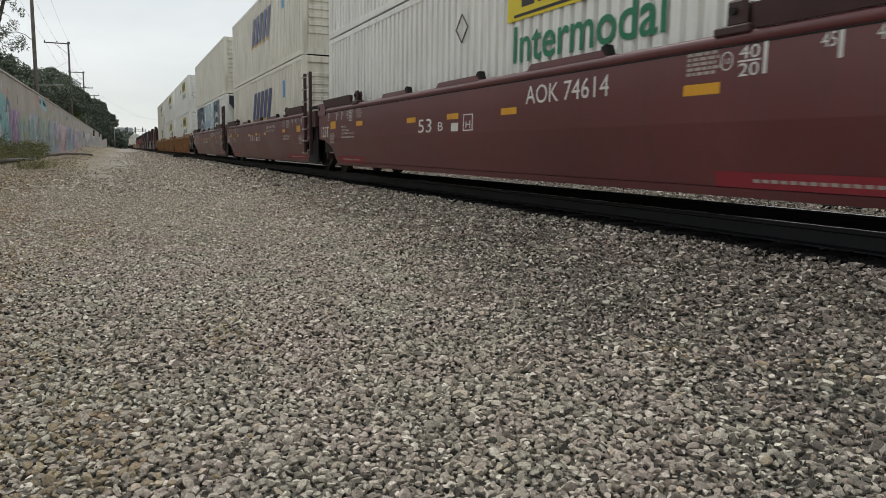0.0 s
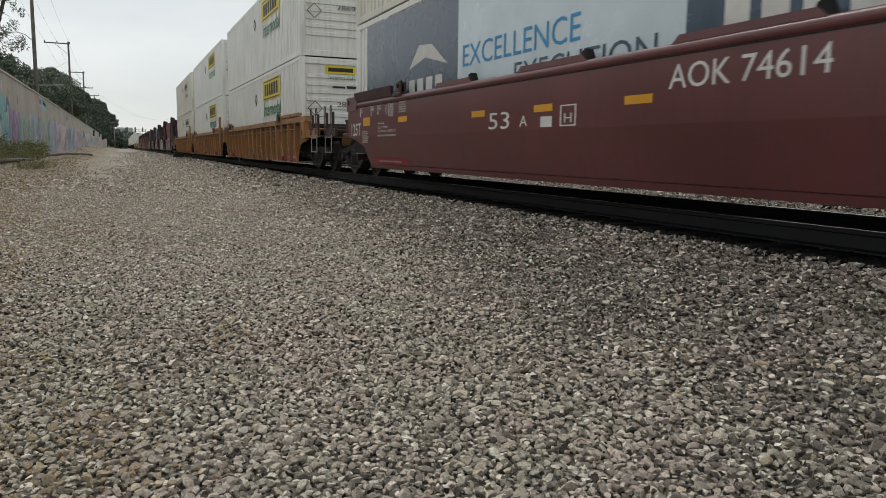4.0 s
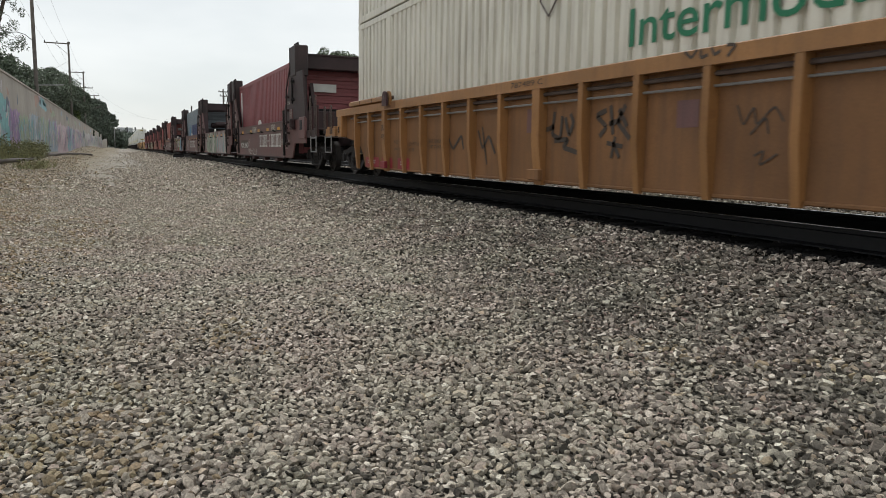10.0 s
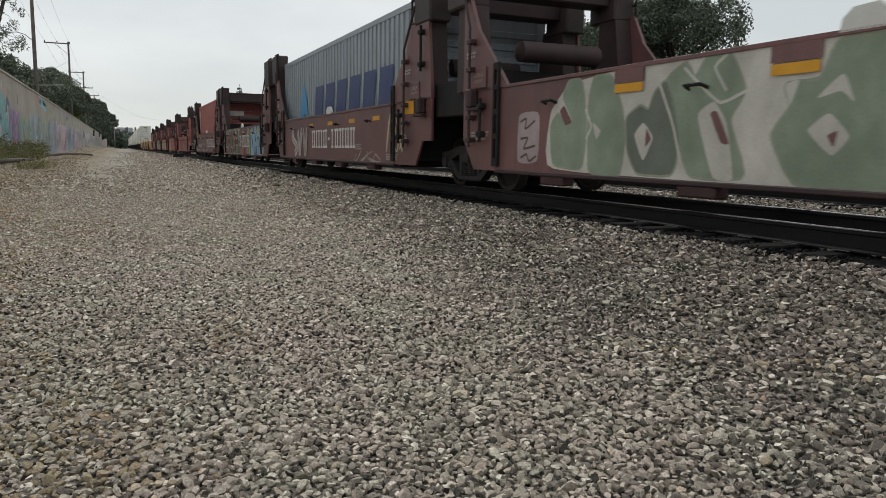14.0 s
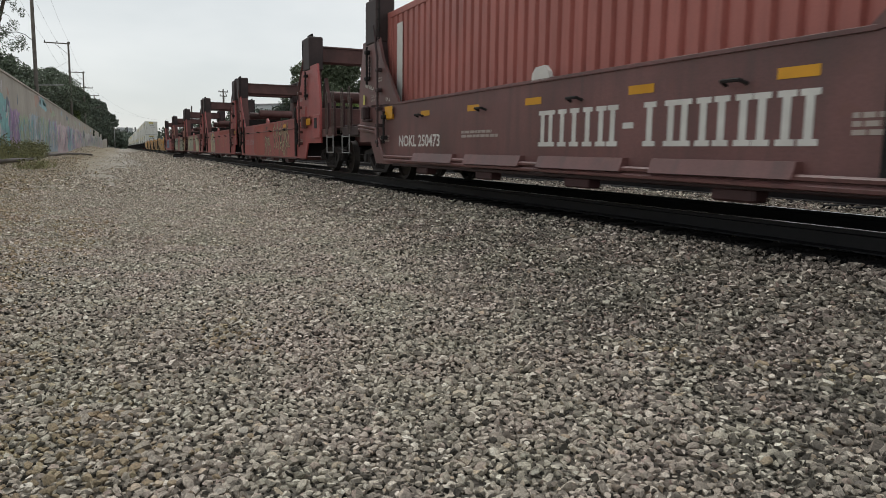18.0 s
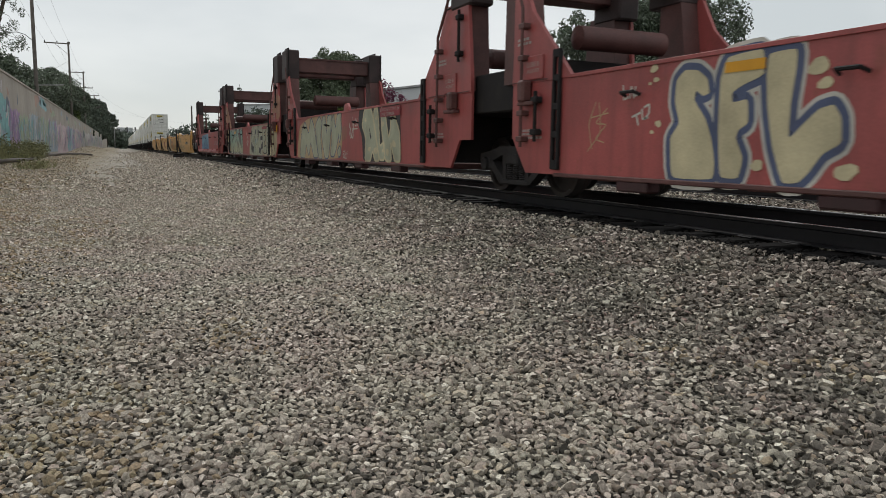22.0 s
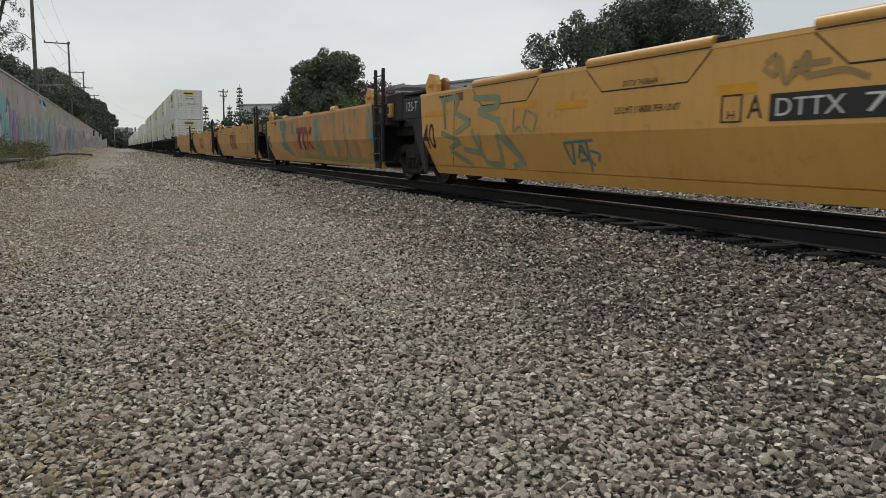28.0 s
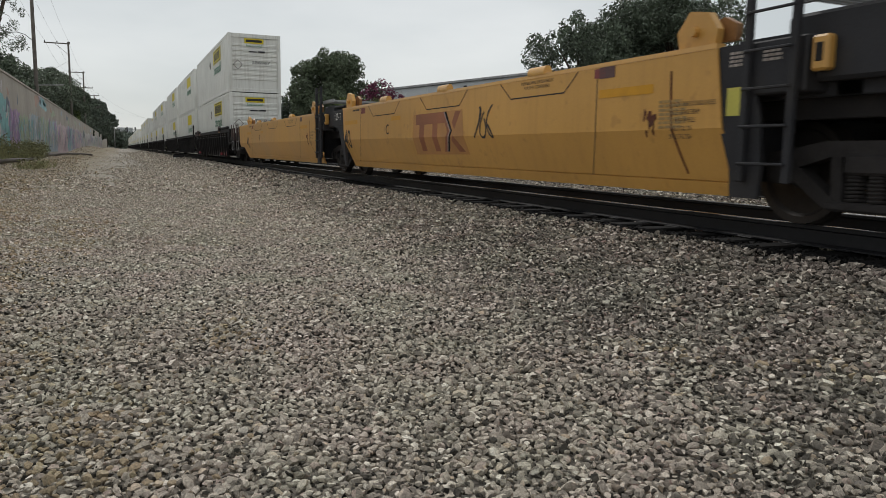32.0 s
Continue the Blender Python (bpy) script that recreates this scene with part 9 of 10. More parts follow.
stroke(ORANGES[1][0], [(4.41, 0.26), (4.56, 0.31), (4.53, 0.44), (4.4, 0.42), (4.42, 0.25)], 0.045, "g_black_worn", 0.002)
stroke(ORANGES[1][0], [(4.35, 1.13), (4.25, 0.97), (4.11, 0.87)], 0.05, "g_black_worn", 0.002)
stroke(ORANGES[1][0], [(4.28, 0.67), (4.09, 0.73)], 0.045, "g_black_worn", 0.002)
stroke(ORANGES[1][0], [(4.23, 0.58), (4.12, 0.35), (4.05, 0.37), (4.18, 0.59)], 0.045, "g_black_worn", 0.002)
stroke(ORANGES[1][0], [(8.02, 0.26), (7.66, 0.29), (7.81, 0.79), (7.69, 0.29)], 0.022, "g_white", 0.002)
stroke(ORANGES[1][0], [(7.51, 0.33), (7.33, 0.35), (6.98, 0.31)], 0.022, "g_white", 0.002)
stroke(ORANGES[1][0], [(6.79, 0.28), (6.53, 0.26)], 0.022, "g_white", 0.002)
part("stencil", letters("3210", 6.53, 6.14, 0.41, 0.51, CAR + 0.124), M["g_white"], ORANGES[1][0], "chalked number")

x = CAR - 0.005
# teal tags on a yellow car
stroke(YELLOWS[0][0], [(12.26, 1.3), (11.55, 1.33), (11.77, 1.09), (11.11, 0.94), (11.68, 0.77)], 0.085, "g_aqua", 0.002, wrap=on_yellow)
stroke(YELLOWS[0][0], [(12.24, 0.78), (11.52, 0.64), (12.11, 0.52), (11.36, 0.27)], 0.085, "g_aqua", 0.002, wrap=on_yellow)
stroke(YELLOWS[0][0], [(11.05, 1.27), (10.22, 1.24), (10.28, 1.11), (10.98, 1.08), (10.21, 0.91)], 0.085, "g_aqua", 0.002, wrap=on_yellow)
stroke(YELLOWS[0][0], [(11.1, 0.82), (10.87, 0.31), (10.35, 0.3), (10.32, 0.75), (9.95, 0.52), (9.72, 0.31)], 0.085, "g_aqua", 0.002, wrap=on_yellow)
stroke(YELLOWS[0][0], [(12.17, 1.27), (12.08, 0.84)], 0.085, "g_aqua", 0.002, wrap=on_yellow)
stroke(YELLOWS[0][0], [(11.52, 0.52), (10.95, 0.46), (10.89, 0.76)], 0.085, "g_aqua", 0.002, wrap=on_yellow)
stroke(YELLOWS[0][0], [(10.27, 0.91), (9.72, 0.36), (10.05, 0.29)], 0.085, "g_aqua", 0.002, wrap=on_yellow)
stroke(YELLOWS[0][0], [(9.81, 1.06), (9.83, 0.74), (9.64, 0.84), (9.58, 0.71)], 0.03, "g_aqua", 0.002, wrap=on_yellow)
stroke(YELLOWS[0][0], [(9.49, 1.04), (9.58, 0.84), (9.32, 0.73), (9.21, 0.93), (9.44, 1.02)], 0.03, "g_aqua", 0.002, wrap=on_yellow)
stroke(YELLOWS[0][0], [(8.65, 0.58), (8.54, 0.31), (8.46, 0.62)], 0.03, "g_teal", 0.003, wrap=on_yellow)
stroke(YELLOWS[0][0], [(8.42, 0.41), (8.3, 0.6), (8.21, 0.41), (8.39, 0.39)], 0.03, "g_teal", 0.003, wrap=on_yellow)
stroke(YELLOWS[0][0], [(8.18, 0.62), (8.2, 0.27)], 0.03, "g_teal", 0.003, wrap=on_yellow)
stroke(YELLOWS[0][0], [(8.14, 0.51), (7.96, 0.48), (8.03, 0.39)], 0.03, "g_teal", 0.003, wrap=on_yellow)
stroke(YELLOWS[0][0], [(8.65, 0.6), (8.03, 0.63)], 0.03, "g_teal", 0.003, wrap=on_yellow)
stroke(YELLOWS[0][0], [(8.34, 0.53), (8.11, 0.34)], 0.03, "g_teal", 0.003, wrap=on_yellow)
stroke(YELLOWS[0][0], [(5.62, 1.22), (5.51, 1.3), (5.51, 1.11), (5.64, 1.19)], 0.05, "g_khaki", 0.002)
stroke(YELLOWS[0][0], [(5.49, 1.27), (5.41, 1.03), (5.31, 1.22)], 0.05, "g_khaki", 0.002)
stroke(YELLOWS[0][0], [(5.34, 1.1), (5.21, 1.3), (5.21, 1.1), (5.34, 1.18), (5.01, 1.19)], 0.05, "g_khaki", 0.002)
stroke(YELLOWS[0][0], [(5.22, 1.09), (4.88, 1.12), (4.69, 1.04)], 0.05, "g_khaki", 0.002)

x = SHEET
# light blue letters on royal blue
area(TWINS[3][0], [(5.19, 0.27), (5.14, 0.68), (5.03, 1.17), (4.83, 1.27), (4.67, 1.02), (4.65, 0.24)], "g_lime", 0.004)
area(TWINS[3][0], [(4.81, 0.31), (4.84, 1.2), (4.64, 1.36), (3.62, 1.36), (2.99, 1.36), (2.09, 1.36), (1.89, 1.36), (1.77, 0.26), (3.32, 0.24), (4.61, 0.24)], "g_royal", 0.005)
area(TWINS[3][0], [(4.58, 0.24), (4.61, 0.8), (4.62, 1.26), (4.2, 1.35), (3.9, 1.05), (3.74, 0.85), (3.78, 0.59), (3.91, 0.24)], "g_blue", 0.007, (("g_white", 0.035, 0.0075),))
area(TWINS[3][0], [(4.41, 1.08), (4.09, 0.83), (4.04, 0.75), (4.29, 0.45)], "g_royal", 0.009)
area(TWINS[3][0], [(4.34, 0.8), (4.22, 0.73), (4.29, 0.6)], "g_lime", 0.01)
area(TWINS[3][0], [(3.7, 0.33), (3.86, 0.89), (3.8, 1.3), (3.37, 1.36), (3.16, 1.03), (2.94, 0.79), (2.91, 0.62), (2.93, 0.27), (3.23, 0.26), (3.25, 0.43), (3.51, 0.42), (3.59, 0.25)], "g_blue", 0.0072, (("g_white", 0.035, 0.0075),))
area(TWINS[3][0], [(3.59, 1.11), (3.31, 0.84), (3.32, 0.77), (3.59, 0.76)], "g_royal", 0.009)
area(TWINS[3][0], [(3.5, 0.56), (3.2, 0.61), (3.19, 0.26), (3.31, 0.25)], "g_royal", 0.009)
area(TWINS[3][0], [(3.13, 1.34), (2.39, 1.36), (2.29, 1.09), (2.55, 0.9), (2.7, 0.51), (2.14, 0.6), (2.07, 0.54), (2.01, 0.27), (2.85, 0.27), (2.85, 0.62), (2.62, 1.03), (3.02, 0.93)], "g_blue", 0.0074, (("g_white", 0.035, 0.0075),))
area(TWINS[3][0], [(2.63, 0.52), (2.37, 0.89), (2.2, 0.91), (2.14, 0.62)], "g_royal", 0.0092)
area(TWINS[3][0], [(2.52, 0.64), (2.34, 0.82), (2.29, 0.61)], "g_lime", 0.01)
area(TWINS[3][0], [(2.22, 1.2), (2.15, 1.36), (1.83, 1.35), (1.72, 0.33), (1.95, 0.29), (2.06, 0.58)], "g_blue", 0.0076, (("g_white", 0.035, 0.0075),))
stroke(TWINS[3][0], [(2.86, 0.63), (2.8, 0.32)], 0.03, "g_royal", 0.009)
area(TWINS[3][0], [(2.95, 0.57), (2.87, 0.63), (2.79, 0.56), (2.87, 0.49)], "g_royal", 0.01)
stroke(TWINS[3][0], [(5.38, 1.33), (5.39, 1.17), (5.26, 1.23)], 0.022, "g_white", 0.005)
stroke(TWINS[3][0], [(5.23, 1.33), (5.18, 1.16)], 0.022, "g_white", 0.005)
stroke(TWINS[3][0], [(5.15, 1.27), (5.09, 1.15), (5.07, 1.28)], 0.022, "g_white", 0.005)
stroke(TWINS[3][0], [(5.44, 1.13), (5.31, 1.1), (5.41, 1.02), (5.24, 1.03)], 0.022, "g_white", 0.005)
stroke(TWINS[3][0], [(5.21, 1.13), (5.13, 1.04), (5.23, 1.02)], 0.022, "g_white", 0.005)
stroke(TWINS[3][0], [(5.68, 0.45), (5.65, 0.27)], 0.022, "g_white", 0.005)
stroke(TWINS[3][0], [(5.52, 0.46), (5.63, 0.37), (5.46, 0.28)], 0.022, "g_white", 0.005)
stroke(TWINS[3][0], [(5.42, 0.45), (5.36, 0.29), (5.24, 0.34), (5.34, 0.43), (5.23, 0.48)], 0.022, "g_white", 0.005)

# sage green letters with chalky outlines
area(TWINS[1][0], [(11.28, 0.27), (11.16, 1), (10.77, 1.29), (9.93, 1.36), (8.7, 1.36), (7.75, 1.36), (6.86, 1.36), (6.6, 1.36), (6.49, 0.25), (7.44, 0.24), (8.83, 0.24)], "g_white", 0.003)
area(TWINS[1][0], [(11.08, 0.33), (11.15, 0.81), (10.98, 0.96), (10.81, 0.8), (10.64, 0.85), (10.89, 1.15), (10.77, 1.32), (10.5, 1.32), (10.38, 0.79), (10.43, 0.3)], "g_sage", 0.005, (("g_pale_green", 0.05, 0.0035),))
area(TWINS[1][0], [(10.32, 0.3), (10.35, 1.07), (10.27, 1.33), (9.95, 1.32), (9.74, 0.95), (9.68, 0.64), (9.73, 0.25), (10.19, 0.25)], "g_sage", 0.005, (("g_pale_green", 0.05, 0.0035),))
area(TWINS[1][0], [(9.67, 0.86), (9.44, 0.97), (9.31, 0.91), (9.23, 1.09), (9.07, 1.2), (8.93, 0.95), (8.84, 0.59), (8.91, 0.28), (9.46, 0.28), (9.62, 0.51)], "g_sage_dark", 0.005, (("g_pale_green", 0.05, 0.0035),))
area(TWINS[1][0], [(9.08, 1.2), (8.8, 1.34), (8.68, 1.16), (8.54, 1.36), (8.26, 1.36), (8.06, 1.03), (8.25, 0.79), (7.99, 0.28), (8.71, 0.27), (8.93, 0.83)], "g_sage", 0.005, (("g_pale_green", 0.05, 0.0035),))
area(TWINS[1][0], [(7.78, 0.65), (7.58, 0.87), (7.67, 1.05), (7.33, 1.05), (7.22, 1.33), (6.85, 1.33), (6.6, 1.32), (6.49, 0.26), (7.52, 0.24)], "g_sage", 0.005, (("g_pale_green", 0.05, 0.0035),))
area(TWINS[1][0], [(10.27, 0.84), (10.09, 0.73), (10.18, 0.62)], "g_white", 0.0062)
area(TWINS[1][0], [(9.38, 0.81), (9.21, 0.65), (9.36, 0.39), (9.53, 0.68)], "g_white", 0.0062)
area(TWINS[1][0], [(8.64, 0.86), (8.42, 0.97), (8.25, 0.77), (8.13, 0.25), (8.39, 0.26)], "g_white", 0.0062)
area(TWINS[1][0], [(7.44, 0.68), (7.24, 0.82), (7.04, 0.63), (7.19, 0.47)], "g_white", 0.0062)
area(TWINS[1][0], [(7.67, 1.05), (7.52, 1.08), (7.6, 0.86)], "g_white", 0.0062)
area(TWINS[1][0], [(7.38, 0.91), (7.14, 1.11), (7.03, 0.86), (7.15, 0.97)], "g_white", 0.0062)
area(TWINS[1][0], [(9.33, 0.75), (9.24, 0.63), (9.34, 0.54)], "brown", 0.0075)
area(TWINS[1][0], [(8.47, 0.86), (8.38, 0.88), (8.2, 0.57), (8.31, 0.58)], "brown", 0.0075)
area(TWINS[1][0], [(7.25, 0.64), (7.15, 0.68), (7.18, 0.54)], "brown", 0.0075)
area(TWINS[1][0], [(10.85, 1.05), (10.67, 0.84), (10.81, 0.8), (10.95, 0.98)], "brown", 0.0075)
stroke(TWINS[1][0], [(10.41, 0.98), (10.27, 0.78), (10.38, 0.64)], 0.03, "g_white", 0.007)
stroke(TWINS[1][0], [(8.83, 1.29), (8.35, 0.92), (8.04, 1.03)], 0.03, "g_white", 0.007)
stroke(TWINS[1][0], [(9.17, 1.18), (8.93, 0.75), (8.77, 0.27)], 0.03, "g_white", 0.007)
stroke(TWINS[1][0], [(8.29, 1.36), (8.45, 1.26), (8.28, 1.04)], 0.03, "g_white", 0.007)
area(TWINS[1][0], [(11.97, 0.33), (11.96, 1), (11.4, 1.01), (11.42, 0.35)], "g_pink", 0.003)
stroke(TWINS[1][0], [(11.9, 0.88), (11.73, 0.93), (11.78, 0.77), (11.52, 0.89)], 0.03, "g_dusk", 0.005)
stroke(TWINS[1][0], [(11.88, 0.66), (11.67, 0.68), (11.82, 0.52), (11.5, 0.57)], 0.03, "g_dusk", 0.005)
stroke(TWINS[1][0], [(11.87, 0.41), (11.71, 0.47), (11.65, 0.36), (11.47, 0.44)], 0.03, "g_dusk", 0.005)

x = CAR + 0.124
# black tags in the bays of the last orange car
stroke(ORANGES[2][0], [(8.89, 0.98), (8.83, 0.76), (8.63, 0.81)], 0.06, "g_black_worn", 0.002)
stroke(ORANGES[2][0], [(8.62, 0.99), (8.68, 0.71), (8.48, 0.65), (8.45, 0.93)], 0.06, "g_black_worn", 0.002)
stroke(ORANGES[2][0], [(8.38, 0.91), (8.29, 0.68), (8.2, 0.85), (8.27, 0.95)], 0.06, "g_black_worn", 0.002)
stroke(ORANGES[2][0], [(8.62, 0.63), (8.29, 0.65), (8.42, 0.55), (8.1, 0.49)], 0.06, "g_black_worn", 0.002)
stroke(ORANGES[2][0], [(7.55, 0.96), (7.75, 0.91), (7.54, 0.78), (7.67, 0.67)], 0.06, "g_black_worn", 0.002)
stroke(ORANGES[2][0], [(7.48, 1.01), (7.42, 0.69)], 0.06, "g_black_worn", 0.002)
stroke(ORANGES[2][0], [(7.5, 0.81), (7.3, 0.84)], 0.06, "g_black_worn", 0.002)
stroke(ORANGES[2][0], [(7.22, 1), (7.35, 0.82), (7.12, 0.64)], 0.06, "g_black_worn", 0.002)
stroke(ORANGES[2][0], [(7.33, 0.96), (7.18, 0.77)], 0.06, "g_black_worn", 0.002)
stroke(ORANGES[2][0], [(7.53, 0.6), (7.24, 0.56)], 0.05, "g_black_worn", 0.002)
stroke(ORANGES[2][0], [(7.38, 0.67), (7.44, 0.43)], 0.05, "g_black_worn", 0.002)
stroke(ORANGES[2][0], [(7.39, 0.57), (7.29, 0.44)], 0.05, "g_black_worn", 0.002)
stroke(ORANGES[2][0], [(11.86, 0.69), (11.68, 0.51), (11.36, 0.75), (11.28, 0.52)], 0.05, "g_black_worn", 0.002)
stroke(ORANGES[2][0], [(10.76, 0.8), (10.61, 0.52), (10.41, 0.73), (10.2, 0.46)], 0.05, "g_black_worn", 0.002)
stroke(ORANGES[2][0], [(10.63, 0.86), (10.46, 0.3)], 0.04, "g_black_worn", 0.002)
stroke(ORANGES[2][0], [(5.65, 0.92), (5.57, 0.73), (5.46, 0.91), (5.43, 0.73), (5.24, 0.9), (5.14, 0.76)], 0.018, "g_black_worn", 0.002)
stroke(ORANGES[2][0], [(5.49, 0.66), (5.32, 0.81), (5.29, 0.66)], 0.018, "g_black_worn", 0.002)
stroke(ORANGES[2][0], [(5.43, 0.48), (5.32, 0.53), (5.37, 0.39), (5.18, 0.5)], 0.018, "g_black_worn", 0.002)
stroke(ORANGES[1][0], [(13.42, 1.04), (13.39, 0.88), (13.24, 0.87), (13.22, 1.06), (13.4, 1.04)], 0.022, "g_white", 0.002)
stroke(ORANGES[1][0], [(13.33, 1.1), (13.19, 1.11), (13.21, 0.9), (13.29, 0.87)], 0.022, "g_white", 0.002)
stroke(ORANGES[1][0], [(13.18, 1.05), (13.1, 1.08), (13.15, 0.86)], 0.022, "g_white", 0.002)
stroke(ORANGES[1][0], [(13.25, 0.81), (13.15, 0.85), (13.07, 0.8)], 0.022, "g_white", 0.002)
stroke(ORANGES[1][0], [(13.08, 1), (12.99, 0.98), (13.05, 0.91), (12.94, 0.93)], 0.022, "g_white", 0.002)
stroke(ORANGES[1][0], [(13.39, 0.86), (13.16, 0.77), (12.96, 0.82)], 0.022, "g_white", 0.002)
stroke(ORANGES[1][0], [(12.94, 0.97), (12.85, 0.94), (12.92, 0.91)], 0.022, "g_white", 0.002)

x = CAR - 0.005
# a faded apricot, fern and turquoise piece
area(YELLOWS[1][0], [(9.9, 0.25), (10.7, 0.98), (10.43, 1.31), (8.76, 1.4), (4.72, 1.4), (3.35, 1.4), (1.29, 1.4), (1.13, 1.28), (0.93, 0.37), (1.35, 0.29), (3.45, 0.28)], "g_apricot", 0.002, wrap=on_yellow)
area(YELLOWS[1][0], [(8.11, 0.38), (8.01, 0.24), (3.26, 0.18), (1.03, 0.2), (0.9, 0.37), (1.35, 0.3), (3.82, 0.3)], "g_fern", 0.003, wrap=on_yellow)
area(YELLOWS[1][0], [(5.84, 1.37), (5.31, 1.39), (5.55, 0.97), (5.15, 0.66), (5.38, 0.25), (5.93, 0.3), (5.68, 0.85)], "g_fern", 0.003, wrap=on_yellow)
area(YELLOWS[1][0], [(4.29, 1.39), (3.94, 1.39), (4.01, 1.01), (3.79, 0.65), (3.96, 0.26), (4.27, 0.28), (4.15, 0.81)], "g_fern", 0.003, wrap=on_yellow)
area(YELLOWS[1][0], [(3.43, 1.4), (3.06, 1.4), (3.16, 1.12), (2.93, 0.78), (3.02, 0.27), (3.25, 0.28), (3.13, 0.74)], "g_fern", 0.003, wrap=on_yellow)
area(YELLOWS[1][0], [(2.46, 1.4), (2.19, 1.4), (2.27, 1.15), (2.35, 0.85), (2.13, 0.63), (2.2, 0.29), (2.38, 0.31), (2.34, 0.68)], "g_fern", 0.003, wrap=on_yellow)
area(YELLOWS[1][0], [(1.56, 1.4), (1.37, 1.4), (1.21, 0.74), (1.05, 0.4), (1.2, 0.32), (1.37, 0.82)], "g_fern", 0.003, wrap=on_yellow)
area(YELLOWS[1][0], [(10.43, 1.22), (9.79, 1.28), (10.03, 0.79), (9.41, 0.3), (10.15, 0.38)], "g_haze", 0.004, wrap=on_yellow)
area(YELLOWS[1][0], [(6.19, 1.24), (5.84, 1.37), (5.61, 0.91), (5.73, 0.67), (6.09, 0.8)], "g_haze", 0.004, wrap=on_yellow)
area(YELLOWS[1][0], [(6.01, 0.67), (5.66, 0.61), (5.52, 0.34), (5.86, 0.36)], "g_haze", 0.004, wrap=on_yellow)
area(YELLOWS[1][0], [(3.29, 1.12), (3.12, 1.16), (3.14, 0.83), (3.29, 0.89)], "g_haze", 0.004, wrap=on_yellow)
area(YELLOWS[1][0], [(2.75, 0.96), (2.57, 1.04), (2.59, 0.82), (2.71, 0.82)], "g_haze", 0.004, wrap=on_yellow)
area(YELLOWS[1][0], [(1.37, 1.4), (1.28, 1.4), (0.94, 0.77), (0.86, 0.39), (1.02, 0.35), (1.18, 0.77)], "g_haze", 0.004, wrap=on_yellow)
area(YELLOWS[1][0], [(2.39, 1.4), (2.22, 1.4), (2.34, 1.19)], "g_haze", 0.004, wrap=on_yellow)
area(YELLOWS[1][0], [(10.69, 0.72), (9.9, 0.63), (10.03, 0.42), (10.55, 0.46)], "g_haze", 0.004, wrap=on_yellow)
area(YELLOWS[1][0], [(9.08, 1.25), (8.76, 1.31), (8.64, 0.92), (9.01, 0.93)], "g_haze", 0.004, wrap=on_yellow)
area(YELLOWS[1][0], [(5, 1.34), (4.83, 1.36), (4.93, 1.11)], "g_haze", 0.004, wrap=on_yellow)
part("graffiti", on_yellow(blob(10.36, 0.97, 0.099, 0.063, x - 0.004, gr, n=10)), M["g_haze"], YELLOWS[1][0])
part("graffiti", on_yellow(blob(10.2, 0.91, 0.077, 0.049, x - 0.004, gr, n=10)), M["g_haze"], YELLOWS[1][0])
part("graffiti", on_yellow(blob(10.1, 0.51, 0.132, 0.084, x - 0.004, gr, n=10)), M["g_haze"], YELLOWS[1][0])
part("graffiti", on_yellow(blob(10.26, 0.53, 0.077, 0.049, x - 0.004, gr, n=10)), M["g_haze"], YELLOWS[1][0])
part("graffiti", on_yellow(blob(10.45, 1.08, 0.055, 0.035, x - 0.004, gr, n=10)), M["g_haze"], YELLOWS[1][0])
part("graffiti", on_yellow(blob(10.2, 0.8, 0.044, 0.028, x - 0.004, gr, n=10)), M["g_haze"], YELLOWS[1][0])
part("graffiti", on_yellow(blob(10.29, 0.83, 0.033, 0.021, x - 0.004, gr, n=10)), M["g_haze"], YELLOWS[1][0])
part("graffiti", on_yellow(blob(10.16, 0.69, 0.038, 0.025, x - 0.004, gr, n=10)), M["g_haze"], YELLOWS[1][0])
stroke(YELLOWS[1][0], [(10.75, 1.39), (10.64, 1.21), (10.57, 1.39), (10.42, 1.21), (10.36, 1.39), (10.22, 1.2), (10.16, 1.39), (9.99, 1.21), (9.9, 1.39)], 0.1, "g_haze", 0.004, wrap=on_yellow)
stroke(YELLOWS[1][0], [(10.77, 1.33), (9.86, 1.33)], 0.1, "g_haze", 0.004, wrap=on_yellow)
stroke(YELLOWS[1][0], [(9.99, 0.84), (9.95, 0.58), (9.73, 0.4), (9.4, 0.32)], 0.1, "g_haze", 0.004, wrap=on_yellow)
stroke(YELLOWS[1][0], [(10.72, 1.1), (10.51, 1.18)], 0.1, "g_haze", 0.004, wrap=on_yellow)

x = CAR + 0.124
# number panels and chalk on the first orange car
part("stencil", patch(5.74, 5.23, 0.70, 0.95, x), M["grey_end"], ORANGES[0][0], "black number panel")
part("stencil", patch(4.96, 4.22, 0.70, 0.95, x), M["grey_end"], ORANGES[0][0], "black number panel")
part("stencil", letters("DTTX", 5.65, 5.23, 0.73, 0.92, x - 0.004), M["faint"], ORANGES[0][0], "white reporting mark")
part("stencil", letters("787489", 4.91, 4.28, 0.73, 0.92, x - 0.004), M["faint"], ORANGES[0][0], "white car number")
stroke(ORANGES[0][0], [(10.72, 0.68), (10.58, 0.87), (10.46, 0.68), (10.27, 0.71), (10.25, 1.08), (10.13, 0.71), (9.72, 0.66), (9.54, 0.76), (9.17, 0.73)], 0.022, "g_white", 0.002)
stroke(ORANGES[0][0], [(8.93, 0.71), (8.65, 0.66), (8.44, 0.68), (8.51, 0.87), (8.35, 0.9), (8.31, 0.68), (8.09, 0.65)], 0.022, "g_white", 0.002)
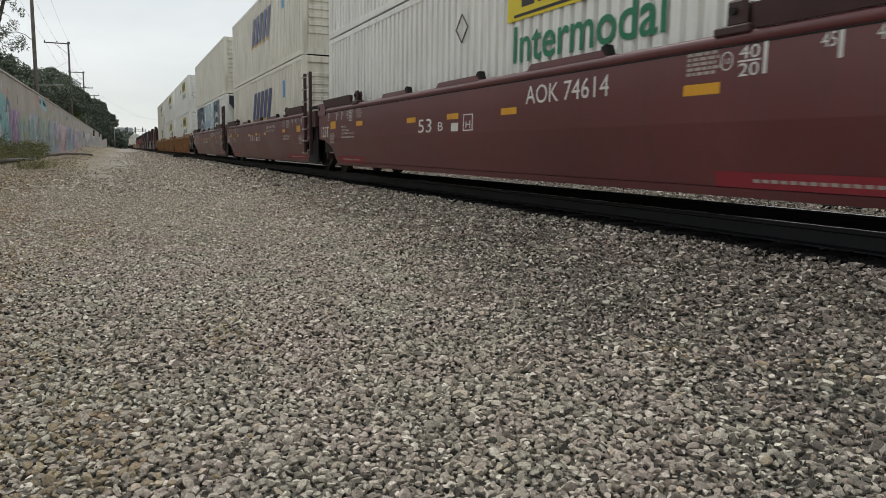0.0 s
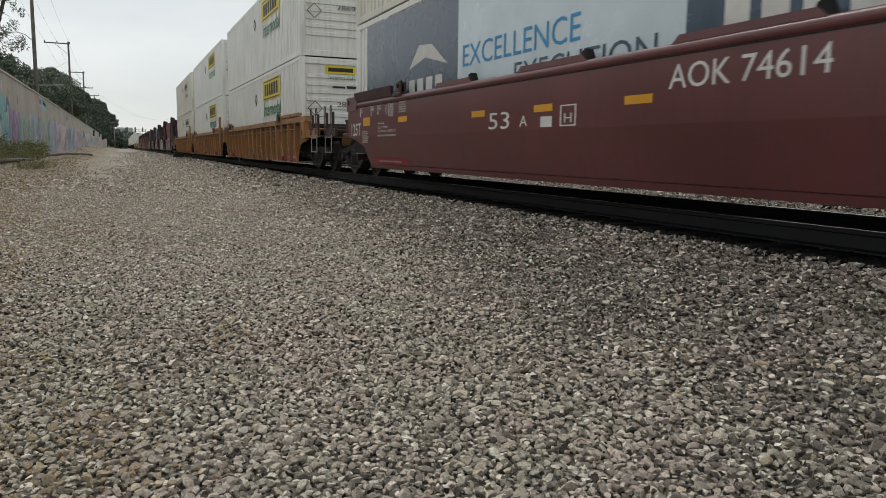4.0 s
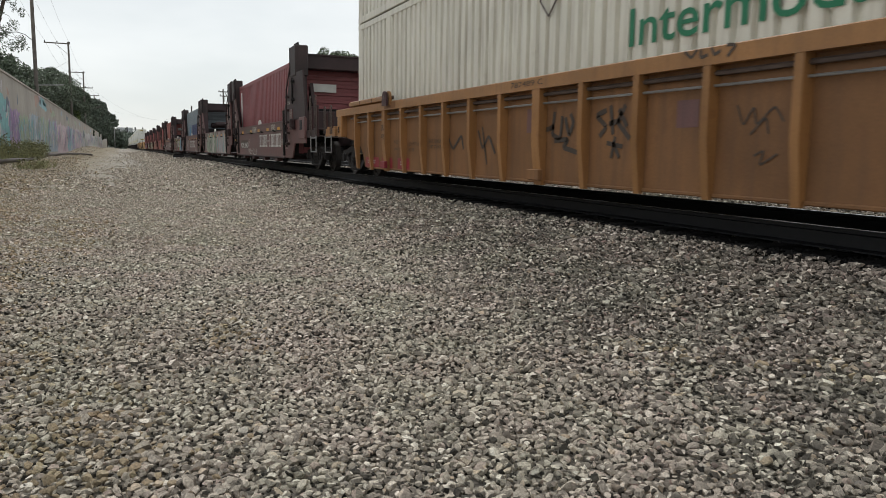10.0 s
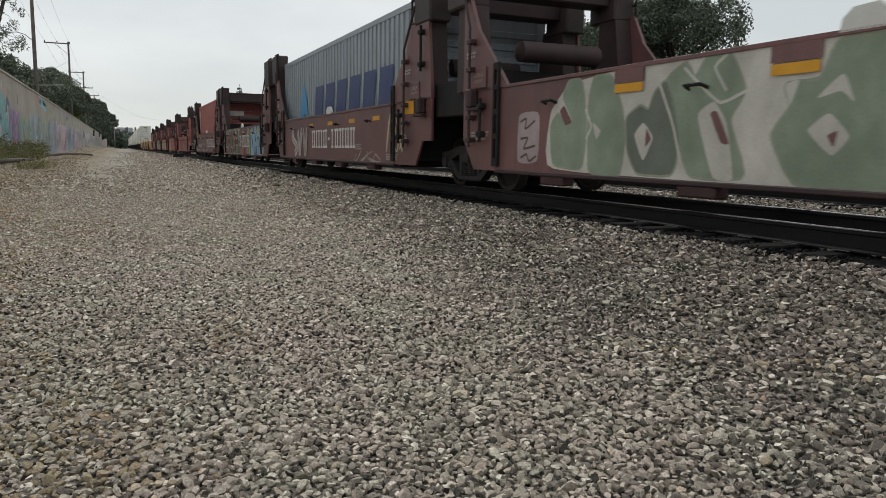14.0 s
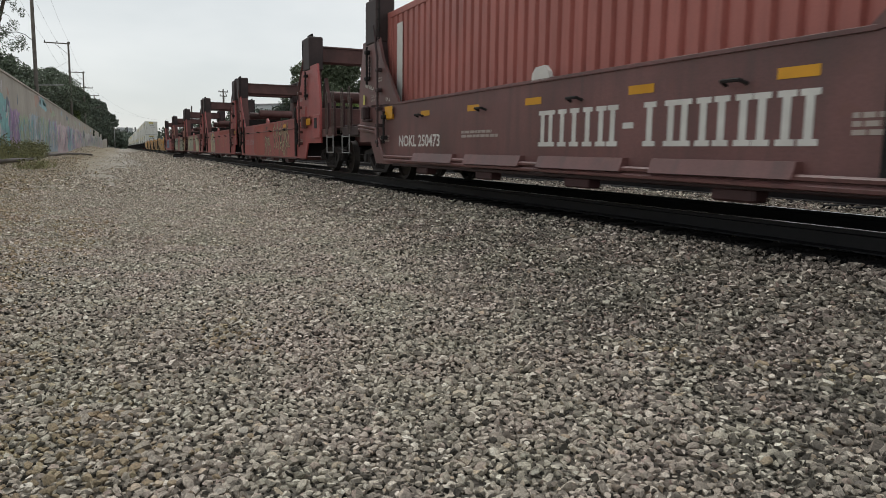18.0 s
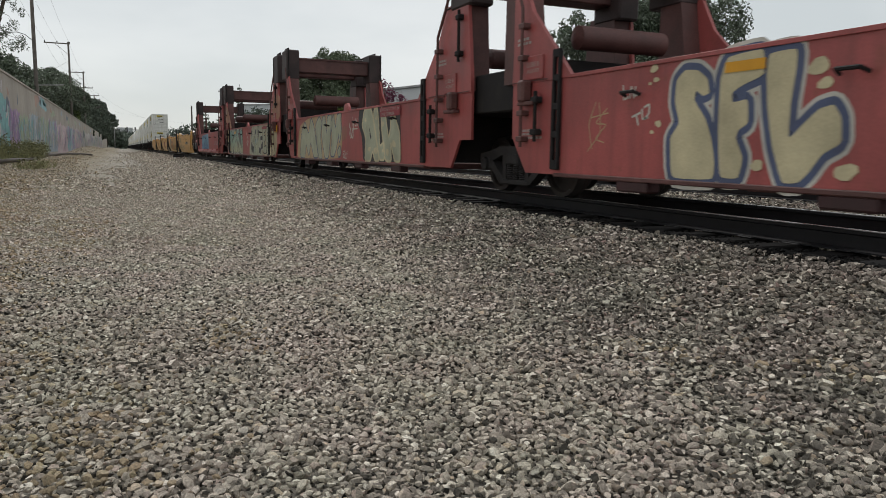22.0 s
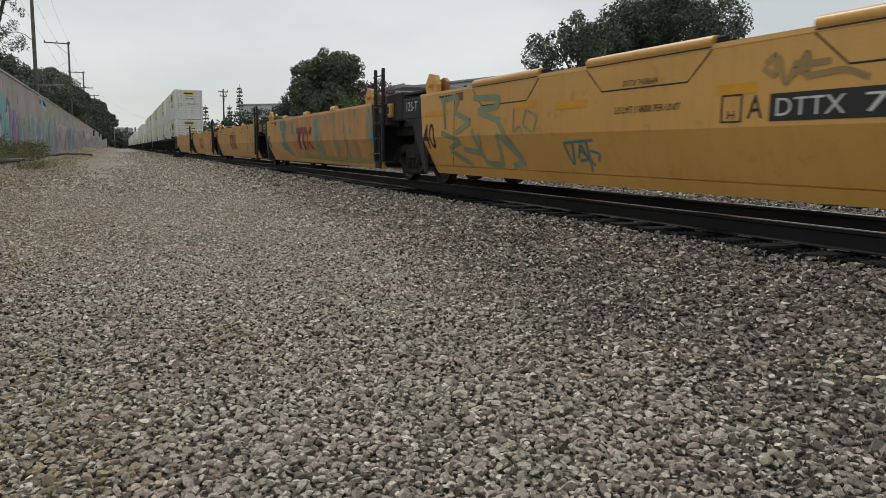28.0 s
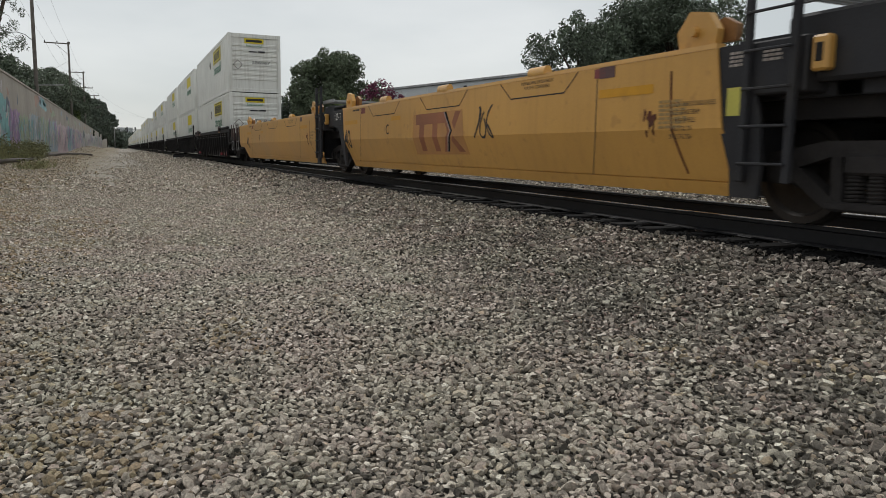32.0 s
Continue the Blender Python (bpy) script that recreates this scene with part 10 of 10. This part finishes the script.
stroke(ORANGES[0][0], [(7.9, 0.61), (7.36, 0.6)], 0.022, "g_white", 0.002)
stroke(ORANGES[0][0], [(7.6, 0.48), (7.62, 0.38)], 0.022, "g_white", 0.002)
stroke(ORANGES[0][0], [(7.48, 0.49), (7.39, 0.4), (7.5, 0.37)], 0.022, "g_white", 0.002)
stroke(ORANGES[0][0], [(7.32, 0.5), (7.3, 0.39)], 0.022, "g_white", 0.002)
stroke(ORANGES[0][0], [(7.24, 0.5), (7.23, 0.4)], 0.022, "g_white", 0.002)
x = CAR - 0.001
stroke(ORANGES[0][0], [(6.33, 1.39), (6.17, 1.41), (6.23, 1.34)], 0.03, "g_black_worn", 0.003)
stroke(ORANGES[0][0], [(6.13, 1.35), (6.1, 1.43), (6.01, 1.36)], 0.03, "g_black_worn", 0.003)
stroke(ORANGES[0][0], [(5.98, 1.35), (5.94, 1.43), (5.86, 1.35)], 0.03, "g_black_worn", 0.003)
stroke(ORANGES[0][0], [(5.81, 1.43), (5.79, 1.35), (5.69, 1.37)], 0.03, "g_black_worn", 0.003)
stroke(ORANGES[0][0], [(5.7, 1.43), (5.61, 1.35)], 0.03, "g_black_worn", 0.003)
stroke(ORANGES[0][0], [(5.56, 1.43), (5.37, 1.38), (5.52, 1.35)], 0.03, "g_black_worn", 0.003)
stroke(ORANGES[2][0], [(6.21, 1.43), (6.12, 1.36), (6.05, 1.43)], 0.03, "g_black_worn", 0.003)
stroke(ORANGES[2][0], [(6, 1.43), (6, 1.35), (5.91, 1.37)], 0.03, "g_black_worn", 0.003)
stroke(ORANGES[2][0], [(5.87, 1.43), (5.83, 1.36), (5.76, 1.39)], 0.03, "g_black_worn", 0.003)
stroke(ORANGES[2][0], [(5.69, 1.43), (5.58, 1.42), (5.68, 1.33)], 0.03, "g_black_worn", 0.003)

x = SHEET
# fat letters with shaded edges on the third and fourth red cars
area(REDS[2][0], [(6.04, 1.05), (5.97, 1.36), (5.69, 1.36), (4.47, 1.36), (3.58, 1.36), (3.38, 1.36), (3.26, 0.26), (3.46, 0.26), (5.48, 0.24), (5.69, 0.28), (5.77, 0.79)], "g_black", 0.003)
area(REDS[2][0], [(5.55, 0.25), (5.48, 0.75), (5.65, 0.92), (5.75, 1.01), (5.6, 1.36), (5.1, 1.36), (4.95, 1.09), (4.74, 0.62), (4.57, 0.27), (4.86, 0.26), (5.01, 0.48), (5.16, 0.25)], "g_stone", 0.0055, (("g_cream", 0.05, 0.006),))
area(REDS[2][0], [(5.25, 0.99), (5.08, 0.74), (5.16, 0.71)], "g_black", 0.008)
area(REDS[2][0], [(4.91, 1.34), (4.7, 1.36), (4.61, 1.07), (4.54, 0.56), (4.28, 0.67), (4.22, 0.39), (4.28, 0.29), (4.56, 0.29), (4.7, 0.62), (4.96, 1.16)], "g_stone", 0.0057, (("g_cream", 0.05, 0.006),))
area(REDS[2][0], [(4.2, 0.27), (4.42, 0.89), (4.49, 1.36), (4.21, 1.23), (4, 0.71), (3.89, 0.92), (3.88, 1.16), (3.69, 1.21), (3.53, 1.01), (3.37, 0.83), (3.32, 0.27), (3.65, 0.27), (3.88, 0.67), (3.82, 0.27)], "g_stone", 0.0059, (("g_cream", 0.05, 0.006),))
part("graffiti", blob(5.23, 0.51, 0.088, 0.056, x - 0.0075, gr, n=10), M["g_cream"], REDS[2][0])
part("graffiti", blob(4.8, 0.48, 0.121, 0.077, x - 0.0075, gr, n=10), M["g_cream"], REDS[2][0])
part("graffiti", blob(4.75, 1.15, 0.077, 0.049, x - 0.0075, gr, n=10), M["g_cream"], REDS[2][0])
part("graffiti", blob(4.35, 1.01, 0.088, 0.056, x - 0.0075, gr, n=10), M["g_cream"], REDS[2][0])
part("graffiti", blob(3.69, 0.61, 0.110, 0.070, x - 0.0075, gr, n=10), M["g_cream"], REDS[2][0])
part("graffiti", blob(4.06, 0.45, 0.099, 0.063, x - 0.0075, gr, n=10), M["g_cream"], REDS[2][0])
part("graffiti", blob(5.5, 1.13, 0.066, 0.042, x - 0.0075, gr, n=10), M["g_cream"], REDS[2][0])
part("graffiti", blob(4.34, 0.48, 0.066, 0.042, x - 0.0075, gr, n=10), M["g_cream"], REDS[2][0])
area(REDS[2][0], [(12.3, 0.24), (11.89, 1.18), (10.71, 1.36), (8.7, 1.36), (7.37, 1.36), (7.38, 0.25), (11.17, 0.24)], "g_tan", 0.003)
area(REDS[2][0], [(11.86, 0.27), (11.64, 0.97), (11.21, 1.28), (10.77, 0.88), (10.48, 1.36), (10.16, 1.13), (9.67, 0.28), (10.2, 0.27), (10.53, 0.74), (10.75, 0.29), (11.1, 0.68), (11.25, 0.24)], "g_stone", 0.005, (("g_navy", 0.07, 0.0045),))
area(REDS[2][0], [(9.63, 0.25), (10, 1.12), (9.55, 1.36), (9.26, 1.19), (9.46, 0.85), (9.27, 0.25)], "g_stone", 0.005, (("g_navy", 0.07, 0.0045),))
area(REDS[2][0], [(9.29, 0.84), (9.2, 1.33), (8.95, 1.35), (8.81, 0.83), (8.69, 1.33), (8.26, 1.36), (8.61, 0.28), (8.98, 0.27)], "g_stone", 0.005, (("g_navy", 0.07, 0.0045),))
area(REDS[2][0], [(8.43, 0.34), (8.23, 0.82), (8.37, 1.14), (8.11, 1.36), (7.96, 0.96), (7.76, 1.34), (7.38, 1.36), (7.81, 0.6), (8.09, 0.32)], "g_stone", 0.005, (("g_navy", 0.07, 0.0045),))
area(REDS[2][0], [(7.67, 0.95), (7.49, 1.3), (7.4, 0.99), (7.58, 0.64)], "g_stone", 0.005, (("g_navy", 0.07, 0.0045),))
area(REDS[2][0], [(7.77, 0.45), (7.53, 0.58), (7.43, 0.4), (7.65, 0.3)], "g_stone", 0.005, (("g_navy", 0.07, 0.0045),))
stroke(REDS[2][0], [(6.45, 1.23), (6.45, 1.01), (6.34, 1.13), (6.42, 1.12)], 0.03, "g_white", 0.004)
stroke(REDS[2][0], [(6.23, 1.19), (6.3, 1.13), (6.28, 1.02), (6.19, 1.04)], 0.03, "g_white", 0.004)
stroke(REDS[2][0], [(6.11, 1.19), (6.17, 1.12), (6.08, 1.05), (6.16, 1.02)], 0.03, "g_white", 0.004)
stroke(REDS[2][0], [(6.49, 0.96), (6.09, 0.96)], 0.03, "g_white", 0.004)
stroke(REDS[2][0], [(7.27, 0.45), (7.08, 0.46)], 0.02, "g_white", 0.004)
stroke(REDS[2][0], [(7.18, 0.45), (7.2, 0.37), (7.26, 0.36)], 0.02, "g_white", 0.004)
stroke(REDS[2][0], [(7.04, 0.44), (7.06, 0.38), (6.98, 0.39)], 0.02, "g_white", 0.004)
stroke(REDS[2][0], [(6.9, 0.46), (6.96, 0.42), (6.9, 0.38)], 0.02, "g_white", 0.004)
area(REDS[2][0], [(7.38, 1.04), (6.96, 1.04), (6.94, 0.78), (7.35, 0.65)], "g_peach_dim", 0.002)
area(REDS[3][0], [(12.89, 0.26), (13.88, 0.83), (13.98, 1.36), (12.6, 1.36), (11.64, 1.36), (10.51, 1.36), (9.57, 1.36), (8.68, 1.36), (8.48, 1.36), (8.36, 0.24), (9.91, 0.24), (11.7, 0.24)], "g_slatey", 0.003)
area(REDS[3][0], [(13.83, 0.93), (13.94, 1.36), (13.37, 1.36), (12.98, 1.36), (12.67, 1.1), (12.16, 0.38), (12.75, 0.36), (13.08, 0.86), (13.54, 0.81)], "g_tan", 0.0055, (("g_cream", 0.035, 0.0062),))
# fat letters that fade from turquoise at the top to a pale olive, edged in white and black
M["g_fade"] = spray("pale_olive_spray_paint", (0.38, 0.385, 0.25))
M["g_fade_low"] = spray("washed_olive_green_spray_paint", (0.335, 0.385, 0.275))
M["g_fade_mid"] = spray("pale_sea_green_spray_paint", (0.285, 0.385, 0.30))
M["g_fade_top"] = spray("light_turquoise_spray_paint", (0.215, 0.37, 0.33))


def above(pts, z):
    """The part of an outline that lies above a wavering height."""
    out = []
    for (a, b), (c, d) in zip(pts, pts[1:] + pts[:1]):
        h = z + 0.07 * math.sin(5.0 * a) + 0.03 * math.sin(17.0 * a)
        g = z + 0.07 * math.sin(5.0 * c) + 0.03 * math.sin(17.0 * c)
        if b > h:
            out.append((a, b))
        if (b > h) != (d > g):
            q = (b - h) / ((b - h) - (d - g))
            out.append((a + (c - a) * q, b + (d - b) * q))
    return out


def faded_letter(u, pts, depth):
    q = flow(pts, True)
    for z, ink, lift in ((0.0, "g_fade", 0.0), (0.60, "g_fade_low", 0.0005), (0.80, "g_fade_mid", 0.0010), (1.02, "g_fade_top", 0.0015)):
        cut = above(q, z)
        if len(cut) > 3:
            part("graffiti", shape(cut, x - depth - lift), M[ink], u)
    for w, ink, lift in ((0.075, "g_slatey", 0.0020), (0.032, "g_white", 0.0025)):
        part("graffiti_outline", ribbon(q + q[:2], w, x - depth - lift), M[ink], u)


faded_letter(REDS[3][0], [(12.34, 1.335), (11.86, 1.335), (11.77, 1.12), (11.55, 1.335), (11.1, 1.335), (11.18, 1.15), (11.37, 1.0), (11.11, 0.83), (10.84, 0.52), (10.82, 0.27), (11.16, 0.27), (11.38, 0.55), (11.49, 0.62), (11.51, 0.27), (12.06, 0.31), (12.32, 0.95)], 0.005)
faded_letter(REDS[3][0], [(10.76, 0.27), (10.9, 0.52), (11.09, 0.83), (11.16, 1.21), (10.95, 1.335), (10.58, 1.335), (10.45, 1.18), (10.48, 0.96), (10.65, 0.79), (10.46, 0.73), (10.27, 0.98), (10.05, 0.74), (10.0, 0.36), (10.07, 0.27)], 0.008)
faded_letter(REDS[3][0], [(9.95, 0.27), (10.06, 0.53), (9.96, 0.79), (10.18, 0.88), (10.28, 1.19), (10.05, 1.335), (9.68, 1.335), (9.5, 1.335), (9.41, 1.11), (9.52, 1.05), (9.63, 1.21), (9.79, 1.2), (9.81, 1.07), (9.51, 0.93), (9.24, 0.7), (9.24, 0.43), (9.44, 0.27)], 0.011)
faded_letter(REDS[3][0], [(9.07, 0.3), (9.23, 0.55), (9.19, 0.96), (9.11, 1.23), (8.94, 1.335), (8.67, 1.335), (8.52, 1.28), (8.39, 0.7), (8.41, 0.27), (8.88, 0.27)], 0.014)
area(REDS[3][0], [(10.9, 1.28), (10.72, 1.23), (10.76, 1.06), (10.9, 0.97)], "g_slatey", 0.0175)
area(REDS[3][0], [(9.87, 0.55), (9.85, 0.74), (9.75, 0.81), (9.58, 0.71), (9.6, 0.55), (9.76, 0.5)], "g_slatey", 0.0175)
area(REDS[3][0], [(9.06, 0.72), (9.07, 1.04), (8.92, 1.14), (8.81, 0.97), (8.74, 0.71), (8.76, 0.51), (8.93, 0.49)], "g_slatey", 0.0175)
area(REDS[3][0], [(11.66, 0.85), (11.52, 1.01), (11.43, 0.88), (11.54, 0.73)], "g_slatey", 0.0175)
area(REDS[3][0], [(9.86, 0.68), (9.77, 0.8), (9.66, 0.65), (9.75, 0.56)], "g_peach_dim", 0.0185)
stroke(REDS[3][0], [(9.59, 1.15), (9.19, 1.15)], 0.03, "g_wine", 0.0185)
stroke(REDS[3][0], [(9.49, 0.96), (9.24, 0.95)], 0.03, "g_wine", 0.0185)
area(TWINS[1][0], [(6.49, 0.24), (6.45, 1.32), (5.98, 1.36), (3.12, 1.36), (2.34, 1.36), (2.36, 0.26), (4.1, 0.24)], "g_pink", 0.0028)
area(TWINS[1][0], [(6.18, 0.93), (5.76, 1.22), (5.65, 0.69), (5.9, 0.32)], "g_mint", 0.004, (("g_white", 0.05, 0.0035),))
area(TWINS[1][0], [(5.3, 0.33), (5.08, 1.11), (4.79, 0.69), (4.64, 1.16), (4.4, 0.34)], "g_lilac", 0.004, (("g_white", 0.05, 0.0035),))
area(TWINS[1][0], [(4.26, 0.28), (4.06, 1.2), (3.66, 0.87), (3.86, 0.29)], "g_lilac", 0.004, (("g_white", 0.05, 0.0035),))
area(TWINS[1][0], [(3.56, 0.29), (3.39, 1.29), (3.04, 1.15), (3.3, 0.79), (2.97, 0.49), (3.2, 0.29)], "g_mint", 0.004, (("g_white", 0.05, 0.0035),))
area(TWINS[1][0], [(2.95, 0.24), (2.93, 0.85), (2.59, 1.18), (2.33, 1.23), (2.32, 0.26)], "g_white", 0.003)
area(REDS[0][0], [(9.92, 0.25), (9.97, 1.36), (5.37, 1.36), (5.34, 1.07), (7.58, 0.85), (7.52, 0.26)], "red_light", 0.0012)
area(REDS[1][0], [(6.65, 1.17), (6.65, 1.36), (2.23, 1.36), (2.2, 1.24), (4.15, 1.18)], "red_light", 0.0012)
stroke(REDS[1][0], [(5.84, 0.55), (5.89, 1.08), (5.61, 0.94), (5.67, 0.41)], 0.02, "g_tan", 0.004)
stroke(REDS[1][0], [(5.53, 0.87), (5.35, 1.12), (4.94, 1.09), (5.22, 0.87), (4.99, 0.61), (4.64, 0.58)], 0.02, "g_tan", 0.004)
stroke(REDS[1][0], [(4.45, 0.79), (4.42, 0.96), (4.14, 1), (4.32, 0.72)], 0.02, "g_tan", 0.004)
stroke(REDS[1][0], [(4.12, 0.61), (4.08, 0.95), (3.79, 1.03), (3.94, 0.66)], 0.02, "g_tan", 0.004)
stroke(REDS[1][0], [(3.82, 0.66), (3.56, 1.07), (3.66, 0.77)], 0.02, "g_tan", 0.004)
stroke(REDS[1][0], [(5.36, 0.55), (5.15, 0.8), (5.03, 0.58)], 0.02, "g_tan", 0.004)

x = CAR - 0.024
# panels and notices on the end fins
part("notice", patch(0.62, 0.15, 1.15, 1.29, x), M["g_ochre"], REDS[1][0], "faded ochre panel")
part("notice", patch(0.34, 0.18, 1.48, 1.65, x), M["g_tan"], REDS[1][0], "tan sticker")
part("notice", patch(13.59, 13.16, 1.12, 1.29, x), M["g_ochre"], REDS[0][0], "faded ochre panel")
part("notice", patch(1.02, 0.21, 1.16, 1.34, x), M["amber"], REDS[0][0], "amber reflector panel")
part("notice", patch(14.15, 14.01, 1.45, 1.65, x), M["pale_yellow"], TWINS[4][0])
part("notice", patch(13.43, 12.52, 0.82, 0.91, x), M["amber"], TWINS[0][0], "long amber reflector panel")
part("notice", patch(0.29, 0.16, 0.88, 0.97, x), M["g_pink"], REDS[1][0])
x = CAR + 0.003
area(REDS[3][0], [(13.98, 1.61), (14.07, 2.72), (13, 2.46), (12.18, 1.9), (11.59, 1.39)], "g_rusty", 0)
stroke(REDS[3][0], [(13.6, 2.36), (13.84, 2.38), (13.62, 2.26), (13.83, 2.25)], 0.03, "g_white", 0.006)
stroke(REDS[3][0], [(13.55, 2.36), (13.57, 2.21)], 0.03, "g_white", 0.006)
stroke(REDS[3][0], [(13.54, 2.3), (13.44, 2.29)], 0.03, "g_white", 0.006)
stroke(REDS[3][0], [(13.41, 2.35), (13.42, 2.2), (13.36, 2.21)], 0.03, "g_white", 0.006)
stroke(REDS[3][0], [(13.81, 2.15), (13.43, 2.14)], 0.03, "g_white", 0.006)
stroke(REDS[0][0], [(13.63, 1.6), (13.52, 1.57)], 0.03, "faint", 0.006)
stroke(REDS[0][0], [(13.61, 1.56), (13.48, 1.52)], 0.03, "faint", 0.006)
stroke(REDS[0][0], [(13.59, 1.52), (13.44, 1.49)], 0.03, "faint", 0.006)
stroke(TWINS[4][0], [(14.05, 1.88), (13.99, 1.8), (13.94, 1.87), (13.88, 1.78), (13.84, 1.85)], 0.03, "g_white", 0.006)
stroke(TWINS[4][0], [(13.78, 1.77), (13.74, 1.83), (13.68, 1.75)], 0.03, "g_white", 0.006)
stroke(TWINS[4][0], [(13.64, 1.81), (13.63, 1.74), (13.51, 1.74), (13.5, 1.79)], 0.03, "g_white", 0.006)
stroke(TWINS[4][0], [(12.72, 1.51), (12.69, 1.52), (12.71, 1.47), (12.67, 1.46)], 0.03, "g_white", 0.006)
stroke(TWINS[4][0], [(12.65, 1.49), (12.62, 1.51), (12.6, 1.46)], 0.03, "g_white", 0.006)
stroke(TWINS[4][0], [(12.52, 1.49), (12.49, 1.45), (12.54, 1.45)], 0.03, "g_white", 0.006)
stroke(TWINS[0][0], [(12.54, 1.77), (12.57, 1.71), (12.49, 1.66), (12.45, 1.72)], 0.03, "g_white", 0.03)
stroke(TWINS[0][0], [(12.51, 1.63), (12.55, 1.57), (12.43, 1.57)], 0.03, "g_white", 0.03)
stroke(TWINS[0][0], [(12.51, 1.63), (12.44, 1.43)], 0.03, "g_white", 0.03)

x = SHEET
# the rest of the pale piece towards the front of the fourth red car
area(REDS[3][0], [(1.87, 0.24), (3.7, 0.24), (3.7, 1.35), (1.76, 1.36), (0.74, 1.365), (0.74, 0.7), (1.04, 0.26)], "g_tanpale", 0.0035)
area(REDS[3][0], [(3.45, 0.34), (3.55, 1.24), (2.95, 1.3), (2.92, 1.13), (3.22, 1.08), (3.21, 0.94), (2.96, 0.96), (2.97, 0.79), (3.2, 0.75), (3.16, 0.54), (2.78, 0.59), (2.77, 0.34)], "g_stone", 0.0095, (("g_black", 0.09, 0.008),))
area(REDS[3][0], [(2.71, 0.29), (2.83, 1.22), (2.37, 1.28), (2.33, 1.11), (2.58, 1.08), (2.57, 0.91), (2.36, 0.94), (2.35, 0.76), (2.55, 0.72), (2.49, 0.49), (2.23, 0.54), (2.24, 0.29)], "g_stone", 0.0097, (("g_black", 0.09, 0.008),))
area(REDS[3][0], [(2.12, 0.26), (2.22, 1.35), (1.9, 1.36), (1.87, 0.98), (1.48, 1.36), (1.17, 1.33), (1.58, 0.88), (1.09, 0.33), (1.41, 0.26), (1.8, 0.71), (1.81, 0.25)], "g_cream", 0.0099, (("g_black", 0.09, 0.008),))
x = CAR + 0.003
area(REDS[3][0], [(1.69, 1.51), (1.03, 2.35), (0.07, 2.22), (0.18, 1.47)], "g_rusty", 0.001)


def motions():
    """The train rolls past at an even speed, its wheels turning."""
    for ob, s, z in MOVERS:
        walk(ob, [(0.0, pose(TRACK_X, s, z)), (END, pose(TRACK_X, s - SPEED * END, z))])
    for ob, r, y in WHEELS:
        steps = int(END * 15)
        walk(ob, [(k / 15, pose(0, y, r, math.degrees(SPEED * k / 15 / r))) for k in range(steps + 1)])


motions()
